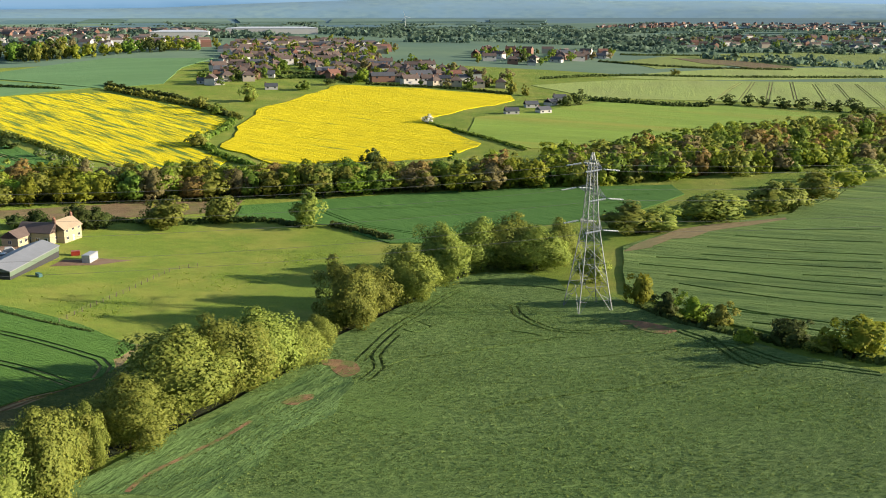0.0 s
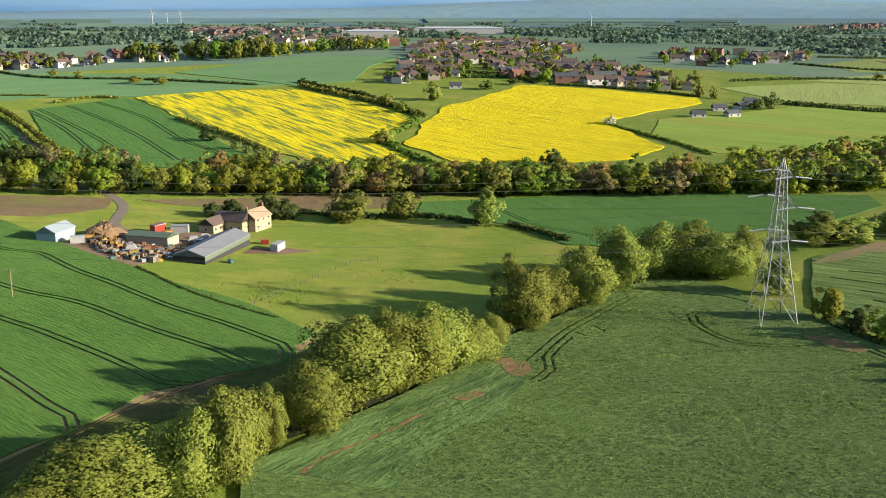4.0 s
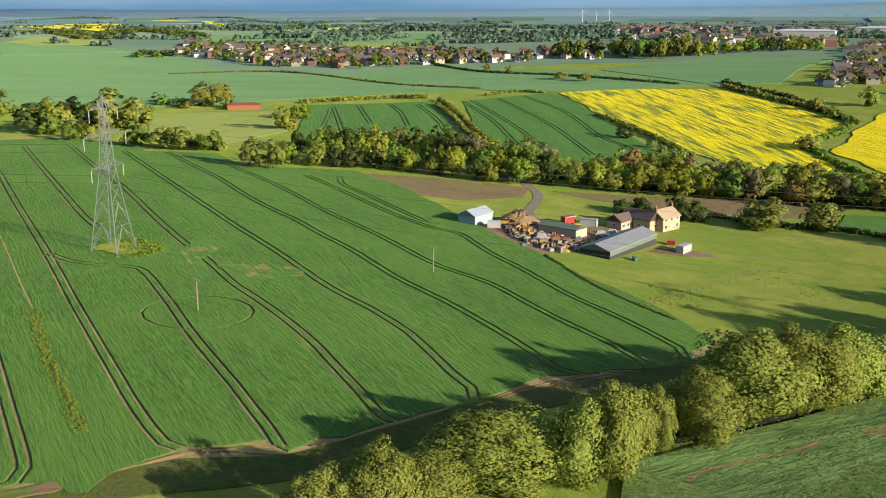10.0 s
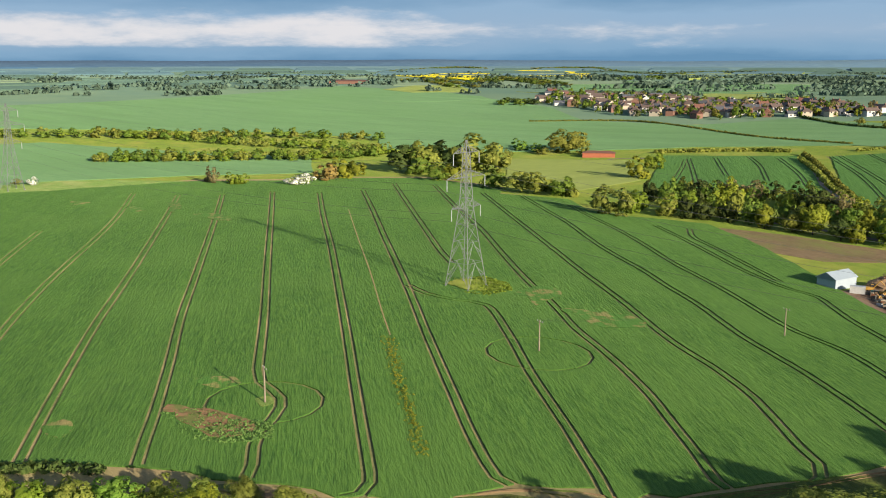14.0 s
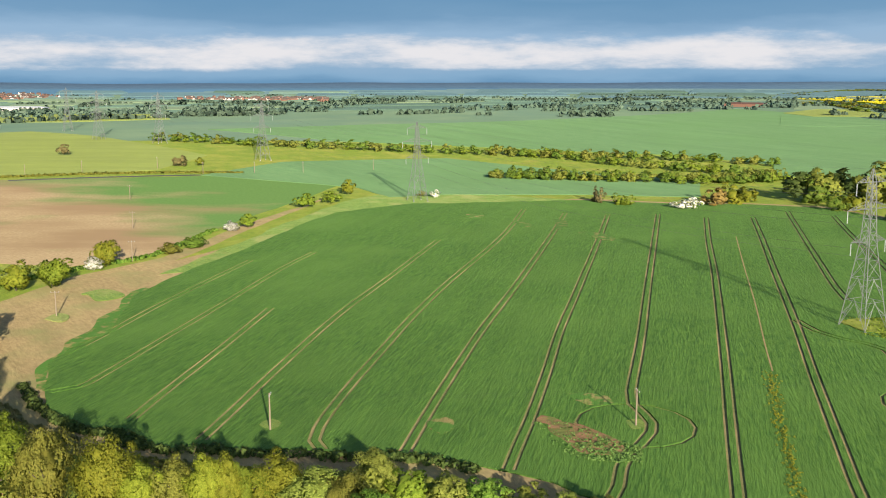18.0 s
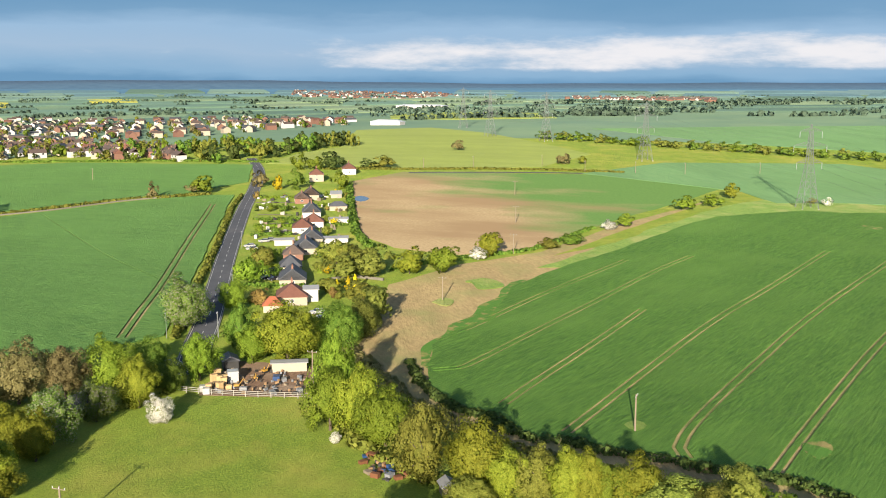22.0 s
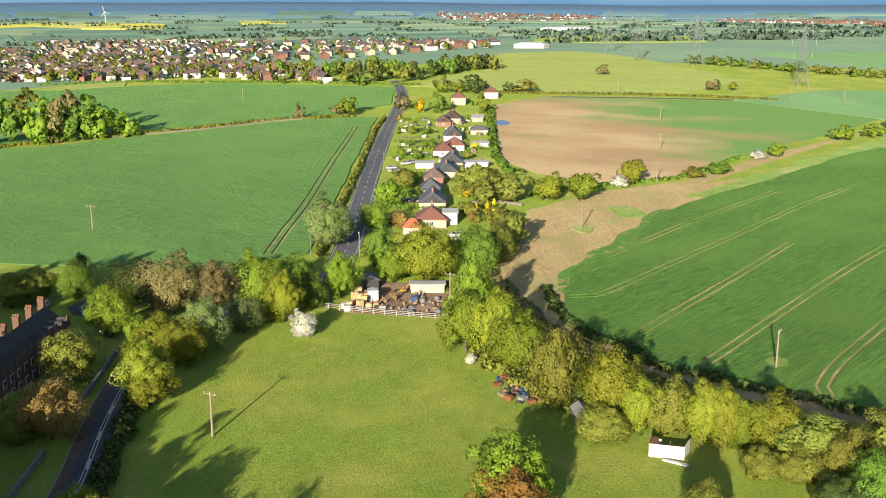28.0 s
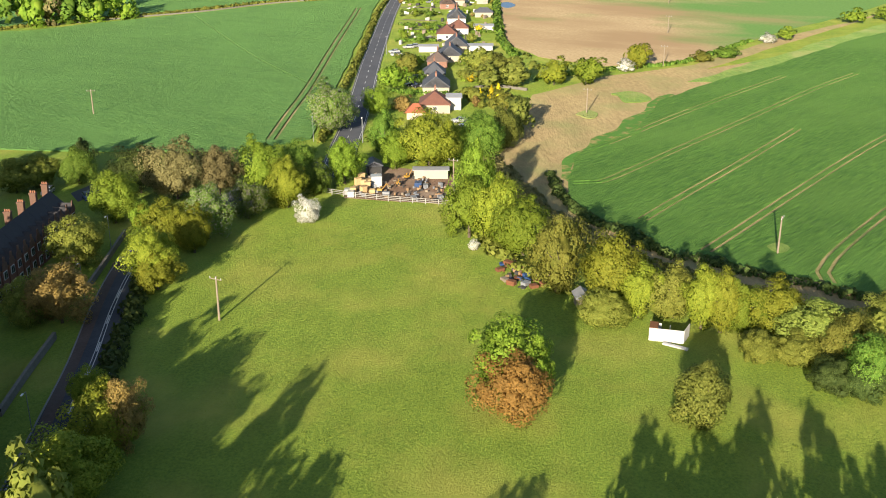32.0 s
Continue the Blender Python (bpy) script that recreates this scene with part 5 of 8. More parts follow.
DIRT_ROAD = plain("pale_farm_track", (0.2, 0.165, 0.13), 0.95, 0, 0.3, 0.3)
road([(-165.5, 306.7), (-175, 316.5), (-186.8, 345.6), (-199.9, 362), (-214.8, 372.9), (-237.8, 372.8), (-258.7, 368.4), (-272.7, 362.3)], 4.0, "pale dusty farm track leading to the yard", False, False, DIRT_ROAD)
road([(-399.1, 570.2), (-356.6, 528.4), (-311.3, 480.5), (-285.2, 453.8), (-265.9, 428)], 4.5, "narrow lane climbing between hedges", False, False, DIRT_ROAD)
road([(-455.5, 413.3), (-460.1, 447.6), (-478.4, 490), (-459.4, 510.7)], 3.0, "thin grey path across a paddock", False, False, DIRT_ROAD)
road([(-634.9, -106.6), (-642.7, -52.6), (-649.2, 4.1), (-653.2, 87), (-640.9, 113.6)], 5.0, "narrow lane along a field edge", False, False, ASPHALT)

# ---- buildings ----
BRICK = plain("red_brick", (0.23, 0.12, 0.085), 0.9, 0, 0.35, 2.0, vary=0.15)
BRICK_DARK = plain("dark_red_brick", (0.2, 0.085, 0.055), 0.9, 0, 0.4, 2.0)
CREAM = plain("cream_render", (0.4, 0.35, 0.27), 0.9, 0, 0.2, 0.8, vary=0.1)
WHITE = plain("white_render", (0.5, 0.48, 0.45), 0.85, 0, 0.15, 0.8)
SANDSTONE = plain("honey_stone", (0.42, 0.34, 0.21), 0.9, 0, 0.3, 1.0)
SLATE = plain("grey_slate", (0.085, 0.09, 0.105), 0.7, 0, 0.4, 0.7, 0.03, vary=0.2)
RED_TILE = plain("red_clay_tile", (0.185, 0.08, 0.055), 0.85, 0, 0.4, 0.7, 0.03, vary=0.2)
ORANGE_TILE = plain("orange_clay_tile", (0.34, 0.105, 0.05), 0.85, 0, 0.3, 0.7, 0.03)
BROWN_TILE = plain("brown_concrete_tile", (0.12, 0.085, 0.072), 0.85, 0, 0.4, 0.7, 0.03, vary=0.2)
TIN = plain("light_grey_sheet_roof", (0.27, 0.28, 0.3), 0.5, 0.2, 0.3, 0.3)
TIN_BLUE = plain("pale_blue_sheet", (0.33, 0.39, 0.44), 0.5, 0.1, 0.2, 0.4)
GREEN_SHEET = plain("green_sheet", (0.13, 0.18, 0.12), 0.6, 0.1, 0.3, 0.4)
DARK_BOARD = plain("black_stained_boards", (0.035, 0.035, 0.035), 0.85, 0, 0.3, 2.0)
FRAME_WHITE = plain("white_window_frame", (0.62, 0.62, 0.62), 0.5, 0, 0.1)
PANE = plain("dark_window_glass", (0.03, 0.035, 0.045), 0.08, 0, 0.1)
POT = plain("terracotta", (0.33, 0.14, 0.075), 0.9, 0, 0.3)
BOXES = {}


def box_mesh(name, sx, sy, sz, mat, bevel=0.0):
    key = (name, round(sx, 2), round(sy, 2), round(sz, 2), mat.name)
    if key not in BOXES:
        bm = bmesh.new()
        bmesh.ops.create_cube(bm, size=1.0)
        bmesh.ops.scale(bm, vec=(sx, sy, sz), verts=bm.verts)
        if bevel:
            bmesh.ops.bevel(bm, geom=bm.edges[:], offset=bevel, segments=2, affect="EDGES")
        me = bpy.data.meshes.new(name)
        bm.to_mesh(me)
        bm.free()
        me.materials.append(mat)
        BOXES[key] = me
    return BOXES[key]


def box(name, parent, at, size, mat, label="", bevel=0.0, turn=0.0):
    ob = part(name, box_mesh(name, *size, mat, bevel), parent, label)
    ob.location, ob.rotation_euler = at, (0, 0, turn)
    return ob


def window(parent, at, w, h, turn):
    fr = box("window", parent, at, (w, 0.12, h), FRAME_WHITE, "white-framed window", turn=turn)
    n = 2 if w > 0.9 else 1
    for i in range(n):
        k = (w - 0.1) / n
        box("pane", fr, ((i - (n - 1) / 2) * k, -0.04, 0), (k - 0.09, 0.08, h - 0.16), PANE)


def gable_house(name, label, at, turn, L, W, eave, ridge, wall, roof, hip=False, chimneys=1, windows=1, category="house", group="", trim=None, storeys=None):
    """A building with its ridge along x: walls, a thick roof with eaves, chimneys, windows and a door. The front is at -y."""
    e = new(name)
    e.location, e.rotation_euler = (at[0], at[1], float(height(*at))), (0, 0, turn)
    tagged(e, label, category, group)
    l, w = L / 2, W / 2
    v = [(-l, -w, -1.5), (l, -w, -1.5), (l, w, -1.5), (-l, w, -1.5), (-l, -w, eave), (l, -w, eave), (l, w, eave), (-l, w, eave)]
    f = [(0, 1, 5, 4), (1, 2, 6, 5), (2, 3, 7, 6), (3, 0, 4, 7)]
    if not hip:
        v += [(-l, 0, ridge - 0.1), (l, 0, ridge - 0.1)]
        f += [(4, 7, 8)[::-1], (5, 6, 9)]
    part("wall", mesh_of("wall", v, f, wall), e)
    o, k = 0.35, (min(w, l) * 0.9 if hip else -0.35)
    s = (ridge - eave) / w
    low = eave - o * s
    th = 0.22
    v = [(-l - o, -w - o, low), (l + o, -w - o, low), (l + o, w + o, low), (-l - o, w + o, low), (-l + k, 0, ridge), (l - k, 0, ridge)]
    v += [(x, y, z + th) for x, y, z in v]
    f = [(6, 7, 11, 10), (8, 9, 10, 11), (7, 8, 11), (9, 6, 10), (0, 1, 7, 6), (1, 2, 8, 7), (2, 3, 9, 8), (3, 0, 6, 9), (1, 0, 4, 5), (3, 2, 5, 4), (2, 1, 5), (0, 3, 4)]
    part("roof", mesh_of("roof", v, f, roof), e)
    for i in range(chimneys):
        x = (-l + k + 0.6) if (i % 2 == 0) else (l - k - 0.6)
        if chimneys == 1 and hip:
            x = 0.4 * l
        c = box("chimney", e, (x, 0.0, ridge + 0.35), (0.95, 0.6, 1.9), BRICK if wall is not BRICK_DARK else BRICK_DARK, "brick chimney stack")
        for q in (-0.22, 0.22):
            vv, ff = [], []
            tube(vv, ff, (q, 0, 0.95), (q, 0, 1.35), 0.12, 0.1, 7)
            part("chimney_pot", mesh_of("chimney_pot", vv, ff, POT), c)
    if windows:
        rows = storeys or (2 if eave > 4 else 1)
        n = max(2, int(L / 2.8))
        for r in range(rows):
            z = 1.45 + r * 2.6
            for i in range(n):
                x = -l + (i + 0.5) * L / n
                for side, t in ((-1, 0), (1, math.pi)):
                    if r == 0 and i == n // 2 and side == -1:
                        d = box("door", e, (x, -w - 0.03, 1.0), (0.95, 0.1, 2.05), trim or DARK_BOARD, "painted front door")
                        continue
                    window(e, (x, side * (w + 0.03), z), 1.3, 1.15, t)
            if W > 5:
                for t, sx in ((math.pi / 2, 1), (-math.pi / 2, -1)):
                    window(e, (sx * (l + 0.03), 0, z), 1.2, 1.1, t)
    return e


def placed(a, b, c):
    """Middle, turn, length and width of a plan from a corner, the next one along the ridge and the next one across."""
    a, b, c = (np.array(q, float) for q in (a, b, c))
    u = b - a
    L = np.linalg.norm(u)
    u /= L
    n = np.array((-u[1], u[0]))
    W = float((c - a) @ n)
    return tuple(a + u * L / 2 + n * W / 2), math.atan2(u[1], u[0]), L, abs(W)


# farm
at, turn, L, W = placed(*[(-121.7, 273.8), (-119.8, 305.8), (-134.5, 275.2)])
shed = gable_house("livestock_shed", "long low shed with pale sheet roof and black boarded end", at, turn, L, min(W, 10.5), 2.8, 4.5, DARK_BOARD, TIN, chimneys=0, windows=0, category="shed")
box("side_band", shed, (0, (-1 if W > 0 else 1) * min(W, 10.5) / 2 - 0.06, 2.0), (L, 0.1, 1.5), GREEN_SHEET, "green sheet cladding")
at, turn, L, W = placed(*[(-174, 281.2), (-173.4, 291.8), (-184.8, 288.9)])
gable_house("barn", "pale blue metal barn beside a crop field", at, turn, max(L, 8), 7.0, 3.2, 5.0, TIN_BLUE, TIN_BLUE, chimneys=0, windows=0, category="barn")
at, turn, L, W = placed(*[(-143.3, 292), (-158.3, 293.4), (-141.1, 298.4)])
gable_house("open_shed", "low cream shed with a green sheet roof in the yard", at, turn, L, 7, 2.6, 3.4, CREAM, GREEN_SHEET, chimneys=0, windows=0, category="shed")
FARM_TURN = math.atan2(*(np.array([(-123.9, 334.1)][0]) - np.array([(-127.2, 318.1)][0]))[::-1])
fx, fy = [(-128.5, 330.6)][0]
gable_house("farmhouse", "honey stone farmhouse with tiled roof among trees", (fx, fy), FARM_TURN, 10.5, 7, 4.6, 7.2, SANDSTONE, plain("tan_stone_tile", (0.36, 0.28, 0.19), 0.9, 0, 0.35, 0.8), chimneys=2, trim=FRAME_WHITE)
fx, fy = [(-134.9, 323.2)][0]
gable_house("farm_wing", "stone farm wing with a dark mossy roof", (fx, fy + 3), FARM_TURN + math.pi / 2, 12, 7, 3.8, 6.4, SANDSTONE, BROWN_TILE, chimneys=1)
fx, fy = [(-139.6, 321.7)][0]
gable_house("stable", "low stone stable with a dark roof", (fx, fy + 2), FARM_TURN, 14, 6, 3.0, 5.0, SANDSTONE, BROWN_TILE, chimneys=0)
YARD_DIRT = ground_stuff("trodden_yard_dirt", (0.1, 0.06, 0.04), (0.19, 0.125, 0.085), (0.2, 0.15, 0.11), 1.2, 0.1, relief=0.08)
field("farmyard", "trodden brown farmyard with tracks", [(-173.4, 274.3), (-156, 270), (-140.3, 263.5), (-135.9, 278.1), (-132.8, 302.4), (-138.5, 320.3), (-152, 311.2), (-162.6, 305.5), (-172, 306), (-176, 297.1)], YARD_DIRT, 0.06, "yard")
field("farm_earth", "bare earth patch beside a shed", [(-118.2, 301.9), (-107.9, 306.3), (-98, 306.2), (-106.6, 297.4), (-118.8, 293.3)], YARD_DIRT, 0.06, "yard")


def mound(name, label, at, w, h, mat, seed):
    rng = np.random.default_rng(seed)
    v, f, n = [], [], 16
    for i in range(6):
        r = w / 2 * (1 - i / 6) ** 0.8
        for j in range(n):
            a = 2 * math.pi * j / n
            k = r * rng.uniform(0.8, 1.15)
            x, y = at[0] + k * math.cos(a), at[1] + k * math.sin(a)
            v.append((x, y, float(height(x, y)) + h * (i / 6) ** 0.8 * rng.uniform(0.85, 1.1) - 0.2))
    v.append((at[0], at[1], float(height(*at)) + h))
    f += [(i * n + j, i * n + (j + 1) % n, (i + 1) * n + (j + 1) % n, (i + 1) * n + j) for i in range(5) for j in range(n)]
    f += [(5 * n + j, 5 * n + (j + 1) % n, 6 * n) for j in range(n)]
    return tagged(new(name, mesh_of(name, v, f, mat)), label, "heap")


TIMBER = plain("broken_timber", (0.3, 0.19, 0.1), 0.95, 0, 0.5, 1.2)
mound("timber_mound", "big brown mound of broken timber", [(-168, 296.8)][0], 17, 5.0, TIMBER, 5)
hx, hy = [(-168, 296.8)][0]
rng = random.Random(4)
v, f = [], []
for i in range(160):
    a, r = rng.uniform(0, 6.28), rng.uniform(0, 6.5)
    x, y = hx + r * math.cos(a), hy + r * math.sin(a)
    z = float(height(x, y)) + 5.0 * (1 - r / 7) + 0.1
    b = rng.uniform(0, 6.28)
    tube(v, f, (x, y, z - 0.2), (x + 1.6 * math.cos(b), y + 1.6 * math.sin(b), z + rng.uniform(-0.5, 0.6)), 0.14, 0.1, 4)
tagged(new("loose_planks", mesh_of("loose_planks", v, f, TIMBER)), "loose broken planks on a timber heap", "timber", kind="stuff")

YELLOW_PAINT = plain("yellow_machine_paint", (0.42, 0.24, 0.04), 0.6, 0, 0.45)
TYRE = plain("black_rubber", (0.02, 0.02, 0.02), 0.85, 0, 0.2)
CAR_PAINTS = {"white": plain("white_car_paint", (0.46, 0.46, 0.45), 0.25), "black": plain("black_car_paint", (0.02, 0.02, 0.025), 0.2), "silver": plain("silver_car_paint", (0.45, 0.46, 0.48), 0.3, 0.5), "red": plain("red_car_paint", (0.32, 0.04, 0.025), 0.3), "blue": plain("blue_car_paint", (0.03, 0.07, 0.18), 0.3)}


def wheels(e, spots, r, w):
    for x, y in spots:
        vv, ff = [], []
        tube(vv, ff, (0, -w / 2, 0), (0, w / 2, 0), r, r, 12)
        o = part("wheel", mesh_of("wheel", vv, ff, TYRE), e)
        o.location = (x, y, r)
        vv, ff = [], []
        tube(vv, ff, (0, -w / 2 - 0.01, 0), (0, w / 2 + 0.01, 0), r * 0.55, r * 0.55, 10)
        part("rim", mesh_of("rim", vv, ff, CAR_PAINTS["silver"]), o)


def car(at, turn, paint, van=False, where="parked on a drive"):
    e = new("van" if van else "car")
    e.location, e.rotation_euler = (at[0], at[1], float(height(*at)) + 0.12), (0, 0, turn)
    tagged(e, f"{paint} {'van' if van else 'car'} {where}", "van" if van else "car")
    top = 2.0 if van else 1.42
    L, w = (2.5, 0.95) if van else (2.15, 0.88)
    prof = [(-L, 0.3), (L, 0.3), (L, 0.75), (L * 0.92, 0.92), (L * 0.45, 1.0), (-L * 0.9, 1.0), (-L, 0.8)]
    v = [(x, s * w, z) for s in (-1, 1) for x, z in prof]
    n = len(prof)
    f = [tuple(range(n))[::-1][::-1], tuple(range(2 * n - 1, n - 1, -1))] + [((i + 1) % n, i, n + i, n + (i + 1) % n) for i in range(n)]
    part("body", mesh_of("body", v, f, CAR_PAINTS[paint]), e)
    cab = [(-L * 0.88, 0.98), (L * 0.45, 0.98), (L * 0.12, top), (-L * 0.7, top)]
    v = [(x, s * w * (0.95 if z < 1.1 else 0.78), z) for s in (-1, 1) for x, z in cab]
    f = [(0, 1, 2, 3), (7, 6, 5, 4)] + [((i + 1) % 4, i, 4 + i, 4 + (i + 1) % 4) for i in range(4)]
    part("glasshouse", mesh_of("glasshouse", v, f, CAR_PAINTS[paint] if van else PANE), e)
    box("roof_panel", e, (-L * 0.29, 0, top + 0.02), (L * 0.82, w * 1.5, 0.06), CAR_PAINTS[paint])
    for s in (-1, 1):
        box("headlight", e, (L + 0.0, s * w * 0.7, 0.68), (0.06, 0.3, 0.16), FRAME_WHITE)
    wheels(e, [(x * L * 0.62, s * (w - 0.08)) for x in (-1, 1) for s in (-1, 1)], 0.33, 0.22)
    return e


def digger(at, turn, s=1.0):
    e = new("excavator")
    e.location, e.rotation_euler, e.scale = (at[0], at[1], float(height(*at)) + 0.1), (0, 0, turn), (s, s, s)
    tagged(e, "yellow tracked excavator with a raised jointed arm", "excavator")
    for q in (-0.9, 0.9):
        box("track", e, (0, q, 0.45), (3.4, 0.55, 0.9), TYRE, "black rubber track", 0.2)
    box("house", e, (-0.5, 0, 1.55), (2.8, 2.2, 1.1), YELLOW_PAINT, "", 0.12)
    cab = box("cab", e, (0.4, 0.6, 2.35), (1.2, 0.95, 1.5), YELLOW_PAINT, "", 0.08)
    box("cab_window", cab, (0.1, -0.03, 0.12), (1.12, 0.99, 0.9), PANE)
    for a, b, r in (((0.9, -0.2, 1.6), (3.2, -0.2, 4.8), 0.22), ((3.2, -0.2, 4.8), (5.0, -0.2, 2.9), 0.17)):
        vv, ff = [], []
        tube(vv, ff, a, b, r, r * 0.8, 4)
        part("arm", mesh_of("arm", vv, ff, YELLOW_PAINT), e)
    box("bucket", e, (5.0, -0.2, 2.5), (0.7, 0.8, 0.8), DARK_BOARD, "worn steel bucket", 0.1)


def crate(at, size, mat, label, name="crate", cat="crate", turn=0.0, lid=None):
    e = new(name)
    e.location, e.rotation_euler = (at[0], at[1], float(height(*at)) + 0.08), (0, 0, turn)
    tagged(e, label, cat)
    box("body", e, (0, 0, size[2] / 2), size, mat, "", 0.04)
    for s in (-1, 1):
        box("rail", e, (0, s * (size[1] / 2 + 0.03), size[2] * 0.93), (size[0] + 0.04, 0.06, size[2] * 0.12), lid or mat)
    for s in (-1, 1):
        box("post", e, (s * (size[0] / 2 - 0.06), -size[1] / 2 - 0.03, size[2] * 0.45), (0.1, 0.06, size[2] * 0.85), lid or mat)
    return e


for p, t in zip([(-169.5, 290.4), (-158.9, 285.7), (-155.2, 282.1), (-163.8, 288.3)], (0.6, 2.0, 2.4, -0.6)):
    digger(p, t, 0.8)
crate([(-110.1, 302.5)][0], (6.1, 2.5, 2.5), CAR_PAINTS["white"], "white shipping container on grass", "shipping_container", "container", FARM_TURN + 0.1, TIN)
crate([(-117, 309.2)][0], (2.6, 1.8, 1.4), CAR_PAINTS["red"], "rusty red farm trailer beside a container", "trailer", "trailer", 0.3)
crate([(-155.6, 310.4)][0], (5.0, 2.4, 3.0), CAR_PAINTS["red"], "red lorry body in the farmyard", "lorry", "lorry", 1.2, TIN)
crate([(-149.2, 313.6)][0], (6.0, 2.3, 2.6), CAR_PAINTS["white"], "white static caravan in the farmyard", "caravan", "caravan", 0.2, TIN)
crate([(-150.8, 307.4)][0], (3.0, 2.0, 1.6), YELLOW_PAINT, "yellow machine beside a red lorry", "dumper", "machine", 0.9)
crate([(-170.4, 284.5)][0], (4.5, 2.2, 2.3), CAR_PAINTS["white"], "white box van body beside the barn", "box_van", "van", 0.5)
for p, c, vn in zip([(-138.3, 302), (-135.5, 300), (-136.5, 307), (-149.8, 281.5), (-149.2, 276.4)], ("white", "silver", "white", "white", "silver"), (1, 0, 1, 1, 0)):
    car(p, 0.4, c, bool(vn), "parked in the farmyard")
rng = random.Random(12)
SCRAP = [(YELLOW_PAINT, "yellow"), (plain("rusty_iron", (0.22, 0.09, 0.04), 0.9, 0.2, 0.5), "rusty brown"), (CAR_PAINTS["white"], "white"), (plain("teal_paint", (0.08, 0.2, 0.18), 0.8, 0, 0.5), "teal"), (TIN, "grey"), (WOOD, "brown wooden")]
for p in [(-163.5, 283.8), (-159.7, 280.2), (-155.4, 276.3), (-152.5, 275.6), (-149.3, 274.2), (-147.1, 276.2), (-143.9, 274.9), (-142.9, 278), (-140, 276.4), (-141.6, 283.5), (-147, 284.1), (-151.1, 285.9), (-135.9, 282.3), (-136.6, 290.2), (-137.3, 294), (-150.2, 268.9), (-166.9, 289.1), (-137.8, 270), (-140.5, 269.5), (-117.1, 279.8)]:
    m, word = rng.choice(SCRAP + [SCRAP[1], SCRAP[5], SCRAP[5], SCRAP[4]])
    crate(p, (rng.uniform(1.2, 2.8), rng.uniform(1, 1.8), rng.uniform(0.7, 1.8)), m, f"{word} crate of scrap in the farmyard", "scrap_crate", "crate", rng.uniform(0, 3))


def fence(pts, gap=2.6, h=1.2, mat=None, rails=3, label="pale wooden post-and-rail fence", thick=0.06):
    mat = mat or PALE_WOOD
    p = smooth_line(pts, gap)
    e = new("fence")
    tagged(e, label, "fence")
    post = box_mesh("post", 0.14, 0.14, h + 0.5, mat)
    for x, y in p:
        o = part("post", post, e)
        o.location = (x, y, float(height(x, y)) + h / 2 - 0.2)
    for k in range(rails):
        z = h * (0.35 + 0.6 * k / max(1, rails - 1))
        v, f = sweep([(x, y, float(height(x, y)) + z) for x, y in p], [thick] * len(p), 4)
        part("rail", mesh_of("rail", v, f, mat), e)


fence([(-199.6, -85.4), (-198.4, -76.6), (-198, -66.1), (-198.4, -54.5)], 2.4, 1.3)
fence([(-94, 233.9), (-91.8, 249.7), (-87.7, 269.5), (-83.1, 293.6), (-76.6, 302.3)], 3.2, 1.1, WOOD, 2, "thin grey post-and-wire paddock fence", 0.018)

# yard with sheds and pallets
field("yard", "brown muddy yard behind a pale fence", [(-197.8, -79), (-212.8, -80.7), (-224, -80.5), (-223.8, -73.2), (-222.4, -60.7), (-199.1, -54.9), (-198.8, -66.4)], YARD_DIRT, 0.06, "yard")
ROAD_TURN = radians(-164.2)
gable_house("site_cabin", "long white flat-roofed cabin at the yard edge", [(-218, -65)][0], ROAD_TURN + math.pi / 2, 8.0, 2.6, 2.2, 2.5, CREAM, TIN, chimneys=0, windows=0, category="cabin")
gable_house("black_shed", "small black boarded shed in the yard", [(-217.9, -79.3)][0], ROAD_TURN + 0.2, 4.2, 3.4, 2.4, 3.3, DARK_BOARD, SLATE, chimneys=0, windows=0, category="shed")
crate([(-208.2, -75.2)][0], (2.6, 2.4, 2.5), CAR_PAINTS["white"], "white cube-shaped site store in the yard", "site_store", "store", 0.4, TIN)
for p in [(-202.3, -78.1), (-204.1, -77.7), (-201.9, -76), (-204.5, -76), (-202.4, -74.1), (-207.2, -79.3), (-206.7, -77.7), (-207.8, -76.9), (-200.6, -78), (-210.7, -79.7)]:
    crate(p, (1.2, 1.2, rng.uniform(1.0, 2.0)), plain("pallet_wood", (0.52, 0.36, 0.18), 0.9, 0, 0.35, 3) if "pallet_wood" not in bpy.data.materials else bpy.data.materials["pallet_wood"], "stack of pale wooden crates in the yard", "crate_stack", "crates", rng.uniform(0, 1))
for p in [(-200.3, -79.2), (-198.9, -77.9)]:
    crate(p, (1.6, 1.4, 1.3), CAR_PAINTS["white"], "white wrapped bale in the yard", "wrapped_bale", "bale", 0.3)
for p, t in zip([(-209.4, -70.3), (-203.6, -72.6), (-215.4, -70)], (0.4, 1.9, 2.6)):
    digger(p, t, 0.42)
crate([(-210.5, -65.8)][0], (2.2, 1.5, 1.0), CAR_PAINTS["blue"], "blue skip in the yard", "skip", "skip", 0.2)
for p in [(-210, -63.9), (-200.7, -63.8), (-202.3, -70.8), (-202.8, -58.3)]:
    crate(p, (1.6, 1.0, 0.7), TIN, "grey metal box in the yard", "metal_box", "box", rng.uniform(0, 2))
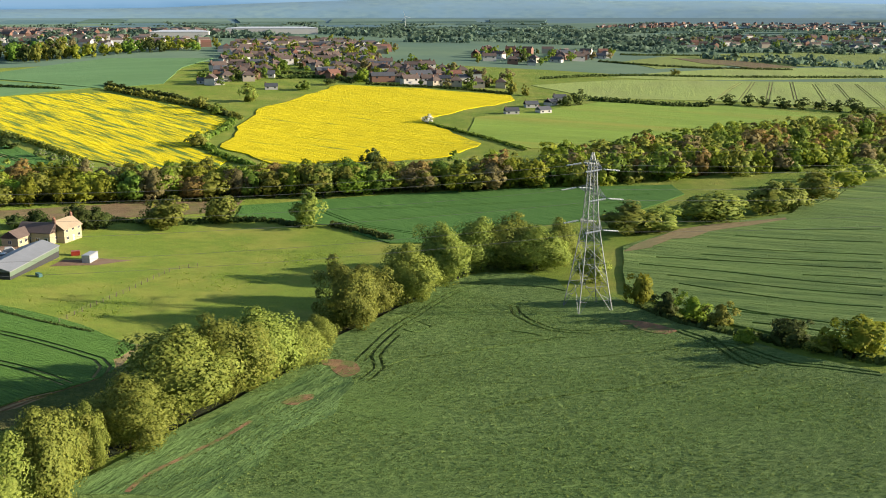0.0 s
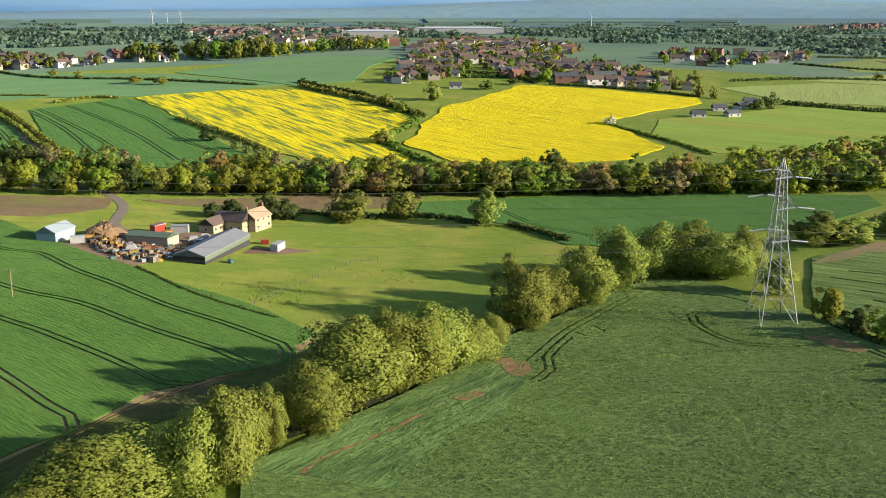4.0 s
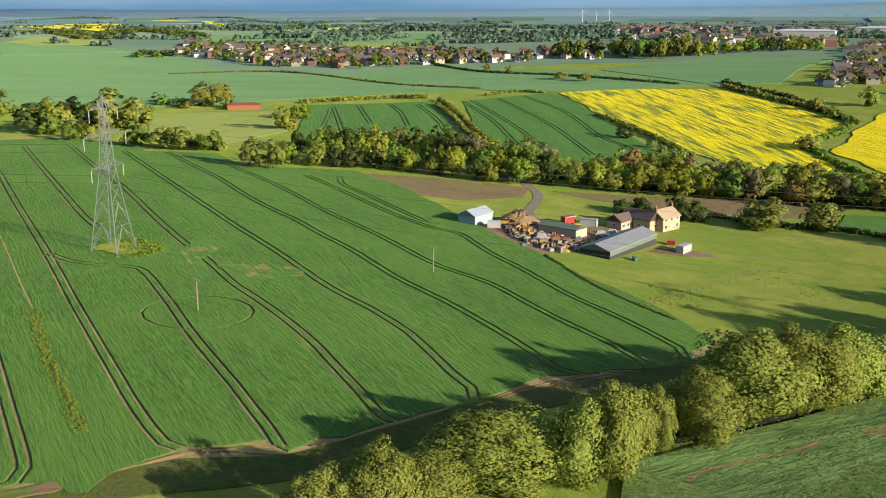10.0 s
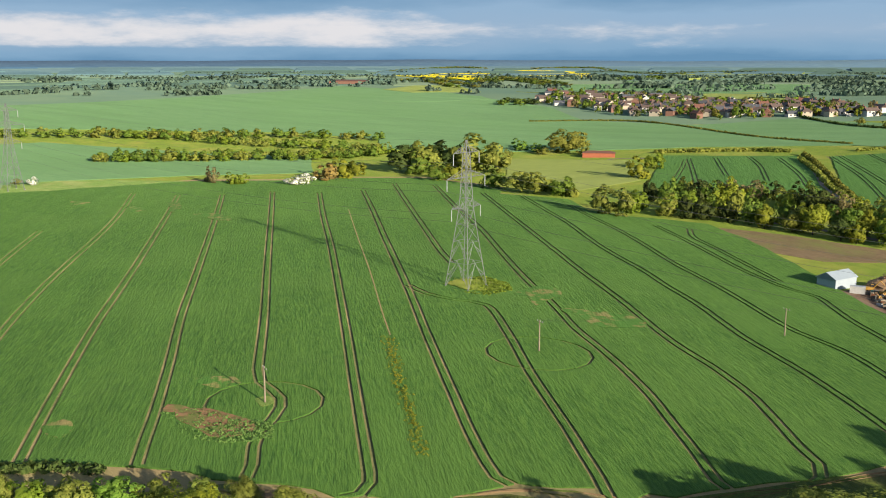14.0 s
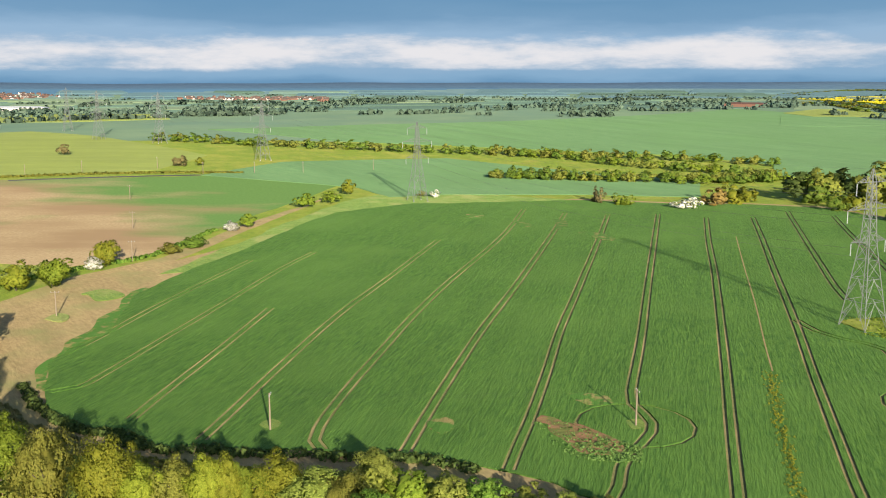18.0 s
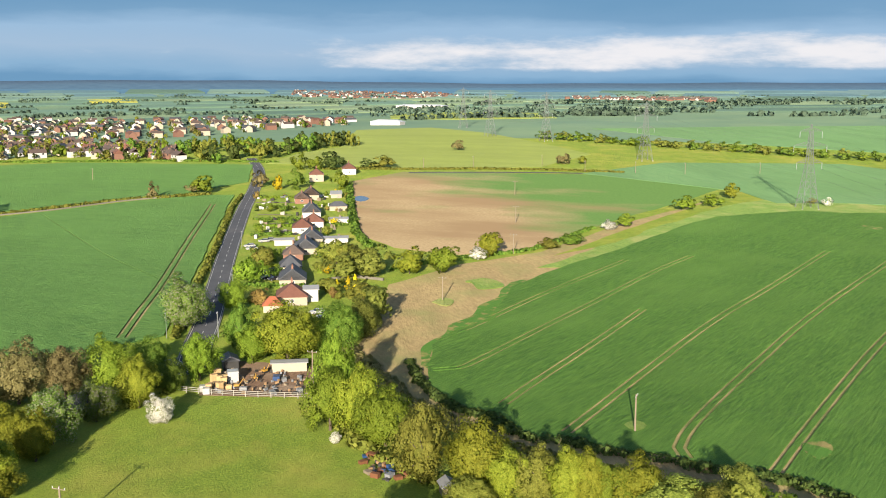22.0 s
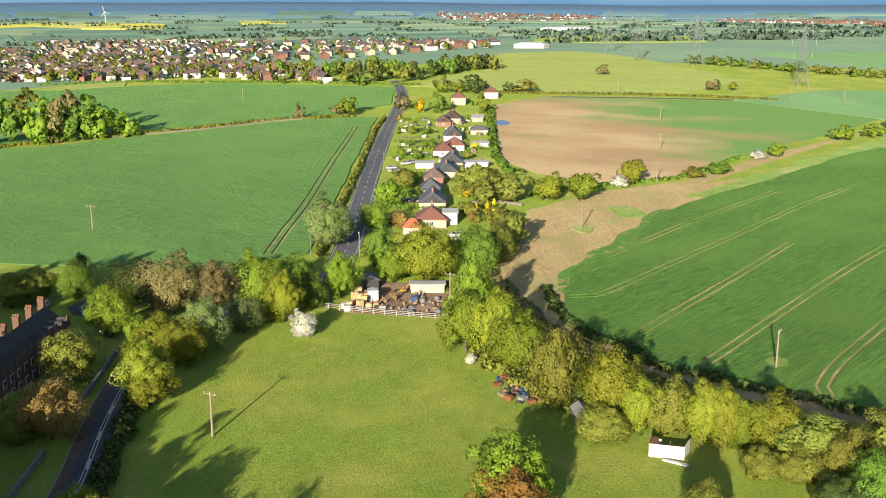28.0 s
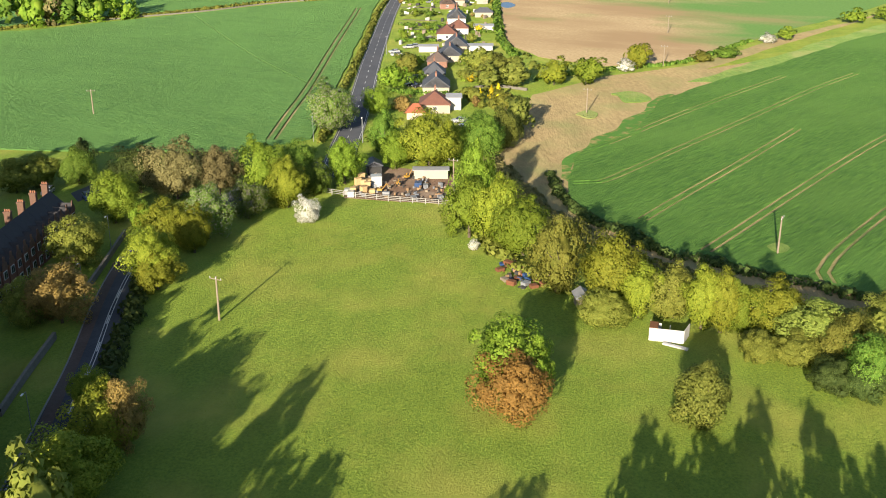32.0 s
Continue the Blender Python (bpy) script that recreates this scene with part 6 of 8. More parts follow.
# field shelter on the meadow
sx, sy = [(-143.9, -5.1)][0]
e = new("field_shelter")
e.location, e.rotation_euler = (sx, sy, float(height(sx, sy))), (0, 0, ROAD_TURN + math.pi / 2 - 0.25)
tagged(e, "white open-fronted field shelter with a rusty roof", "shelter")
box("back_wall", e, (0, 1.6, 1.0), (5.2, 0.1, 2.2), WHITE)
box("side_wall", e, (2.6, 0, 1.0), (0.1, 3.2, 2.2), WHITE)
box("side_wall", e, (-2.9, 0.1, 1.0), (0.1, 3.2, 2.2), WHITE, turn=-0.25)
box("front_wall", e, (1.75, -1.6, 0.75), (1.7, 0.1, 1.7), WHITE)
box("partition", e, (-0.4, -0.4, 0.7), (0.1, 2.4, 1.5), WHITE)
box("roof", e, (2.0, 0.4, 2.13), (1.3, 2.4, 0.08), SCRAP[1][0], "rusty sheet roof")
box("floor", e, (0, 0, 0.04), (5.1, 3.1, 0.14), SCRAP[1][0], "brown earth floor")
crate([(-140.7, -3.6)][0], (4.0, 0.5, 0.3), CAR_PAINTS["white"], "white trough lying on grass", "trough", "trough", ROAD_TURN + 1.0)
gable_house("small_shed", "weathered wooden shed under trees", [(-152.7, -19.5)][0], 0.4, 2.6, 2.2, 1.9, 2.6, WOOD, TIN, chimneys=0, windows=0, category="shed")
for p in [(-159.4, -34.1), (-157.9, -32.6), (-160.8, -32.2), (-158.4, -30.2), (-157.7, -28.6), (-158.6, -27.2), (-167.1, -35.1), (-163.9, -36)]:
    m, word = rng.choice([SCRAP[1], SCRAP[1], SCRAP[4], SCRAP[5]])
    crate(p, (rng.uniform(0.8, 1.8), rng.uniform(0.8, 1.3), rng.uniform(0.4, 0.9)), m, f"{word} junk under the trees", "junk_box", "junk", rng.uniform(0, 3))

# houses along the straight road
T = ROAD_TURN + math.pi / 2
HOUSES = [
    (10.5, 8.5, 2.9, 5.6, CREAM, RED_TILE, True, 1, "cream bungalow with a hipped red tile roof"), (5.5, 4.5, 2.5, 4.2, CREAM, ORANGE_TILE, True, 0, "low annexe with an orange tile roof"),
    (11.5, 8, 2.8, 5.8, CREAM, SLATE, False, 1, "wide bungalow with a grey slate roof"), (9.5, 7, 2.8, 5.6, CREAM, SLATE, True, 1, "bungalow with a dark grey hipped roof"),
    (8, 7, 2.8, 5.4, BRICK, BROWN_TILE, True, 1, "bungalow with a brown tiled roof"), (11, 8, 2.9, 6.0, CREAM, SLATE, False, 1, "cream gabled house with a grey roof"),
    (11, 8, 3.0, 6.2, CREAM, SLATE, False, 1, "cream house with a steep grey slate roof"), (9, 8, 3.0, 5.8, WHITE, RED_TILE, True, 1, "white bungalow with a red tile roof"),
    (9, 8, 3.0, 5.8, WHITE, RED_TILE, True, 1, "white house with a hipped red tile roof"), (12, 8, 3.0, 6.6, WHITE, SLATE, False, 2, "white dormer house with a slate roof"),
    (10, 7, 3.0, 5.6, BRICK, BROWN_TILE, False, 1, "brick house with a brown tile roof"), (11, 8, 3.2, 6.4, CREAM, BROWN_TILE, False, 1, "cream gabled house with a brown roof"),
    (11, 8, 4.6, 7.4, CREAM, RED_TILE, True, 1, "cream two-storey house with a red hipped roof"), (13, 8, 4.0, 6.8, WHITE, RED_TILE, True, 1, "white house with a red hipped roof"),
    (9, 6, 2.6, 4.2, CREAM, SLATE, True, 0, "pale garden bungalow with a grey roof"), (6, 5, 2.4, 3.6, CREAM, TIN, False, 0, "pale garage with a light roof"),
    (12, 3.5, 2.4, 2.8, WHITE, TIN, False, 0, "long white prefabricated outbuilding"), (8, 3, 2.4, 2.8, WHITE, TIN, False, 0, "white caravan-like outbuilding on a drive"),
    (4.5, 4, 4.0, 4.6, WHITE, TIN, False, 0, "tall white flat-roofed extension"), (9, 3, 2.3, 2.7, WHITE, TIN, False, 0, "low pale outbuilding in a back garden"),
]
HOUSE_SPOTS = [(-285.7, -83.8), (-273.9, -86.2), (-310.9, -90.8), (-330.8, -97.3), (-352.7, -102.5), (-366.3, -101.6), (-386.7, -104.6), (-413.8, -116), (-430, -115.3), (-459.8, -124.3), (-504.4, -141.3), (-517.3, -139.9), (-592.4, -156.5), (-627.4, -144.3), (-479.9, -116.1), (-523.4, -127.6), (-388.4, -96.1), (-381.9, -114.7), (-288.5, -78.7), (-439.9, -106.4)]
for p, (L, W, eave, ridge, wl_, rf, hip, ch, lab) in zip(HOUSE_SPOTS, HOUSES):
    big = L > 7 and W > 6
    gable_house("house" if big else "outbuilding", lab + " beside the road", p, ROAD_TURN + (0 if big else math.pi / 2), L * 0.95, W * (1.05 if big else 0.9), eave - 0.2, ridge, wl_, rf, hip, ch, 1 if big else 0, "house" if big else "outbuilding", "houses beside the road")
for line in ([(-503.6, -166.1), (-503.2, -150.9), (-504, -144.3)], [(-463.2, -151.9), (-461.9, -134.3)], [(-434.1, -141.1), (-438.4, -124.8)], [(-413.6, -134.5), (-417.5, -121.4)]):
    v, f = ribbon(line, 2.2, 0.08, 3)
    tagged(new("drive", mesh_of("drive", v, f, DIRT_ROAD)), "pale gravel drive between garden hedges", "drive", kind="structure")
for i, line in enumerate(([(-518.4, -169.9), (-520.5, -149.6)], [(-485.6, -160.1), (-480.5, -137.6)], [(-445.4, -147.5), (-448.4, -127.6)], [(-425.6, -141), (-427.1, -122.4)], [(-402.7, -134.7), (-405.5, -119.2)], [(-365.5, -123.1), (-363.4, -109.1)], [(-335.1, -115.5), (-336.2, -101)], [(-305.3, -106.5), (-304.8, -93.6), (-305, -78.4)], [(-400.5, -106.6), (-396.2, -92.3)], [(-491.6, -129.3), (-499.7, -116.4)], [(-431, -109.5), (-432.7, -100.8)], [(-356.5, -96.1), (-362.2, -86.5)], [(-329.2, -86.7), (-328.5, -76.5)])):
    hedge(line, 1.6, 1.6, "lime" if i % 3 == 0 else "mid", 26, 0.45, where="between gardens", seed=20 + i)
for p, c, t in zip([(-316, -100.9), (-314.7, -98.2), (-316.1, -96.2), (-327.3, -103.3), (-328.4, -98.7), (-375.3, -126.8), (-369.2, -123.9), (-390, -123.2), (-386.9, -124.6), (-519.9, -155.2), (-521.8, -138.9), (-267.6, -69.2), (-272.3, -72.6), (-280.1, -87.8)], ["black", "black", "silver", "blue", "blue", "white", "white", "silver", "white", "silver", "white", "white", "white", "silver"], [0.4] * 14):
    car(p, T + t, c)
for x, y in [(-243.2, -91.5), (-241.1, -104.6), (-372.2, -128.9), (-290.3, -103.9)] + [(-92.2, -80.4), (-132.6, -100.6), (-155.3, -110.3), (-244.1, -91.7)]:
    e = new("street_lamp")
    e.location, e.rotation_euler = (x, y, float(height(x, y))), (0, 0, T)
    tagged(e, "slim grey street lamp with a short arm at the roadside", "street lamp", "street lamps")
    v, f = [], []
    tube(v, f, (0, 0, -0.3), (0, 0, 1.2), 0.1, 0.09, 8)
    tube(v, f, (0, 0, 1.2), (0, 0, 6.8), 0.065, 0.05, 8)
    part("pole", mesh_of("pole", v, f, STEEL), e)
    v, f = [], []
    tube(v, f, (0, 0, 6.8), (0, 0.9, 7.0), 0.04, 0.035, 6)
    part("arm", mesh_of("arm", v, f, STEEL), e)
    box("lamp_head", e, (0, 1.1, 7.0), (0.24, 0.6, 0.14), FRAME_WHITE, "pale lamp head", 0.04)

# brick terrace by the road
ta, tb = (np.array(q) for q in [(-161.8, -122.9), (-126.7, -113.9)])
along = (tb - ta) / np.linalg.norm(tb - ta)
back = np.array((-along[1], along[0]))
if back @ ta < 0:
    back = -back
tturn = math.atan2(along[1], along[0])
unit = 5.6
# dark brown-black slate, deepened for the shade over the terrace
DARK_SLATE = plain("dark_shaded_slate", (0.035, 0.033, 0.036), 0.8, 0, 0.4, 0.7, 0.03)
STACK = plain("sooty_orange_brick", (0.14, 0.075, 0.05), 0.9, 0, 0.5, 2.5)
for i in range(7):
    c = ta + along * (unit * (i + 0.5)) + back * 4.0
    side = gable_house("terraced_house", "dark red brick terraced house with slate roof and tall chimney", tuple(c), tturn + (math.pi if (np.array((-math.sin(tturn), math.cos(tturn))) @ back) < 0 else 0), unit - 0.04, 8.0, 4.6, 8.4, BRICK_DARK, DARK_SLATE, False, 0, 1, "house", "terrace")
    st = box("chimney", side, (unit / 2 - 0.45, 0.6, 9.0), (0.8, 1.2, 2.6), STACK, "tall orange brick chimney stack")
    box("chimney_cap", st, (0, 0, 1.2), (0.95, 1.4, 0.25), STACK)
    for q in (-0.4, 0, 0.4):
        vv, ff = [], []
        tube(vv, ff, (0, q, 1.3), (0, q, 1.75), 0.15, 0.12, 7)
        part("chimney_pot", mesh_of("chimney_pot", vv, ff, POT), st)
    for q in (-1.4, 1.4):
        bay = box("front_gable", side, (q, -4.25, 2.5), (2.3, 0.9, 5.4), BRICK_DARK)
        vv = [(-1.2, -0.5, 2.7), (1.2, -0.5, 2.7), (0, -0.5, 4.3), (-1.2, 2.4, 2.7), (1.2, 2.4, 2.7), (0, 2.4, 4.3)]
        part("gable_roof", mesh_of("gable_roof", vv, [(0, 1, 2), (5, 4, 3), (1, 4, 5, 2), (3, 0, 2, 5), (0, 3, 4, 1)], DARK_SLATE), bay)
        vv = [(-1.2, 0.0, 2.6), (-0.8, 0.0, 3.3), (-0.8, 0.0, 3.6), (-0.35, 0.0, 3.9), (-0.3, 0.0, 4.8), (0.3, 0.0, 4.8), (0.35, 0.0, 3.9), (0.8, 0.0, 3.6), (0.8, 0.0, 3.3), (1.2, 0.0, 2.6)]
        m = len(vv)
        vv = [(x, -0.62, z) for x, y, z in vv] + [(x, -0.46, z) for x, y, z in vv]
        part("shaped_gable", mesh_of("shaped_gable", vv, [tuple(range(m)), tuple(range(2 * m - 1, m - 1, -1))] + [(k, (k + 1) % m + m * 0, (k + 1) % m + m, k + m)[::-1] for k in range(m)], STACK), bay, "shaped brick gable")
        window(bay, (0, -0.5, 1.5), 1.3, 1.4, 0)
        window(bay, (0, -0.5, -1.1), 1.3, 1.5, 0)
v, f = drape([(-183.9, -139.4), (-191.6, -138.6), (-187.7, -133.6), (-179.1, -134.2)], 0.06, 0.2)
tagged(new("car_park", mesh_of("car_park", v, f, ASPHALT)), "small dark asphalt parking area behind the terrace", "parking", kind="structure")
car([(-182.2, -144)][0], 0.3, "white", False, "parked behind the terrace")
car([(-181.1, -133)][0], 0.8, "blue", False, "parked behind the terrace")


def wall_along(name, label, pts, h, w, mat):
    p = smooth_line(pts, 2.0)
    t = np.gradient(p, axis=0)
    t /= np.linalg.norm(t, axis=1)[:, None]
    nr = np.column_stack([-t[:, 1], t[:, 0]]) * w / 2
    v = []
    for q, o in zip(p, nr):
        z = float(height(*q))
        v += [(q[0] - o[0], q[1] - o[1], z - 0.4), (q[0] + o[0], q[1] + o[1], z - 0.4), (q[0] + o[0], q[1] + o[1], z + h), (q[0] - o[0], q[1] - o[1], z + h)]
    f = [(4 * i + a, 4 * i + b, 4 * i + 4 + b, 4 * i + 4 + a) for i in range(len(p) - 1) for a, b in ((0, 3), (3, 2), (2, 1))]
    n = 4 * (len(p) - 1)
    f += [(0, 1, 2, 3), (n + 3, n + 2, n + 1, n)]
    tagged(new(name, mesh_of(name, v, f, mat)), label, "wall")


wall_along("garden_wall", "low pale stone wall along a verge", [(-96, -88.4), (-106.9, -92.3), (-118.4, -96.1)], 1.2, 0.5, STONE)
wall_along("garden_wall", "low stone wall at the roadside", [(-135.2, -102.3), (-147.7, -106.7), (-163.6, -112.5)], 1.1, 0.5, STONE)
wall_along("field_wall", "broken dry-stone wall between fields", [(-429, -331.9), (-445.1, -310.9), (-462.2, -289.1), (-480.2, -266.6), (-510.5, -241.5), (-531.7, -209.7)], 0.7, 0.4, STONE)
wall_along("field_wall", "low wall at a field corner", [(-318.1, -79.9), (-322.5, -73.1), (-319.4, -62.4)], 0.9, 0.5, STONE)

# scrap strewn between the machines, too small to tell apart
def strewn(name, label, poly, n, size, mats, seed):
    rng = random.Random(seed)
    xs, ys = [p[0] for p in poly], [p[1] for p in poly]
    v, f, idx = [], [], []
    while len(f) < n * 5:
        x, y = rng.uniform(min(xs), max(xs)), rng.uniform(min(ys), max(ys))
        if not inside(np.array([x]), np.array([y]), poly)[0]:
            continue
        a, l, w, h = rng.uniform(0, 3.1), rng.uniform(*size), rng.uniform(*size) * 0.6, rng.uniform(*size) * 0.7
        z, q, t = float(height(x, y)), len(v), rng.uniform(-0.3, 0.3)
        for sx, sy, sz in ((-1, -1, 0), (1, -1, 0), (1, 1, 0), (-1, 1, 0), (-1, -1, 1), (1, -1, 1), (1, 1, 1), (-1, 1, 1)):
            lx, ly = sx * l / 2, sy * w / 2
            v.append((x + lx * math.cos(a) - ly * math.sin(a), y + lx * math.sin(a) + ly * math.cos(a), z + (h if sz else -0.1) + t * lx))
        f += [tuple(q + i for i in g) for g in ((4, 5, 6, 7), (0, 1, 5, 4), (1, 2, 6, 5), (2, 3, 7, 6), (3, 0, 4, 7))]
        idx += [rng.randrange(len(mats))] * 5
    me = mesh_of(name, v, f, mats[0])
    for m in mats[1:]:
        me.materials.append(m)
    me.polygons.foreach_set("material_index", np.array(idx, dtype=np.int32))
    tagged(new(name, me), label, "scrap", kind="stuff")


scrap_mats = [m for m, _ in SCRAP] + [WOOD, TIMBER, DARK_BOARD, TIMBER, WOOD, SCRAP[1][0], TIMBER]
strewn("scrap", "strewn scrap and timber in the farmyard", [(-169.1, 287.1), (-156.7, 275), (-145.4, 269.2), (-136.5, 271.3), (-134.5, 279.4), (-137, 293.2), (-146.1, 290.5), (-153.9, 289.2), (-166.3, 295.9)], 260, (0.5, 2.0), scrap_mats, 3)
strewn("yard_litter", "strewn boards and blocks in the yard", [(-198.7, -78.7), (-210.7, -79.9), (-218.1, -78.4), (-217.5, -71.1), (-215.4, -60.2), (-200.4, -56.4), (-199.6, -66.6)], 110, (0.3, 1.2), [WOOD, DARK_BOARD, TIMBER, TIMBER, TIN], 6)
strewn("junk_litter", "strewn rusty junk under the trees", [(-166.7, -36.6), (-169.8, -34.1), (-159.1, -25.8), (-156.6, -27.8), (-157.8, -33.1)], 60, (0.3, 1.2), [SCRAP[1][0], DARK_BOARD, TIMBER, CAR_PAINTS["blue"]], 9)
strewn("garden_clutter", "sheds, benches and tubs in the gardens", [(-518.3, -171.5), (-531.5, -151.2), (-534.5, -127.7), (-376.9, -87.7), (-362.7, -95.5), (-366.2, -107.7), (-369.5, -122.6)], 90, (0.6, 2.4), [WOOD, WHITE, PALE_WOOD, DARK_BOARD], 11)
WATER = plain("puddle_water", (0.12, 0.15, 0.2), 0.05, 0, 0.1)
v, f = drape([tuple(q) for q in smooth_line([(-520.2, -119.6), (-529.6, -115.4), (-519.7, -108.7), (-508.8, -110.9), (-520.2, -119.6)], 3.0)[:-1]], 0.16, 0.1)
tagged(new("water", mesh_of("water", v, f, WATER)), "shallow rain puddle on bare soil", "puddle", kind="structure")


def tufts(name, label, poly, n, size, leaf, seed, up=0.02, bare=0.2):
    """Grass tufts and weeds that break up a sward."""
    rng = np.random.default_rng(seed)
    xs, ys = [p[0] for p in poly], [p[1] for p in poly]
    x, y = rng.uniform(min(xs), max(xs), n * 3), rng.uniform(min(ys), max(ys), n * 3)
    keep = inside(x, y, poly)
    clump = np.sin(x * 0.11 + 2 * np.sin(y * 0.07)) + np.sin(y * 0.13 + x * 0.05) + rng.normal(0, 0.8, len(x))
    keep &= clump > bare
    x, y = x[keep][:n], y[keep][:n]
    s = rng.uniform(size[0], size[1], len(x))
    v, f = leaf_heap(np.column_stack([x, y, height(x, y) + up, s, s * 0.8]), 4, 0.62, seed)
    tagged(new(name, leafy(name, v, f, leaf)), label, "grass", kind="stuff")


TUFT = leaves("tussock_grass", (0.1, 0.145, 0.018), (0.165, 0.205, 0.027))
TUFT_CROP = leaves("crop_blades", (0.075, 0.135, 0.036), (0.15, 0.225, 0.06))
tufts("grass_tufts", "rough green tussocks on the meadow", [(-84.6, -59.4), (-131.1, -80.5), (-180.5, -83.6), (-192.9, -52.9), (-156.7, -23), (-146.4, 5), (-134.1, 25.3), (-108.7, 22.4)], 5000, (0.07, 0.16), TUFT, 21)
tufts("wheat_tops", "uneven tops of the wheat crop", [(x, y) for x, y in [(-51, 141.5), (-29.8, 203.9), (-20.2, 236.1), (2.7, 282.6), (32, 250.9), (56.1, 227.1), (87.6, 188), (65.5, 136.6)]], 20000, (0.14, 0.3), TUFT_CROP, 23, 0.72, -1.0)

tufts("pasture_tufts", "dark green tussocks on the farm pasture", [(-115.1, 256.2), (-94.5, 276), (-66.2, 341.8), (-26.9, 345.4), (-33.2, 309.3), (-68.1, 266.9), (-88.2, 235.1)], 2600, (0.15, 0.35), TUFT, 24, 0.02, 0.6)
tufts("crop_regrowth", "crop tufts growing over bare earth", [(-175.7, 61.5), (-175.7, 67.5), (-166.4, 72.7), (-159.5, 77.1), (-152.9, 74.2), (-156, 65.8), (-164.7, 60.4)], 1100, (0.2, 0.45), TUFT_CROP, 41, 0.3, 0.0)
tufts("rough_tufts", "rough grass tufts round a pylon foot", [(-230.5, 167.8), (-236.1, 179.3), (-231.2, 184.2), (-221.6, 185.1), (-214.4, 180.1), (-212.3, 170.1), (-219.1, 164.4)], 600, (0.25, 0.6), TUFT, 42, 0.35, -0.5)

# ---- trees and hedges ----
DITCH = "willows along the ditch"
grove([(-65, 138.7, 10.9, 12.4), (-61.1, 145.2, 11.8, 10.8), (-57.4, 149.9, 11.6, 6), (-53.6, 158.6, 12.7, 13.4), (-49, 174.2, 17.1, 18.8), (-44.1, 185.9, 16.9, 13.9), (-38.4, 197.2, 15.4, 14.6), (-32.2, 207.7, 10.4, 11.4), (-29.8, 223.2, 7.6, 8.1), (-24.8, 240.9, 17.6, 15.8), (-19.9, 252, 13.8, 13.5), (-10, 263.9, 16.5, 15.6), (-0.7, 289.3, 17.3, 17), (11.7, 302.8, 16.3, 15.9), (20.7, 305.9, 16.4, 17.9), (29.4, 303, 14.1, 16), (37, 308.1, 14.7, 10.9)], "willow", "willow", "near", "along a ditch", DITCH)
grove([(-73.1, 121.2, 11.4, 17.9), (-76.9, 110.9, 7.7, 12.9), (-82.2, 105.4, 8.3, 10.2), (-59.2, 135.6, 15.3, 12.1), (-61.6, 130.3, 13.1, 10.9)], "willow", "willow", "near", "along a ditch", DITCH)
grove([(-81.8, 91.2, 10.3, 9.6), (-77.4, 100.5, 11.9, 10.7)], "willow", "willow", "near", "along a ditch", DITCH)
grove([(-100.7, 356, 11.7, 17.1), (-83.4, 366.5, 11.8, 10.8), (-50.3, 364.1, 13.6, 11.7), (99.5, 370.1, 11.4, 24.3), (125, 376.7, 11.6, 18.3), (66.4, 351.9, 10.8, 18.6), (77, 354, 8.3, 16.8), (44.6, 286, 10.3, 10.2)], "willow", "willow", "mid", "in a field hedge")
grove([(52.9, 259.6, 8.7, 7.8), (62.9, 241.2, 6.6, 8.1), (68.3, 235, 5.8, 7.2), (90.9, 207.1, 8.3, 11.4), (69.9, 219.1, 3.7, 5.5), (84.8, 210.5, 3.9, 6.7)], ["yellow", "lime", "olive"], "round", "mid", "beside the wheat", "", True)
grove([(57.9, 247.5, 6.4, 6.8), (79.9, 218.2, 5.7, 9)], "dark", "round", "mid", "beside the wheat", "", True)
grove([(-127.3, 345.9, 8.7, 9.6), (-145.4, 347.4, 5.5, 5.4), (-151.8, 345.9, 4.5, 5.4), (-121.3, 350, 6.2, 6.4)], "dark", "round", "mid", "behind the farmhouse")
grove([(-35.6, 484.3, 8.3, 11.7), (-218.1, 499.6, 6.8, 10.9)], "dark", "round", "mid", "beside the rapeseed")
grove([(-128, 522.7, 7.6, 10.7), (-127.3, 661.2, 11.2, 11.5), (-99.3, 716.4, 7.1, 12.3), (-62.1, 766, 10.8, 13.1), (-163.4, 777.1, 8.7, 13.5), (-177.2, 749.2, 9.3, 10.9), (-82.8, 745.6, 4.9, 10.6), (-136.8, 609.8, 7, 10.7), (-152.8, 631.1, 8.3, 11.1), (-8.8, 599, 5.2, 7.5)], ["willow", "willow", "mid", "lime", "olive", "mid", "dark", "mid", "olive", "white"], "round", "mid", "beside the rapeseed")
grove([(-149.1, 342, 5, 5.4), (-141.8, 344, 6.1, 6.4), (-130.6, 335.9, 4.2, 6.2), (-124.2, 348.8, 7.1, 9.6), (-134.1, 357, 7.1, 6.6)], "dark", "round", "mid", "behind the farm")
WOOD_LEAVES = ["olive", "yellow", "mid", "yellow", "bare", "olive", "willow", "rust", "lime"]
belt([(-178.5, 396.7), (-145.3, 399.1), (-114, 410.3), (-80.4, 419.6), (-45, 426.5), (-8.5, 437.4), (29.5, 443.7), (68.7, 451.4), (110.1, 463.4), (154.1, 477.4), (203.5, 499.1), (240.2, 517.4)], 8, 7.0, (9, 14), (11, 15), WOOD_LEAVES, where="in the long wood", group="trees of the long wood", rows=3)
belt([(58.9, 477.9), (89.1, 495.2), (122.2, 516.6), (158.7, 541.9), (199.1, 570.5), (243.1, 600.2), (290.4, 629.5)], 10, 9, (9, 13), (12, 16), WOOD_LEAVES, where="in the long wood", group="trees of the long wood", rows=3)
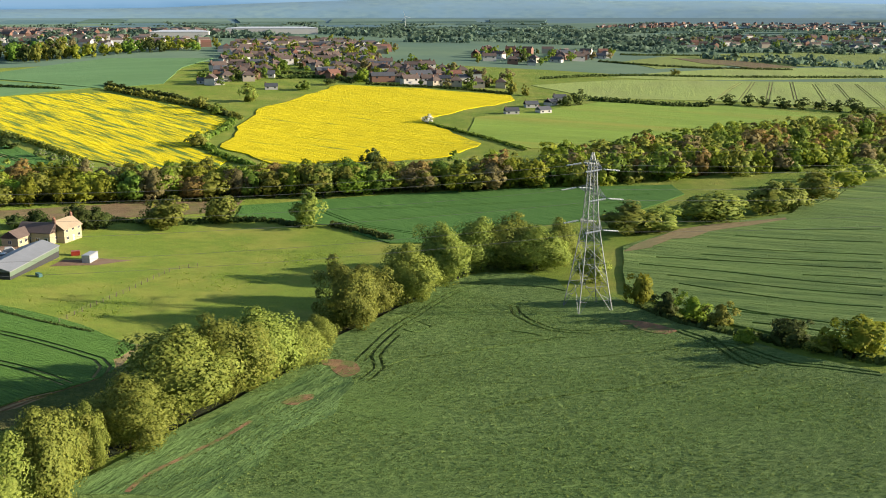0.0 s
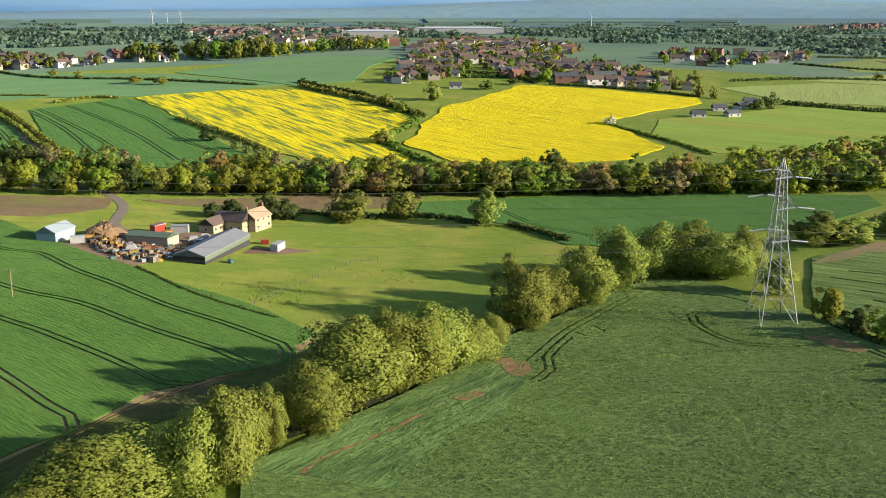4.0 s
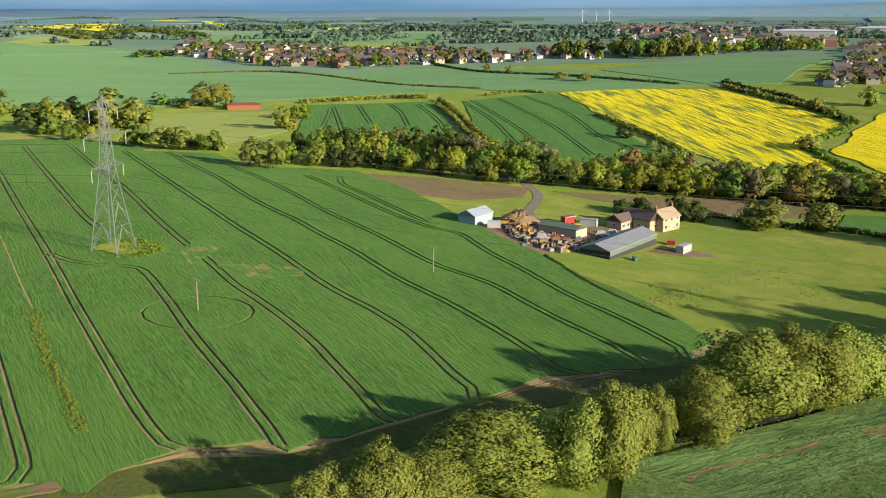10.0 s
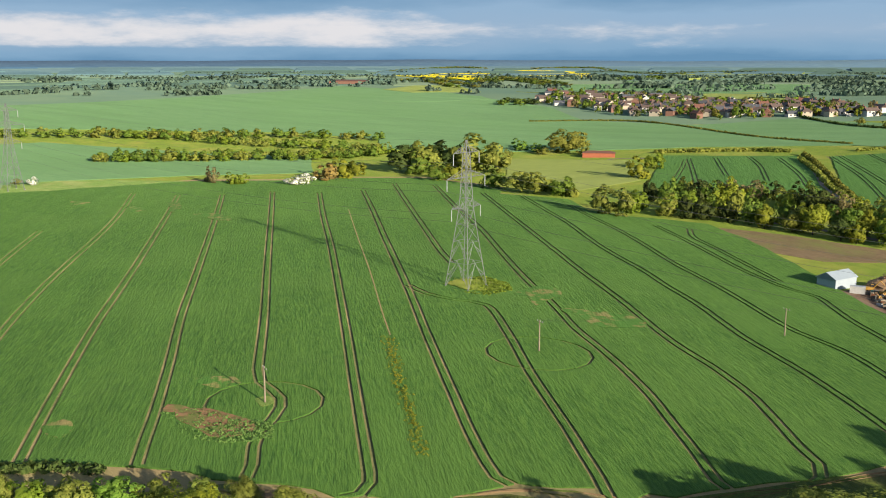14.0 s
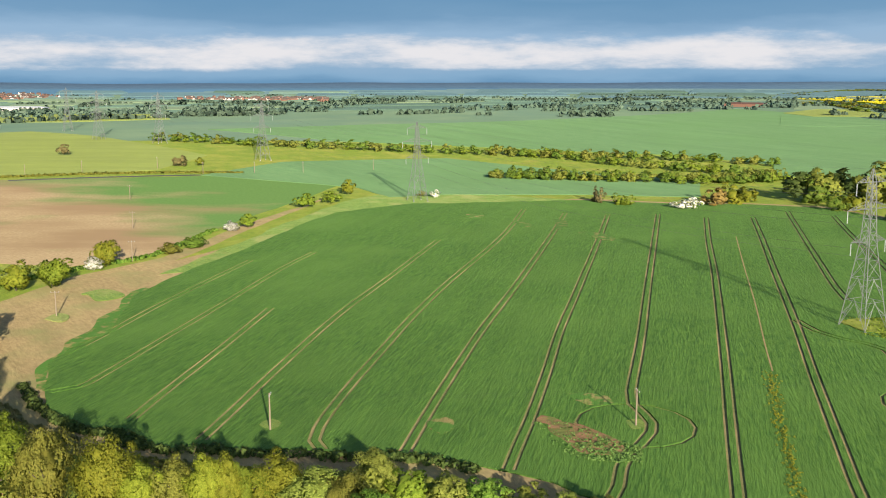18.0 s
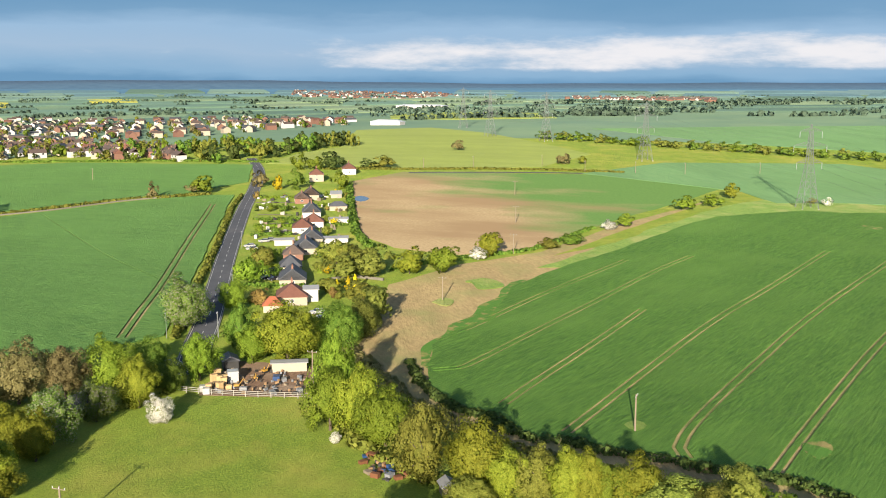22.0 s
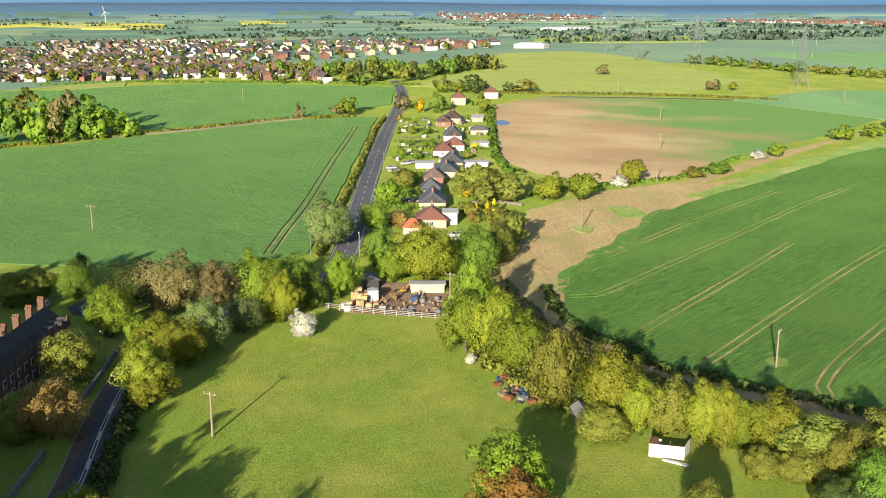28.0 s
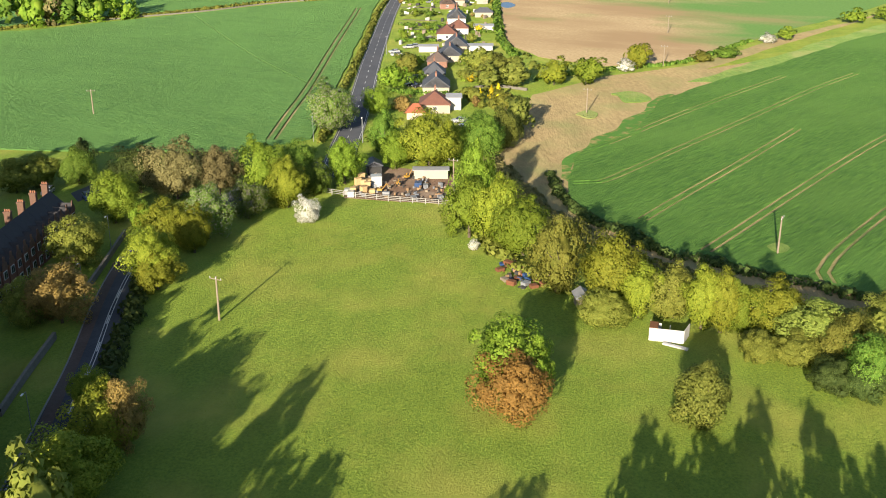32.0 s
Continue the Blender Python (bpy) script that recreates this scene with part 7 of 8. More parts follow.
belt([(-311.6, 336.6), (-292.6, 349.9), (-268, 360.1), (-245.6, 363.4), (-226.9, 366.5), (-202.9, 373.8), (-180.2, 382.1), (-162.6, 388.8)], 7, 8, (8, 13), (8, 12), ["olive", "mid", "dark", "lime", "yellow"], where="in the long wood", group="trees of the long wood", rows=2)
belt([(-327.7, 366.4), (-320.4, 392.3), (-306.8, 412.4), (-278.2, 411.6), (-250.1, 409.1), (-220.3, 405.4)], 6, 8, (8, 12), (8, 12), ["olive", "mid", "dark", "bare", "yellow"], where="in the long wood", group="trees of the long wood", rows=2)
grove([(-507.9, 339.5, 17.1, 20.8), (-499.5, 350.4, 20.5, 24.3), (-498.7, 366.7, 19.8, 24.6), (-487.3, 380, 21.5, 28.1), (-471.9, 383.2, 17.1, 17.3), (-458.2, 329, 9.5, 12.8), (-457, 340, 9.7, 14.6), (-413.4, 333.7, 10.3, 15.1), (-394.8, 333.7, 10.6, 16.2), (-380.8, 337, 11.6, 15.9), (-369, 341.8, 10.6, 14.3), (-315.3, 318.2, 12, 12.8), (-305.3, 318.9, 11.9, 11.4), (-495.8, 339.5, 14.5, 17.1), (-484.3, 368.9, 17.1, 20.8)], ["dark", "olive", "dark", "olive", "willow", "mid", "yellow", "mid", "olive", "olive", "mid", "willow", "willow", "mid", "olive"], "round", "mid", "behind the crop field")
grove([(-505.7, 215, 8, 6.3), (-489.7, 275.1, 10, 16), (-497.2, 290.2, 11.8, 16.4), (-505.8, 304.7, 8.9, 13.4), (-398.7, 430, 12.2, 15), (-424, 470.1, 10.6, 14.4), (-535.2, 506.9, 14.4, 18.8), (-566.3, 481.6, 8.3, 12.7), (-546.7, 483.9, 6.6, 12.4), (-533.9, 494.3, 15.5, 22.7)], ["bare", "rust", "yellow", "yellow", "yellow", "lime", "olive", "mid", "mid", "olive"], "round", "mid", "at a field edge")
grove([(-495.5, 226, 5.3, 8.7), (-479.2, 250.6, 4.5, 12.3), (-475.6, 256, 6.6, 8)], ["lime", "white", "white"], "round", "mid", "at a field edge", "", True)
belt([(-642.2, 197.6), (-632.9, 228.7), (-625.4, 262.1), (-616.2, 296.6), (-604.5, 331.8), (-606, 363.3), (-613.6, 391.3)], 7, 8, (5, 8), (8, 11), ["olive", "mid", "lime", "willow", "mid"], where="in a thick hedge", group="trees of the far hedge", rows=3)
belt([(-913, -31.8), (-860.3, 51.7), (-830.4, 125.4), (-804.1, 204.3), (-775.7, 283.2), (-721.4, 320.2), (-684, 350.7), (-633.1, 393.9)], 6, 11, (5, 8), (8, 11), ["olive", "mid", "lime", "willow"], lod="far", where="in a far tree belt", group="trees of the far belt", rows=2)
belt([(-800.5, 248), (-773.2, 302.6), (-756, 365), (-730.3, 412), (-694, 442.9)], 6, 12, (5, 8), (8, 11), ["lime", "mid", "olive"], lod="far", where="in a far tree belt", group="trees of the far belt", rows=2)
grove([(-500.1, 53.9, 7.5, 10), (-517, 70.1, 6.6, 9.5), (-552.4, 83.5, 8.9, 7.9), (-443, 22.3, 6.4, 7.1), (-437.3, 15.1, 3, 6.5), (-395.9, -1.4, 3.9, 6.3)], ["lime", "lime", "yellow", "lime", "white", "mid"], "round", "mid", "on a field bank")
grove([(-541.6, 123.2, 3.2, 6.3), (-537, 130.1, 4.1, 6.3), (-511.3, 214.3, 8.2, 5.7), (-497, 222.4, 6, 9.3), (-700.3, -9, 7.8, 11.1), (-701.2, 4.6, 5.9, 6), (-777.9, -92.4, 8.5, 8.9)], ["olive", "white", "bare", "lime", "bare", "yellow", "bare"], "round", "mid", "at a field edge")
# round the meadow, the road and the yard
MEADOW = "trees round the meadow"
grove([(-148.3, 24.9, 6.4, 7.4), (-146.3, 30.7, 6.1, 6.9), (-144.2, 36.6, 5.5, 6.5), (-141.7, 42.3, 5.3, 6.4), (-139.3, 48, 4.9, 5.5), (-136.7, 54.6, 4.6, 4.6)], ["olive", "lime", "willow", "mid", "olive", "willow"], "round", "mid", "along the crop edge", MEADOW)
grove([(-169.1, -118.2, 10.2, 11), (-159, -104.8, 8.5, 5.7), (-196.8, -98.3, 11.7, 11), (-208, -82.9, 10.1, 8.6), (-222.3, -75.3, 9.1, 8.3), (-187.1, -46.5, 16.3, 8.6), (-230.8, -63.4, 9.3, 8.4), (-180.1, -45.9, 11.6, 10), (-173, -33.7, 10.2, 9.6), (-148.3, 5.8, 8.2, 6.4), (-272.3, -97.2, 8.7, 7.5)], "lime", "round", "near", "beside the meadow", MEADOW)
grove([(-158.7, -99.8, 9.6, 10.1), (-158, -94, 8.6, 6.6), (-141.5, -93, 9.8, 9.8), (-140.1, -91.1, 6.4, 8.1), (-188.2, -88.3, 10.3, 9.3), (-178, -39.2, 12.7, 10.4), (-153.6, -14.9, 11.6, 10.4), (-150.3, -10, 8.9, 7.4), (-148.7, -0.2, 9.7, 7.4), (-148.3, 2.8, 9.7, 6.4), (-149.7, 10.9, 8.6, 8.4), (-223.6, -67.1, 14.2, 15.1), (-80.1, -66.7, 8.9, 11.2)], "yellow", "round", "near", "beside the meadow", MEADOW)
grove([(-146, -111, 9.1, 10.5), (-188.5, -124.3, 10, 12), (-92, -69.5, 8.5, 8.3), (-206.3, -93.5, 9.7, 8), (-235.1, -82.6, 10.6, 7.3), (-236.7, -57.6, 11.1, 11.4), (-186, -148.3, 7.5, 8.4), (-180.8, -151.1, 7.4, 11.1), (-134.8, 23.3, 7.7, 7.7), (-201.2, -147.6, 7, 5.8)], ["olive", "dark", "yellow", "mid", "mid", "mid", "olive", "olive", "mid", "dark"], "round", "near", "beside the road", MEADOW)
grove([(-187.1, -114.2, 12.4, 12.3), (-191.5, -106.2, 10.6, 9.1), (-157.1, -24.5, 12.9, 9.7), (-123.8, -98.7, 9.3, 10.7), (-93.2, -67.4, 8.9, 6)], ["bare", "bare", "olive", "rust", "rust"], "round", "near", "beside the road", MEADOW)
grove([(-145.4, -15.3, 6, 6.8), (-151.8, -4.7, 9.1, 6.6), (-145.3, 16.5, 8.3, 10.4), (-142.1, 20.2, 8.4, 8.5), (-151.5, 26.6, 7.8, 6.6), (-248.7, -54.5, 10.8, 8.9), (-122.4, -104, 7.8, 7.9), (-119.5, 1, 8.4, 8.1), (-190.5, -141.8, 8.5, 7)], ["olive", "olive", "willow", "olive", "willow", "willow", "olive", "willow", "mid"], "willow", "near", "beside the meadow", MEADOW)
grove([(-165.9, -95.2, 10.1, 9.2), (-251.8, -104, 13.2, 14.3), (-179, -93.1, 7.6, 6.6)], "candle", "round", "near", "beside the road", MEADOW)
grove([(-118.6, -24.1, 11.4, 10.9)], "lime", "round", "near", "standing alone on the meadow")
grove([(-113.2, -22.7, 8.8, 9.8)], "copper", "round", "near", "standing alone on the meadow")
grove([(-180.6, -80.7, 4.9, 4.7), (-173.5, -43.3, 1.9, 1.9)], "white", "round", "near", "beside the yard fence", "", True)
grove([(-100.6, -77.8, 5.8, 4.9), (-141.2, 13.9, 4.5, 7.1), (-139.5, 8.3, 4.5, 5.3), (-199.3, -86.4, 6.8, 6.4), (-133.8, 18.4, 4.3, 6), (-132.4, 22, 4.6, 5.1)], ["lime", "olive", "olive", "mid", "dark", "dark"], "round", "near", "at the meadow edge", "", True)
grove([(-323.4, -67.5, 10.6, 13.3), (-331.3, -55.6, 8.5, 10.6), (-334.2, -44.3, 10, 10.7), (-366.1, -31.3, 9.9, 8.9), (-344.3, -82.2, 8, 11.2), (-277.8, -91.1, 5.4, 5.1)], ["willow", "yellow", "lime", "yellow", "olive", "rust"], "round", "mid", "behind the gardens")
grove([(-360.7, -35.3, 3.8, 6.7), (-385, -9.9, 3.7, 7.5), (-395.7, -0.9, 3.8, 8.2), (-435.9, 15.2, 3.7, 6.5)], ["white", "olive", "mid", "white"], "round", "mid", "along a field bank", "", True)
grove([(-521.9, -231.3, 8.6, 7.1), (-538.8, -209, 10.4, 13.1), (-538.6, -214.1, 6.5, 8.2), (-648.8, -182.4, 10.6, 11.5), (-649.4, -172.7, 9.1, 11.4), (-644.3, -157.8, 12.7, 15.1), (-557, -133.1, 9.8, 9.1), (-553.2, -169.2, 8.9, 6.6), (-564.4, -183.2, 10.1, 10.1), (-554.1, -158.6, 11.4, 9.8), (-654.1, -127.2, 8.3, 17), (-652.9, -136.6, 6.8, 11.4)], ["bare", "lime", "bare", "lime", "lime", "dark", "lime", "gold", "bare", "mid", "olive", "dark"], "round", "mid", "near the road end")
grove([(-336.5, -109.1, 7.8, 8.1), (-307.7, -104.2, 8.5, 8.4), (-342.3, -83.9, 9.2, 10.1), (-314.8, -74.2, 8.5, 11.2), (-324.5, -72.6, 9.7, 10.5), (-297.4, -74.7, 5.4, 7.1), (-284.7, -62.8, 6.9, 9.3), (-262.5, -54.7, 11.1, 9.4), (-240.3, -84.7, 6, 8.9)], ["olive", "lime", "olive", "willow", "willow", "olive", "olive", "willow", "mid"], "round", "mid", "in a garden")
grove([(-303.1, -68.3, 5.5, 2.5), (-302.6, -70.4, 4.6, 2.9), (-298.8, -75.9, 4.7, 3.2), (-299.4, -73.3, 4.2, 2.9)], "gold", "cone", "mid", "in a garden")
grove([(-429.6, -349.3, 23.5, 19.6), (-426.7, -328.5, 21.5, 17.8), (-438.2, -318.6, 18.4, 19.1), (-445.9, -307.2, 15.4, 17.3), (-453.9, -296.4, 11.1, 11.1), (-469.8, -370.2, 22.7, 21.1), (-477.3, -353.1, 23.1, 20.9), (-467.3, -328.8, 20.7, 16.9), (-420.4, -358.9, 23.8, 22.7), (-458.2, -307, 15.4, 13.2), (-430.5, -324.7, 18.8, 13.5), (-442.1, -314.6, 14.5, 13.6)], ["mid", "lime", "mid", "lime", "lime", "olive", "bare", "mid", "mid", "lime", "bare", "mid"], "round", "mid", "in a small copse", "copse")
# trees behind the viewpoint, whose long shadows reach the meadow
for (x, y), hh in zip([(-103, -42.7), (-106.4, -19.3), (-101.1, -53.2), (-118.6, -62.9), (-115.8, -4.5), (-120.4, 2.4), (-125.4, 7.4), (-125.5, 16.1), (-123.9, 23.6), (-111.7, -0.7)], (14, 14, 13, 13, 13, 14, 15, 15, 14, 12)):
    tree(x + hh * 3.7, y, hh, 9, "olive", "round", "mid", "beyond the meadow", MEADOW)

grove([(-126.7, 49.9, 8, 8.5), (-121.8, 60.7, 7, 8), (-108.8, 67.3, 6, 7)], ["yellow", "olive", "willow"], "willow", "near", "along a ditch", DITCH)
grove([(-130.9, 58.4, 5, 5), (-114.7, 63.9, 4.5, 5.5), (-106.3, 71.8, 4.5, 5)], ["willow", "olive"], "round", "near", "along a ditch", "", True)
grove([(134.4, 381.8, 10.5, 13.5), (152.1, 403.7, 10.5, 16.5), (172.9, 427.4, 10.5, 18), (190.3, 442.9, 10.5, 16.5), (202.5, 455.3, 10.5, 16.5)], ["willow", "olive", "yellow"], "willow", "mid", "in a field hedge")

grove([(-195.2, 481.1, 4.2, 5.5), (-187, 474.5, 4.2, 5.5), (-178.1, 466.9, 4.2, 5.5), (-170.2, 460.9, 4.2, 5.5), (-163, 454.9, 4.2, 5.5)], "candle", "round", "mid", "beside the rapeseed", "", True)

# unseen trees added beside the view, so their shadows cover road and terrace
SHADE = "trees east of the road"
for k in range(21):
    d, a = 58 + 7.5 * k, radians(139.5 + 3.5 * math.sin(2.1 * k))
    tree(-(d + 4) * math.sin(a + 0.1), (d + 4) * math.cos(a + 0.1), 16.5 + max(0, k - 7) * 0.5, 12.5, "mid", "round", "mid", "in a roadside copse", SHADE)
    tree(-d * math.sin(a), d * math.cos(a), 16 + 2 * math.sin(1.3 * k) + max(0, k - 7) * 0.5, 10.5, "olive", "round", "mid", "in a roadside copse", SHADE)

# more unseen shade trees, each offset eastward from the spot it darkens
for (x, y), o in zip([(-140.9, -121.6), (-124.9, -104.8), (-110.2, -97.7), (-111.6, -91.9), (-99.4, -85.7), (-100.7, -80.5), (-89, -81.2), (-90.4, -75.7), (-91.7, -70.9), (-82.4, -73), (-84.1, -66.5)], (20, 25, 20, 26, 25, 31, 20, 26, 36, 21, 31)):
    tree(x + o, y, 15, 11.5, "olive", "round", "mid", "in a roadside copse", SHADE)
garden_rng = random.Random(31)
for (ax, ay), (bx, by) in zip([(-518.3, -171.5), (-474, -157), (-438.6, -145.3), (-407.3, -135), (-351.3, -119.9), (-325.2, -112.1), (-533, -138.6), (-478.8, -123.1), (-438.8, -112.8), (-408, -106.1), (-357, -94), (-330.8, -88.1), (-296, -80.7), (-283.8, -98)], [(-524.8, -150.9), (-470.9, -136.9), (-433.1, -125.9), (-398, -119.5), (-346.1, -106.2), (-318.6, -97.8), (-524.2, -122.1), (-475, -110.6), (-432.4, -102), (-402.6, -96.2), (-348.4, -81.1), (-323.7, -76.3), (-290.7, -69.4), (-278.3, -89)]):
    for i in range(3):
        t, hh = garden_rng.random(), garden_rng.uniform(1.5, 4.5)
        tree(ax + (bx - ax) * t, ay + (by - ay) * t, hh, hh * garden_rng.uniform(0.8, 1.2), garden_rng.choice(["lime", "mid", "olive", "gold", "dark", "rust"]), "round", "mid", "in a garden", "garden shrubs", hh < 3)

HEDGES = [
    ([(-138.8, 262), (-127.8, 253.1), (-116.5, 244), (-105, 236.9), (-93, 231), (-83.9, 227.2)], 0.6, 1.1, "dark"),
    ([(-202.9, -28.5), (-194.8, -22.8), (-190.5, -15.6), (-184.6, -11.9), (-178.3, -6.3), (-178.4, 0.1), (-174.2, 7.3), (-172, 14.4), (-170.3, 18.8), (-168.3, 24.1), (-166, 31.8), (-163.3, 38.1), (-158, 43.6)], 1.3, 3.0, "dark"), ([(-227.2, -38.3), (-210, -31.9), (-197.7, -25.5), (-190.6, -17.9), (-183, -12.9)], 1.1, 2.4, "dark"),
    ([(-235.1, 705.5), (-199.5, 673.1), (-163.2, 642), (-134.3, 614.7), (-122.8, 597.8)], 3.0, 4.5, "olive"), ([(-124.4, 593.5), (-124, 560.6), (-128.4, 530.6), (-113.4, 500), (-101.1, 484), (-92.4, 476)], 2.2, 4.0, "mid"), ([(-9.7, 598.7), (11.4, 572.6), (28.4, 550.6), (43.5, 525.3)], 1.5, 2.5, "mid"),
    ([(-170.3, 757.7), (-143.2, 801.6), (-97.7, 797.9), (-67.6, 757.5)], 2.5, 3.5, "dark"),
    ([(-240.8, 724.6), (-206.6, 690.5), (-183.1, 674.6), (-156.2, 640.5), (-131.6, 608.6)], 3.0, 4.0, "dark"), ([(-124.8, 773), (-98.2, 784.9), (-61.9, 769.1)], 3.0, 4.0, "dark"), ([(-56.5, 754.3), (6.7, 745.8), (49.4, 728.4)], 1.8, 2.2, "dark"),
    ([(105, 716.6), (126.3, 712), (156.8, 704.7), (185.5, 708)], 3.0, 4.0, "dark"), ([(-263.2, 560.6), (-233.1, 534), (-199.9, 502.6), (-169, 470.1)], 2.5, 3.0, "olive"), ([(-391.8, 579.6), (-343.8, 527.6), (-305.4, 483.9), (-275.6, 451.5)], 2.5, 3.0, "olive"),
    ([(52.4, 256.8), (59.3, 240.7), (70, 228.6), (79.6, 217.3), (93.8, 200.3)], 1.6, 3.0, "dark"), ([(-40.9, 364.8), (-29.7, 356.6), (-18.9, 345.8)], 2.0, 3.0, "dark"), ([(-122.2, 362.3), (-100.9, 360.7), (-71.5, 371), (-53.4, 363.8)], 1.8, 3.0, "dark"),
    ([(-240.5, -102.1), (-287.3, -115.9), (-366.4, -137.9), (-476.5, -169.8), (-528.6, -182.2)], 1.5, 2.0, "olive"), ([(-336.8, -62.2), (-351.9, -50.6), (-367, -31.8), (-385, -14.1), (-436.5, 7.4)], 1.3, 2.2, "mid"), ([(-649.8, -167), (-649.9, -113.2), (-659.5, -40.3), (-657.7, 30.5)], 1.5, 2.4, "olive"),
    ([(-569.6, -131), (-484.7, -110.5), (-418.1, -93.6), (-378.7, -79.1)], 2.2, 3.0, "mid"), ([(-413.2, -345.4), (-431, -333.5), (-464.3, -290.4), (-512.8, -242.6), (-532, -203)], 1.5, 3.0, "olive"), ([(-144.6, -96.6), (-128.9, -89.1), (-117.3, -84.6), (-104.5, -78.2), (-96, -75.5)], 2.4, 3.2, "dark"), ([(-165, -100.9), (-180.1, -98.9), (-187.9, -92.1), (-200.1, -86.7)], 2.0, 3.0, "olive"),
    ([(-198, -52.8), (-180.4, -43.1), (-167.4, -33.7), (-157.1, -22), (-153.6, -12.3)], 1.5, 3.5, "olive"), ([(-236.4, -55), (-207.2, -39.3), (-187.9, -25.4), (-173.2, -9.1), (-162.8, 9.9)], 1.3, 5.0, "bare"), ([(-177, -15.1), (-166.6, 2.8), (-157.4, 20)], 1.4, 3.5, "olive"),
    ([(-480.1, 534.2), (-462.5, 554.2), (-439.6, 574.9), (-410.3, 587.7)], 2.5, 4.0, "olive"), ([(-382.5, 560.5), (-340.3, 516.3), (-298.2, 468.7), (-269.8, 445.5)], 2.5, 3.0, "olive"), ([(-374.9, 613.1), (-364.9, 635.9), (-342.6, 637.5)], 2.0, 3.0, "olive"), ([(-411.9, 355.1), (-387.8, 350.6), (-363.9, 345.3)], 4.0, 6.0, "olive"),
    ([(-220.1, 382.2), (-194.7, 387.4), (-163.9, 390.9), (-129.2, 393.6)], 1.5, 2.2, "dark"), ([(-536.2, 784), (-459.3, 740.4), (-372.9, 730.5), (-268.6, 706.3)], 2.0, 3.0, "dark"), ([(-727, 631.3), (-642.5, 690.9), (-481.7, 648.4), (-398.6, 642.8)], 1.5, 2.5, "olive"),
    ([(-179.9, 399.9), (-134.5, 401.2), (-84.3, 403.1)], 1.5, 2.5, "dark"), 
    ([(-739.9, -568.3), (-747.8, -491.8), (-726.9, -401.6), (-709.1, -297.3), (-688.8, -210.5)], 1.5, 2.5, "mid"), ([(-239.9, -86.1), (-228.7, -76.2), (-230.7, -68), (-225, -60)], 2.6, 3.5, "mid"),
    ([(81.9, 833), (156, 884.5), (264.4, 917.8), (422.3, 974.7)], 2.0, 3.0, "dark"), ([(155.6, 1013.7), (229.7, 991.2), (348.3, 1014.4)], 2.0, 3.0, "dark"), ([(196.6, 1120.1), (330.7, 1153.4), (418.1, 1078.6)], 2.0, 3.0, "dark"),
]
for i, (line, h, w, leaf) in enumerate(HEDGES):
    near = min(math.hypot(x, y) for x, y in line) < 210
    hedge(line, h, w, leaf, 70 if near else 22, 0.24 if near else 0.5, seed=50 + i)
for row, leaf in (([(191.5, 723.9, 5.2, 7.6), (206.3, 725.8, 7.3, 12), (220.3, 724.5, 8.1, 10.3), (229.6, 721.8, 7.2, 8.6), (243.5, 720.4, 8, 12.1), (257.2, 719, 8, 12.1), (270.9, 723.2, 7.2, 10.5), (279.9, 714.6, 8, 11.3), (291.1, 712.4, 9.5, 14.9), (296.1, 700, 5.9, 12.9), (108.6, 537.4, 9.1, 14.1), (83, 684.1, 7.6, 11.7), (93.7, 692, 10, 10.3)], "dark"), ([(-8.2, 603.1, 3.7, 6.2), (-127.8, 661.6, 11, 8.4), (-126.8, 514.7, 7, 10.6), (209.2, 912.3, 6, 9.5), (50, 737.3, 10.2, 8.4), (59.4, 725.6, 8, 6.2)], "olive"), ([(-366.2, 710, 6.2, 11.3), (-343.2, 703.5, 6.5, 9.8), (-433, 745.6, 5.7, 6.8), (-458.4, 750.5, 6.2, 8), (-551.3, 527.5, 7.9, 17.3), (-511.5, 493.7, 7.4, 10.1), (-535.8, 478.4, 4.4, 12.2)], "olive")):
    grove(row, leaf, "round", "mid", "at a field edge")

# ---- villages ----
proto_specs = [
    ("semi-detached brick house with a red tile roof", 10, 7, 4.7, 7.2, BRICK, RED_TILE, False, 2), ("cream rendered house with a brown tile roof", 9, 7.5, 4.6, 7.2, CREAM, BROWN_TILE, True, 1),
    ("white bungalow with a grey slate roof", 11, 7.5, 2.8, 5.2, WHITE, SLATE, False, 1), ("brick house with a brown hipped roof", 10, 8, 4.7, 7.4, BRICK, BROWN_TILE, True, 1),
    ("white rendered pair of houses with brown roof", 13, 7.5, 4.7, 7.2, WHITE, BROWN_TILE, False, 2), ("brick terrace block with a slate roof", 18, 7.5, 4.7, 7.2, BRICK, SLATE, False, 1),
]
protos = []
for i, (lab, L, W, ea, ri, wa, ro, hip, ch) in enumerate(proto_specs):
    q = gable_house("house", f"{lab} in the village", (-60.0 * i, -900.0), 0, L, W, ea, ri, wa, ro, hip, 0, 0, "house", "village houses")
    for k in range(ch):
        box("chimney", q, ((L / 2 - 0.6) * (1 if k else -1) * (0.4 if hip else 1), 0, ri + 0.3), (0.9, 0.6, 1.8), BRICK, "brick chimney stack")
    for x in (-0.28, 0.28):
        for s in (-1, 1):
            box("window", q, (x * L, s * (W / 2 + 0.03), 1.5 if ea < 4 else 3.6), (1.5, 0.1, 1.2), PANE, "dark window")
    protos.append(q)
used = set()
village_rng = random.Random(77)


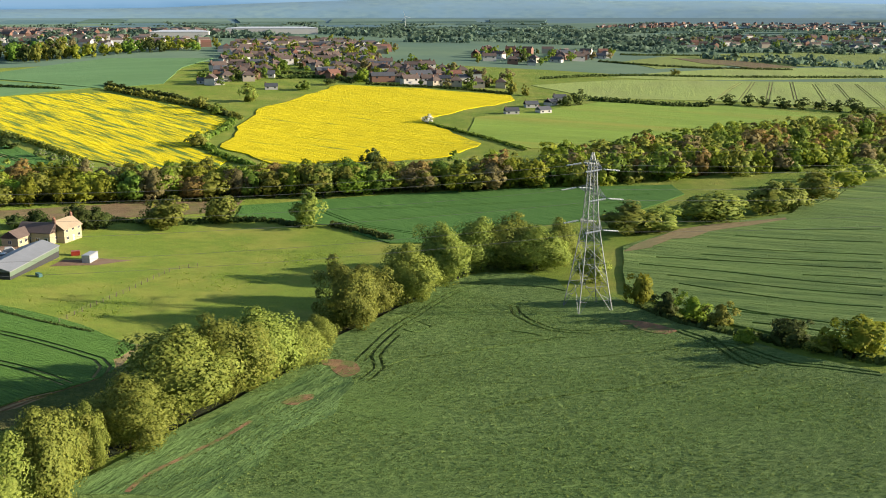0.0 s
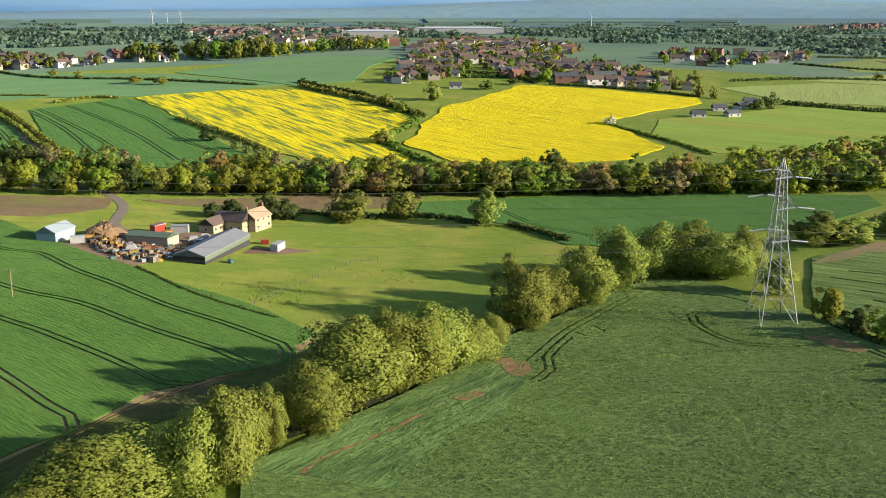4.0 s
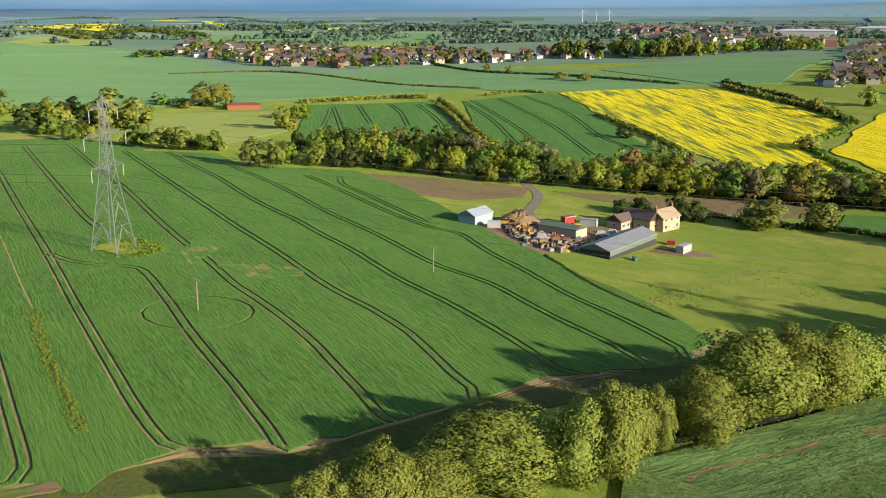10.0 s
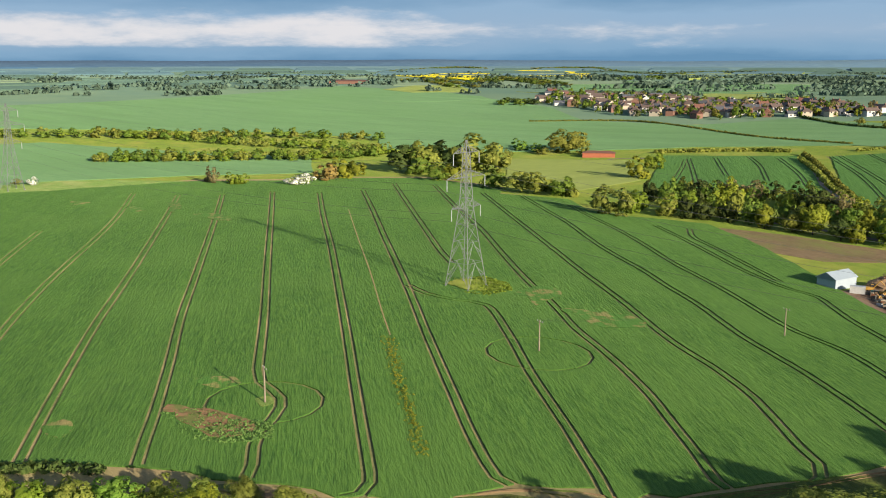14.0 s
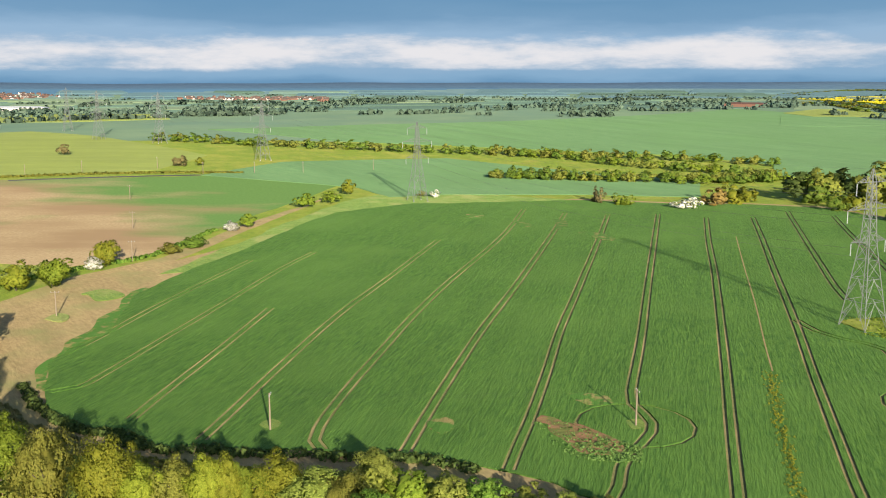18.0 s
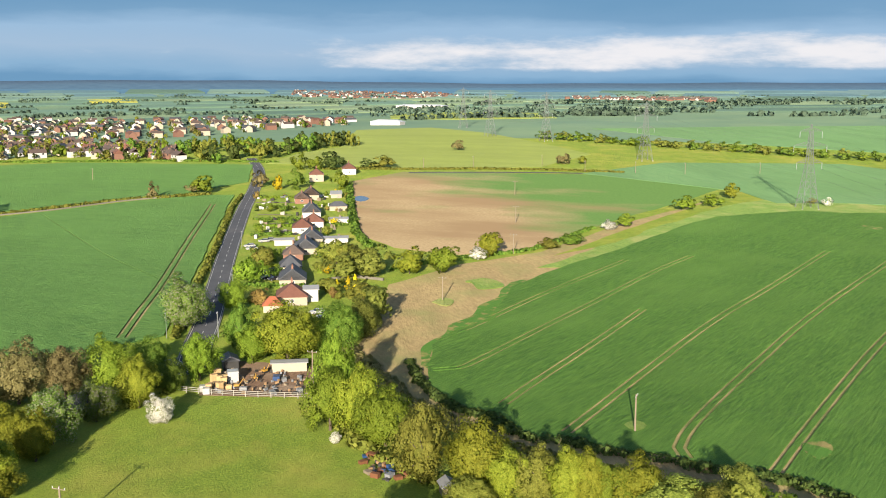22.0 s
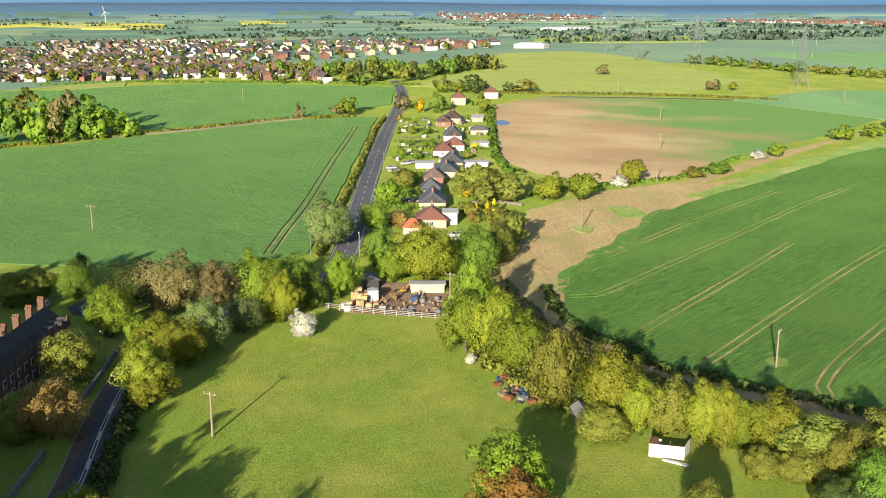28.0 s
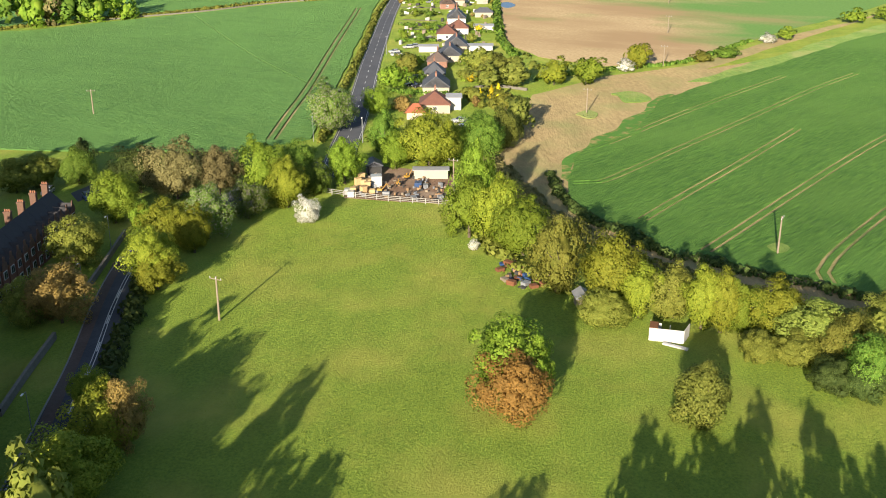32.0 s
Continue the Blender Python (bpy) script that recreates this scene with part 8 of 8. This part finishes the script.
def small_houses(spots, name, label):
    """Plain houses joined into one mesh: spots of x, y, turn, kind."""
    v, f, idx = [], [], []
    for x, y, a, k in spots:
        L, W, h = 5.5 + (k % 3), 3.8, 2.9 if k == 2 else 4.7
        z, q = float(height(x, y)), len(v)
        for lx, ly, lz in ((-L, -W, -1), (L, -W, -1), (L, W, -1), (-L, W, -1), (-L, -W, h), (L, -W, h), (L, W, h), (-L, W, h), (-L, 0, h + 2.5), (L, 0, h + 2.5)):
            v.append((x + lx * math.cos(a) - ly * math.sin(a), y + lx * math.sin(a) + ly * math.cos(a), z + lz))
        f += [tuple(q + i for i in g) for g in ((0, 1, 5, 4), (1, 2, 6, 5), (2, 3, 7, 6), (3, 0, 4, 7), (4, 5, 9, 8), (6, 7, 8, 9), (5, 6, 9), (7, 4, 8))]
        w, r = (0, 1, 2, 0, 2, 0)[k], (3, 4, 5, 4, 4, 5)[k]
        idx += [w, w, w, w, r, r, w, w]
    me = mesh_of(name, v, f, BRICK)
    for m in (CREAM, WHITE, RED_TILE, BROWN_TILE, SLATE):
        me.materials.append(m)
    me.polygons.foreach_set("material_index", np.array(idx, dtype=np.int32))
    tagged(new(name, me), label, "houses", kind="stuff")


def village(poly, gap, turn, leafs=("mid", "olive", "dark", "lime", "bare", "mid", "yellow"), share=0.62, trees=0.5, most=60, kinds=(0, 1, 2, 3, 4, 4, 1, 2, 4, 1, 5)):
    """Houses and trees scattered in rows; the nearest are things of their own."""
    xs, ys = [p[0] for p in poly], [p[1] for p in poly]
    cx, cy = sum(xs) / len(xs), sum(ys) / len(ys)
    c, s = math.cos(turn), math.sin(turn)
    r = max(math.hypot(x - cx, y - cy) for x, y in poly)
    n = int(r / gap) + 1
    spots = []
    for i in range(-n, n + 1):
        for j in range(-2 * n, 2 * n + 1):
            u, w = i * gap + village_rng.uniform(-3, 3), j * gap * 0.8 + village_rng.uniform(-3, 3)
            x, y = cx + u * c - w * s, cy + u * s + w * c
            if not inside(np.array([x]), np.array([y]), poly)[0]:
                continue
            if village_rng.random() < share:
                spots.append((x, y, turn + village_rng.choice((0, 0, math.pi / 2)) + village_rng.uniform(-0.45, 0.45), village_rng.choice(kinds)))
            for k in range(int(trees + village_rng.random())):
                h = village_rng.uniform(4, 10)
                tree(x + gap * village_rng.uniform(0.3, 0.6), y + village_rng.uniform(-7, 7), h, h * 0.9, village_rng.choice(leafs), "round", "far", "among village houses", "village trees")
    spots.sort(key=lambda q: math.hypot(q[0], q[1]))
    for x, y, a, k in spots[:most]:
        m = Matrix.Translation((x, y, float(height(x, y)))) @ Matrix.Rotation(a, 4, "Z")
        if k not in used:
            used.add(k)
            protos[k].matrix_basis = m
        else:
            copy_thing(protos[k], m)
    if spots[most:]:
        small_houses(spots[most:], "village_houses", "brick and rendered houses farther into the village")


village([(-168.1, 729.4), (-131.1, 772), (-123.8, 841.7), (-98.2, 784.9), (-36, 765.7), (6.7, 745.8), (46.7, 751.4), (43.9, 818.7), (-11.7, 873.6), (-75.3, 940), (-50.1, 1075.1), (-117.7, 1154.8), (-198.9, 1181.3), (-224.9, 1056.5), (-194.5, 875.8)], 16, 0.35, trees=1.1, most=100)
village([(-431.8, 992.2), (-319.4, 985.4), (-228.8, 1020.8), (-233.2, 1095.6), (-318.6, 1189.1), (-428.1, 1220.1), (-518.7, 1195)], 24, 0.2, most=0)
village([(18.8, 936.2), (87.4, 945.3), (172.5, 1048.3), (183, 1112.9), (101.5, 1101.3), (45.9, 1087.9)], 20, -0.2, most=25)
village([(-864.8, 764.6), (-773.2, 744.6), (-687.4, 723), (-634.5, 747.3), (-590.7, 729.6), (-589.8, 756.9), (-550.9, 782.2), (-482, 819.7), (-499.1, 871), (-607.9, 894.5), (-721.5, 878.8), (-839.3, 894.1), (-985.3, 881.2)], 16, 0.9, trees=1.1, most=90)
village([(-470.5, 820.9), (-435.5, 844.6), (-406.8, 858.1), (-444.8, 938.3), (-512.3, 905.7)], 22, 0.8, most=15)
village([(-767.2, -589.1), (-759.3, -537.9), (-767.8, -499.4), (-764, -411.5), (-713.1, -326.9), (-708, -287.7), (-821.7, -354.8), (-932.7, -495.3), (-1127.4, -739.3), (-1096.2, -839.2)], 17, 0.5, share=0.72, trees=0.9, most=100)
village([(-1127.1, -862.7), (-1165.8, -723.1), (-944.6, -444.7), (-988.8, -375.9), (-1172.4, -273.2), (-1319.5, -291.9), (-1444.7, -512.3), (-1455, -703.1), (-1496.6, -926.9), (-1421, -1085.7)], 30, 0.4, share=0.85, trees=0.5, most=0)
village([(265.7, 1208.8), (382.3, 1336.2), (574.7, 1320.8), (759.6, 1751), (474.9, 1663.2), (295.7, 1459.1)], 42, 0.1, share=0.7, trees=0.8, most=0)
village([(-690, -740.7), (-733.1, -661.4), (-764, -627.5), (-784.2, -607.1), (-1198.4, -924.1), (-1301.2, -1062.8), (-1149, -1224)], 19, 0.5, share=0.7, trees=1.0, most=20)
field("ley_field", "bright strip of grass below the village", [(-694.3, -533), (-734.4, -529.7), (-746.6, -485.8), (-713, -466.8), (-693.2, -505.6)], LIGHT, 0.5)
belt([(-702.2, -267.3), (-720.4, -247), (-753.7, -230.3), (-802, -215.7), (-823.8, -191.9)], 14, 14, (9, 14), (8, 11), ["mid", "dark", "olive"], lod="far", where="in a village wood", group="village wood", rows=4)
belt([(-769.5, -352.6), (-773.6, -324.1), (-778.8, -296.3), (-807, -276.5)], 12, 13, (9, 14), (8, 11), ["mid", "lime", "olive"], lod="far", where="in a village wood", group="village wood", rows=3)
belt([(-409.4, 939.9), (-365.9, 908.9), (-338.8, 918), (-321.6, 958.7), (-292.1, 985.5), (-256.3, 1017.7)], 14, 14, (9, 14), (10, 14), ["mid", "yellow", "olive", "dark"], lod="far", where="beside the village", group="parkland trees", rows=3)
belt([(-449.8, 879.8), (-421.9, 896.6), (-384.3, 903.5), (-343.8, 900.2)], 20, 15, (12, 18), (11, 15), ["mid", "dark", "olive"], lod="far", where="in parkland", group="parkland trees", rows=4)
# cottages by the east field
for p, t in zip([(59, 673.2), (65.2, 651.2), (43.8, 642.3), (82.1, 709.9), (73.7, 686.7), (-164.2, 735.8), (-175.6, 740.6), (-122.2, 718.1)], (0.2, 0.5, 0.2, 0.1, 0.9, 0.4, 0.4, 0.2)):
    copy_thing(protos[2], Matrix.Translation((*p, float(height(*p)))) @ Matrix.Rotation(t, 4, "Z") @ Matrix.Scale(0.8, 4))
px_, py_ = [(-495.2, 493.2)][0]
gable_house("sports_pavilion", "long low orange brick pavilion beside a paddock", (px_, py_), 0.75, 22, 8, 3, 4.2, ORANGE_TILE, RED_TILE, True, 0, 0, "pavilion")

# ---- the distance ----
# field and wood colours with the haze of distance mixed in, bluest for DIM
FAR_GREEN = ground_stuff("hazed_green_field", (0.085, 0.155, 0.115), (0.12, 0.19, 0.135), (0.085, 0.145, 0.13), 0.05, 0.004, relief=0.0)
FAR_PALE = ground_stuff("hazed_pale_field", (0.135, 0.195, 0.115), (0.165, 0.225, 0.135), (0.135, 0.185, 0.135), 0.05, 0.004, relief=0.0)
FAR_WOOD = ground_stuff("hazed_woodland", (0.06, 0.11, 0.085), (0.09, 0.15, 0.11), (0.075, 0.13, 0.11), 0.06, 0.01, relief=0.0)
DIM_GREEN = ground_stuff("hazed_blue_green_field", (0.105, 0.175, 0.15), (0.145, 0.215, 0.165), (0.115, 0.185, 0.165), 0.03, 0.004, relief=0.0)
DIM_BLUE = ground_stuff("hazed_blue_woodland", (0.075, 0.14, 0.16), (0.095, 0.165, 0.18), (0.08, 0.145, 0.17), 0.03, 0.004, relief=0.0)
FAR_RAPE = ground_stuff("hazed_rapeseed", (0.32, 0.31, 0.05), (0.42, 0.39, 0.06), (0.25, 0.28, 0.08), 0.05, 0.01, relief=0.0)
far_rng = random.Random(5)
for ring in range(9):
    d0 = 1500 * 1.115 ** ring
    az = -34 + far_rng.uniform(0, 4)
    while az < 138:
        w = far_rng.uniform(3.0, 8.0) * 1650 / d0 * 1.6
        if far_rng.random() < 0.85:
            d1 = d0 * far_rng.uniform(1.05, 1.11)
            poly = [(-d * math.sin(radians(a + far_rng.uniform(-0.4, 0.4))), d * math.cos(radians(a))) for d, a in ((d0, az), (d1, az + 0.3), (d1 * 1.01, az + w * 0.9), (d0 * 0.99, az + w * 0.95))]
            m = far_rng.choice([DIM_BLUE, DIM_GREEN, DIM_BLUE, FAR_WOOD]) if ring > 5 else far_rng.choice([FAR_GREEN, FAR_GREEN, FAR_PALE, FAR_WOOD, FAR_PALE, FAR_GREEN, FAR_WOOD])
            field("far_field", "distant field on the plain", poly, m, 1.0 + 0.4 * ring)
        az += w
for words, poly, m in (
    ("bright rapeseed field far off", [(-2415.5, 1581.5), (-2557.3, 1855.3), (-2635.1, 2054.5), (-2551.1, 2040.6), (-1215.2, 950.8), (-1362.7, 1018.5), (-1575.7, 1074.3)], RAPE), ("bright rapeseed field beside a far wood", [(-2700.4, 2258.6), (-2744.1, 2397.6), (-2411.1, 2338.6), (-2019.5, 2053.9), (-1317.1, 1250.1), (-1845.7, 1628.1), (-2491.5, 2092)], RAPE),
    ("blue-green crop beyond the village", [(-1087.8, 999.7), (-1145.3, 1158.2), (-1043.5, 1255.8), (-820.7, 1214.6), (-688.1, 1018.3), (-868.1, 956), (-986.5, 915.6)], TEAL), ("pale green slope far off", [(-2046.4, 2357.1), (-2013.6, 2652.6), (-1955.7, 2860.3), (-1612.7, 2358.6), (-1113, 1310.2)], LIGHT),
    ("light green ley far off", [(-1169.7, 748.2), (-1219.2, 830), (-1262.9, 914.9), (-1049.4, 824.3), (-1099.1, 747.4)], LIGHT), ("pale strip of grass behind the village", [(-1017.5, 859.4), (-842.5, 907.7), (-763.9, 1029.2), (-671, 993.1), (-636, 941.2), (-855.3, 901.7)], LIGHT), ("blue-green crop far off", [(-1104.9, 706.2), (-1091.5, 742.1), (-993.4, 779.8), (-946.5, 758.2), (-970.6, 686.6), (-1002.6, 639.7)], TEAL),
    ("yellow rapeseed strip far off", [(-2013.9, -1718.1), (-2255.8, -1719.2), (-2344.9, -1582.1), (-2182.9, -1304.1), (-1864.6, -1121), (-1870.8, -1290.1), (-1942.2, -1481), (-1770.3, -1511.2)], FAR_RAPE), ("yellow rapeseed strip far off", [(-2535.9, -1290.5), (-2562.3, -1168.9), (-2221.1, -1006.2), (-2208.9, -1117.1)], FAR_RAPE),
    ("pale green field far off", [(-1505.5, -280.4), (-1593.9, -188.1), (-1471.4, -52.4), (-1288.7, -24.9), (-1272, -149.9), (-1342.1, -249.9)], LIGHT),
):
    field("far_field", words, poly, m, 3.0 if min(math.hypot(x, y) for x, y in poly) > 1450 else 0.6)
for line, rows, leafs in (([(-1212, 953.2), (-1353.2, 1109.8), (-1243.1, 1062.3), (-1068.9, 977)], 3, ["mid", "olive", "dark"]), ([(-2903.1, 2537), (-2869.9, 2784.8), (-2375.5, 2455.8), (-2073.3, 2336.4), (-2173.7, 2617), (-2120.2, 2825.3)], 3, ["mid", "olive", "dark"]), ([(-2863, 1837.8), (-3086.6, 2151.4), (-3242, 2428.1), (-3044.1, 2399.4)], 2, ["mid", "olive"]), ([(-895.5, 735.8), (-872, 758.8), (-863, 787.4)], 3, ["dark", "mid"]), ([(-886.8, 886.1), (-887, 905.5), (-874.2, 911.9)], 2, ["dark"]), ([(-712.9, 847.5), (-699.5, 879.8), (-652.5, 878.9), (-609.8, 902.5)], 3, ["mid", "lime", "olive"]), ([(-1378, 939.1), (-1262.9, 914.9), (-1135.6, 865.4)], 2, ["mid", "olive"]), ([(-1185.9, 1212.2), (-1199.3, 1322), (-1332.1, 1534)], 1, ["mid"])):
    belt(line, 16, 15, (4, 7), (13, 17), leafs, lod="far", where="in a far wood", group="far woods", rows=rows)
# rows and clumps of far trees
TEAL_AREA = [(-1054.7, 15.8), (-1119.7, 188.6), (-1152.5, 363.1), (-1221.1, 624.5), (-1278.6, 744.7), (-1069.9, 786.5), (-818.1, 739.5), (-689.3, 666.2), (-608.6, 589.2), (-686.3, 452.7), (-785, 402.3), (-851.1, 267.9), (-904.6, 126.8)]
for k in range(8):
    spots = []
    d0 = 1300 * 1.13 ** k
    for i in range(75):
        a, d = radians(far_rng.uniform(-32, 136)), d0 * far_rng.uniform(1.0, 1.12)
        line = far_rng.randrange(2, 9)
        b = far_rng.uniform(-0.5, 0.5)
        for j in range(line):
            x, y = -d * math.sin(a) + j * 13 * math.cos(b + a), d * math.cos(a) + j * 13 * math.sin(b + a)
            s = far_rng.uniform(3, 5.5)
            if d0 < 1650 and inside(np.array([x]), np.array([y]), TEAL_AREA)[0]:
                continue
            spots.append((x, y, float(height(x, y)) + s * 0.4, s * 1.2, s))
    v, f = leaf_heap(spots, 16, 0.6, 300 + k)
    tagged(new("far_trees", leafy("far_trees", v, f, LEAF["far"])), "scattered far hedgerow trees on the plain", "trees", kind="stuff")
# hedgerow trees and small woods beyond the village
for k in range(6):
    spots = []
    d0 = 1150 * 1.2 ** k
    for i in range(55):
        a, d = radians(far_rng.uniform(-30, 48)), d0 * far_rng.uniform(1.0, 1.2)
        b = far_rng.uniform(-0.35, 0.35)
        for j in range(far_rng.randrange(3, 12)):
            x, y = -d * math.sin(a) + j * 11 * math.cos(b + a), d * math.cos(a) + j * 11 * math.sin(b + a)
            s = far_rng.uniform(3, 6.5)
            spots.append((x, y, float(height(x, y)) + s * 0.35, s * 1.2, s))
    v, f = leaf_heap(spots, 14, 0.5, 330 + k)
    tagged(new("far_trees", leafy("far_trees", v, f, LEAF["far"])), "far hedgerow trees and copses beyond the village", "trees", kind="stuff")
# far towns
for k, (poly, n) in enumerate((([(-3084.2, -888.8), (-2647.1, -490.6), (-3082.8, -359.5), (-3482.2, -461), (-3704.5, -1066.2)], 260), ([(-2725.7, -38.5), (-2083.8, 277.6), (-2840.9, 378.4), (-3059.6, -9.5)], 160), ([(342.3, 2870.4), (770.9, 2705.5), (867.5, 2001.2), (1351, 3123.4), (781.4, 3406.2)], 260), ([(-613.6, 1332.1), (-412, 1193.2), (-478.3, 1384.8), (-1015.6, 2270.5)], 160), ([(-769.7, 1776.5), (-476.4, 1358.6), (-293, 1379.7), (-370, 1743.8), (-1170.4, 2703.6)], 200))):
    v, f = [], []
    cx, cy = [p[0] for p in poly], [p[1] for p in poly]
    tries = 0
    while len(v) < n * 10 and tries < 8000:
        tries += 1
        x, y = far_rng.uniform(min(cx), max(cx)), far_rng.uniform(min(cy), max(cy))
        if not inside(np.array([x]), np.array([y]), poly)[0]:
            continue
        z, a, L, W, h = float(height(x, y)), far_rng.uniform(0, 3.1), far_rng.uniform(4, 8), far_rng.uniform(3, 4), far_rng.uniform(4, 6)
        q = len(v)
        for lx, ly, lz in ((-L, -W, -1), (L, -W, -1), (L, W, -1), (-L, W, -1), (-L, -W, h), (L, -W, h), (L, W, h), (-L, W, h), (-L, 0, h + 3), (L, 0, h + 3)):
            v.append((x + lx * math.cos(a) - ly * math.sin(a), y + lx * math.sin(a) + ly * math.cos(a), z + lz))
        f += [tuple(q + i for i in g) for g in ((0, 1, 5, 4), (1, 2, 6, 5), (2, 3, 7, 6), (3, 0, 4, 7), (4, 5, 9, 8), (6, 7, 8, 9), (5, 6, 9), (7, 4, 8))]
    me = mesh_of("far_town", v, f, BRICK)
    me.materials.append(BROWN_TILE), me.materials.append(WHITE)
    idx = []
    for i in range(len(f) // 8):
        w = 0 if i % 4 else 2
        idx += [w, w, w, w, 1, 1, w, w]
    me.polygons.foreach_set("material_index", np.array(idx, dtype=np.int32))
    tagged(new("far_town", me), "pale houses of a far town", "town", kind="stuff")


def warehouse(at, turn, L, W, h, label):
    gable_house("warehouse", label, at, turn, L, W, h, h + 2, WHITE, FAR_WHITE, True, 0, 0, "warehouse")


FAR_WHITE = plain("white_sheet_roof", (0.55, 0.57, 0.6), 0.5, 0, 0.1, 0.05)
warehouse([(-256.3, 1535.1)][0], 0.15, 135, 40, 9, "huge long white warehouse beyond the town")
warehouse([(-324.1, 1262.4)][0], 0.15, 70, 30, 8, "long white factory roof behind the town")
warehouse([(-1146.3, -216.9)][0], 1.3, 38, 14, 4, "white depot beside a village")
warehouse([(-1774.6, -273.5)][0], 1.4, 90, 24, 6, "long white warehouse on the plain")
gable_house("factory_hall", "long red brick hall beside a wood", [(-1320.4, 786.6)][0], 0.8, 60, 22, 5, 7, BRICK, RED_TILE, True, 0, 0, "hall")


def turbine(at, h, label, turn=0.0):
    e = new("wind_turbine")
    e.location, e.rotation_euler = (*at, float(height(*at))), (0, 0, turn)
    tagged(e, label, "wind turbine", "wind turbines")
    v, f = [], []
    tube(v, f, (0, 0, -1), (0, 0, h), 0.03 * h, 0.018 * h, 10)
    part("tower", mesh_of("tower", v, f, FRAME_WHITE), e)
    box("nacelle", e, (0, 0, h + 0.5), (0.04 * h, 0.1 * h, 0.05 * h), FRAME_WHITE, "", 0.3)
    for k in range(3):
        a = radians(90 + 120 * k + 17)
        v, f = [], []
        tube(v, f, (0, -0.06 * h, h), (0.5 * h * math.cos(a), -0.06 * h, h + 0.5 * h * math.sin(a)), 0.018 * h, 0.006 * h, 5)
        part("blade", mesh_of("blade", v, f, FRAME_WHITE), e)


for p, hh in zip([(-1540.8, 3134.9), (-1553.5, 3270.7), (-1511.9, 3287.3)], (34, 26, 30)):
    turbine(p, hh, "white three-bladed wind turbine beyond the town", 0.3)
turbine([(-106.6, 2881.2)][0], 32, "white three-bladed wind turbine on the plain", 0.1)
turbine([(-2193.4, -1474.4)][0], 30, "white three-bladed wind turbine on the plain", 1.8)


def joined_trees():
    """Far trees of one kind in one mesh."""
    for n, ((leaf, where, lod), rows) in enumerate(FAR_TREES.items()):
        vs, fs, ns, base = [], [], [], 0
        rng = np.random.default_rng(n)
        for x, y, h, w in rows:
            k = int(rng.integers(0, 4))
            me = crown_mesh("round", lod, k)
            co = np.empty(len(me.vertices) * 3)
            me.vertices.foreach_get("co", co)
            co = co.reshape(-1, 3)
            a = rng.uniform(0, 6.28)
            rot = np.array([[math.cos(a), -math.sin(a), 0], [math.sin(a), math.cos(a), 0], [0, 0, 1]])
            q = co @ rot.T
            ns.append(CROWNS[("round", lod, k)][1] @ rot.T)
            vs.append(q * (w * 1.1, w * 1.1, h * 1.05) + (x, y, float(height(x, y)) - 0.05 * h))
            fi = np.empty(len(me.polygons) * 3, dtype=np.int32)
            me.polygons.foreach_get("vertices", fi)
            fs.append(fi.reshape(-1, 3) + base)
            base += len(co)
        me = mesh_of("distant_trees", np.concatenate(vs), np.concatenate(fs).tolist(), LEAF[leaf])
        me.normals_split_custom_set_from_vertices(np.concatenate(ns).tolist())
        tagged(new("distant_trees", me), f"far trees with {TREE_WORDS[leaf]} {where}", "trees", kind="stuff")


joined_trees()


def hazed_hills():
    """Far wooded hills with air haze mixed into the base colour, paler in the north than in the west."""
    m, n, l, p = nodes_of("haze_tinted_hills")
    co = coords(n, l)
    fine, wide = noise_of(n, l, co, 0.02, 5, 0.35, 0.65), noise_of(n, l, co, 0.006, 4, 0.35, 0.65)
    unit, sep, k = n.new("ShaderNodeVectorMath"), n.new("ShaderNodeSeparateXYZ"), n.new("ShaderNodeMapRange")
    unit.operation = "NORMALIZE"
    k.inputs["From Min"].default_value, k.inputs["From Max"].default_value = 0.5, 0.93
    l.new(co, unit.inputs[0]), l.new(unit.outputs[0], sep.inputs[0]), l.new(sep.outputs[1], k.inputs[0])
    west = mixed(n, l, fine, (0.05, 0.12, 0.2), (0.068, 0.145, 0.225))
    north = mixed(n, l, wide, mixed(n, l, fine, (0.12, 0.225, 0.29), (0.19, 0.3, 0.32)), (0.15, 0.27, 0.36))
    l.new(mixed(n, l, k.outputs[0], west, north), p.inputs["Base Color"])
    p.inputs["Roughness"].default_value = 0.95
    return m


def skyline():
    n = 500
    v, f = [], []
    for i in range(n):
        a = 2 * math.pi * i / n
        up = 8 * math.sin(3 * a + 1) + 6 * math.sin(7 * a) + 4 * math.sin(13 * a + 2) + 2 * math.sin(41 * a)
        k = min(1.0, max(0.0, (28 - abs((math.degrees(a) + 187) % 360 - 180)) / 20))
        north = 46 * k * k * (3 - 2 * k)
        for d, z in ((4280, 30), (4420, 47 + up * 0.5 + north * 0.45), (4640, 65 + up * 0.6 + north), (4760, 20)):
            v.append((-d * math.sin(a), d * math.cos(a), z))
    f = [(4 * i + k, 4 * ((i + 1) % n) + k, 4 * ((i + 1) % n) + k + 1, 4 * i + k + 1) for i in range(n) for k in range(3)]
    me = mesh_of("backdrop", v, f, hazed_hills(), True)
    tagged(new("backdrop", me), "wooded skyline of far hills, tinted with blue haze", "hills", kind="structure")


skyline()
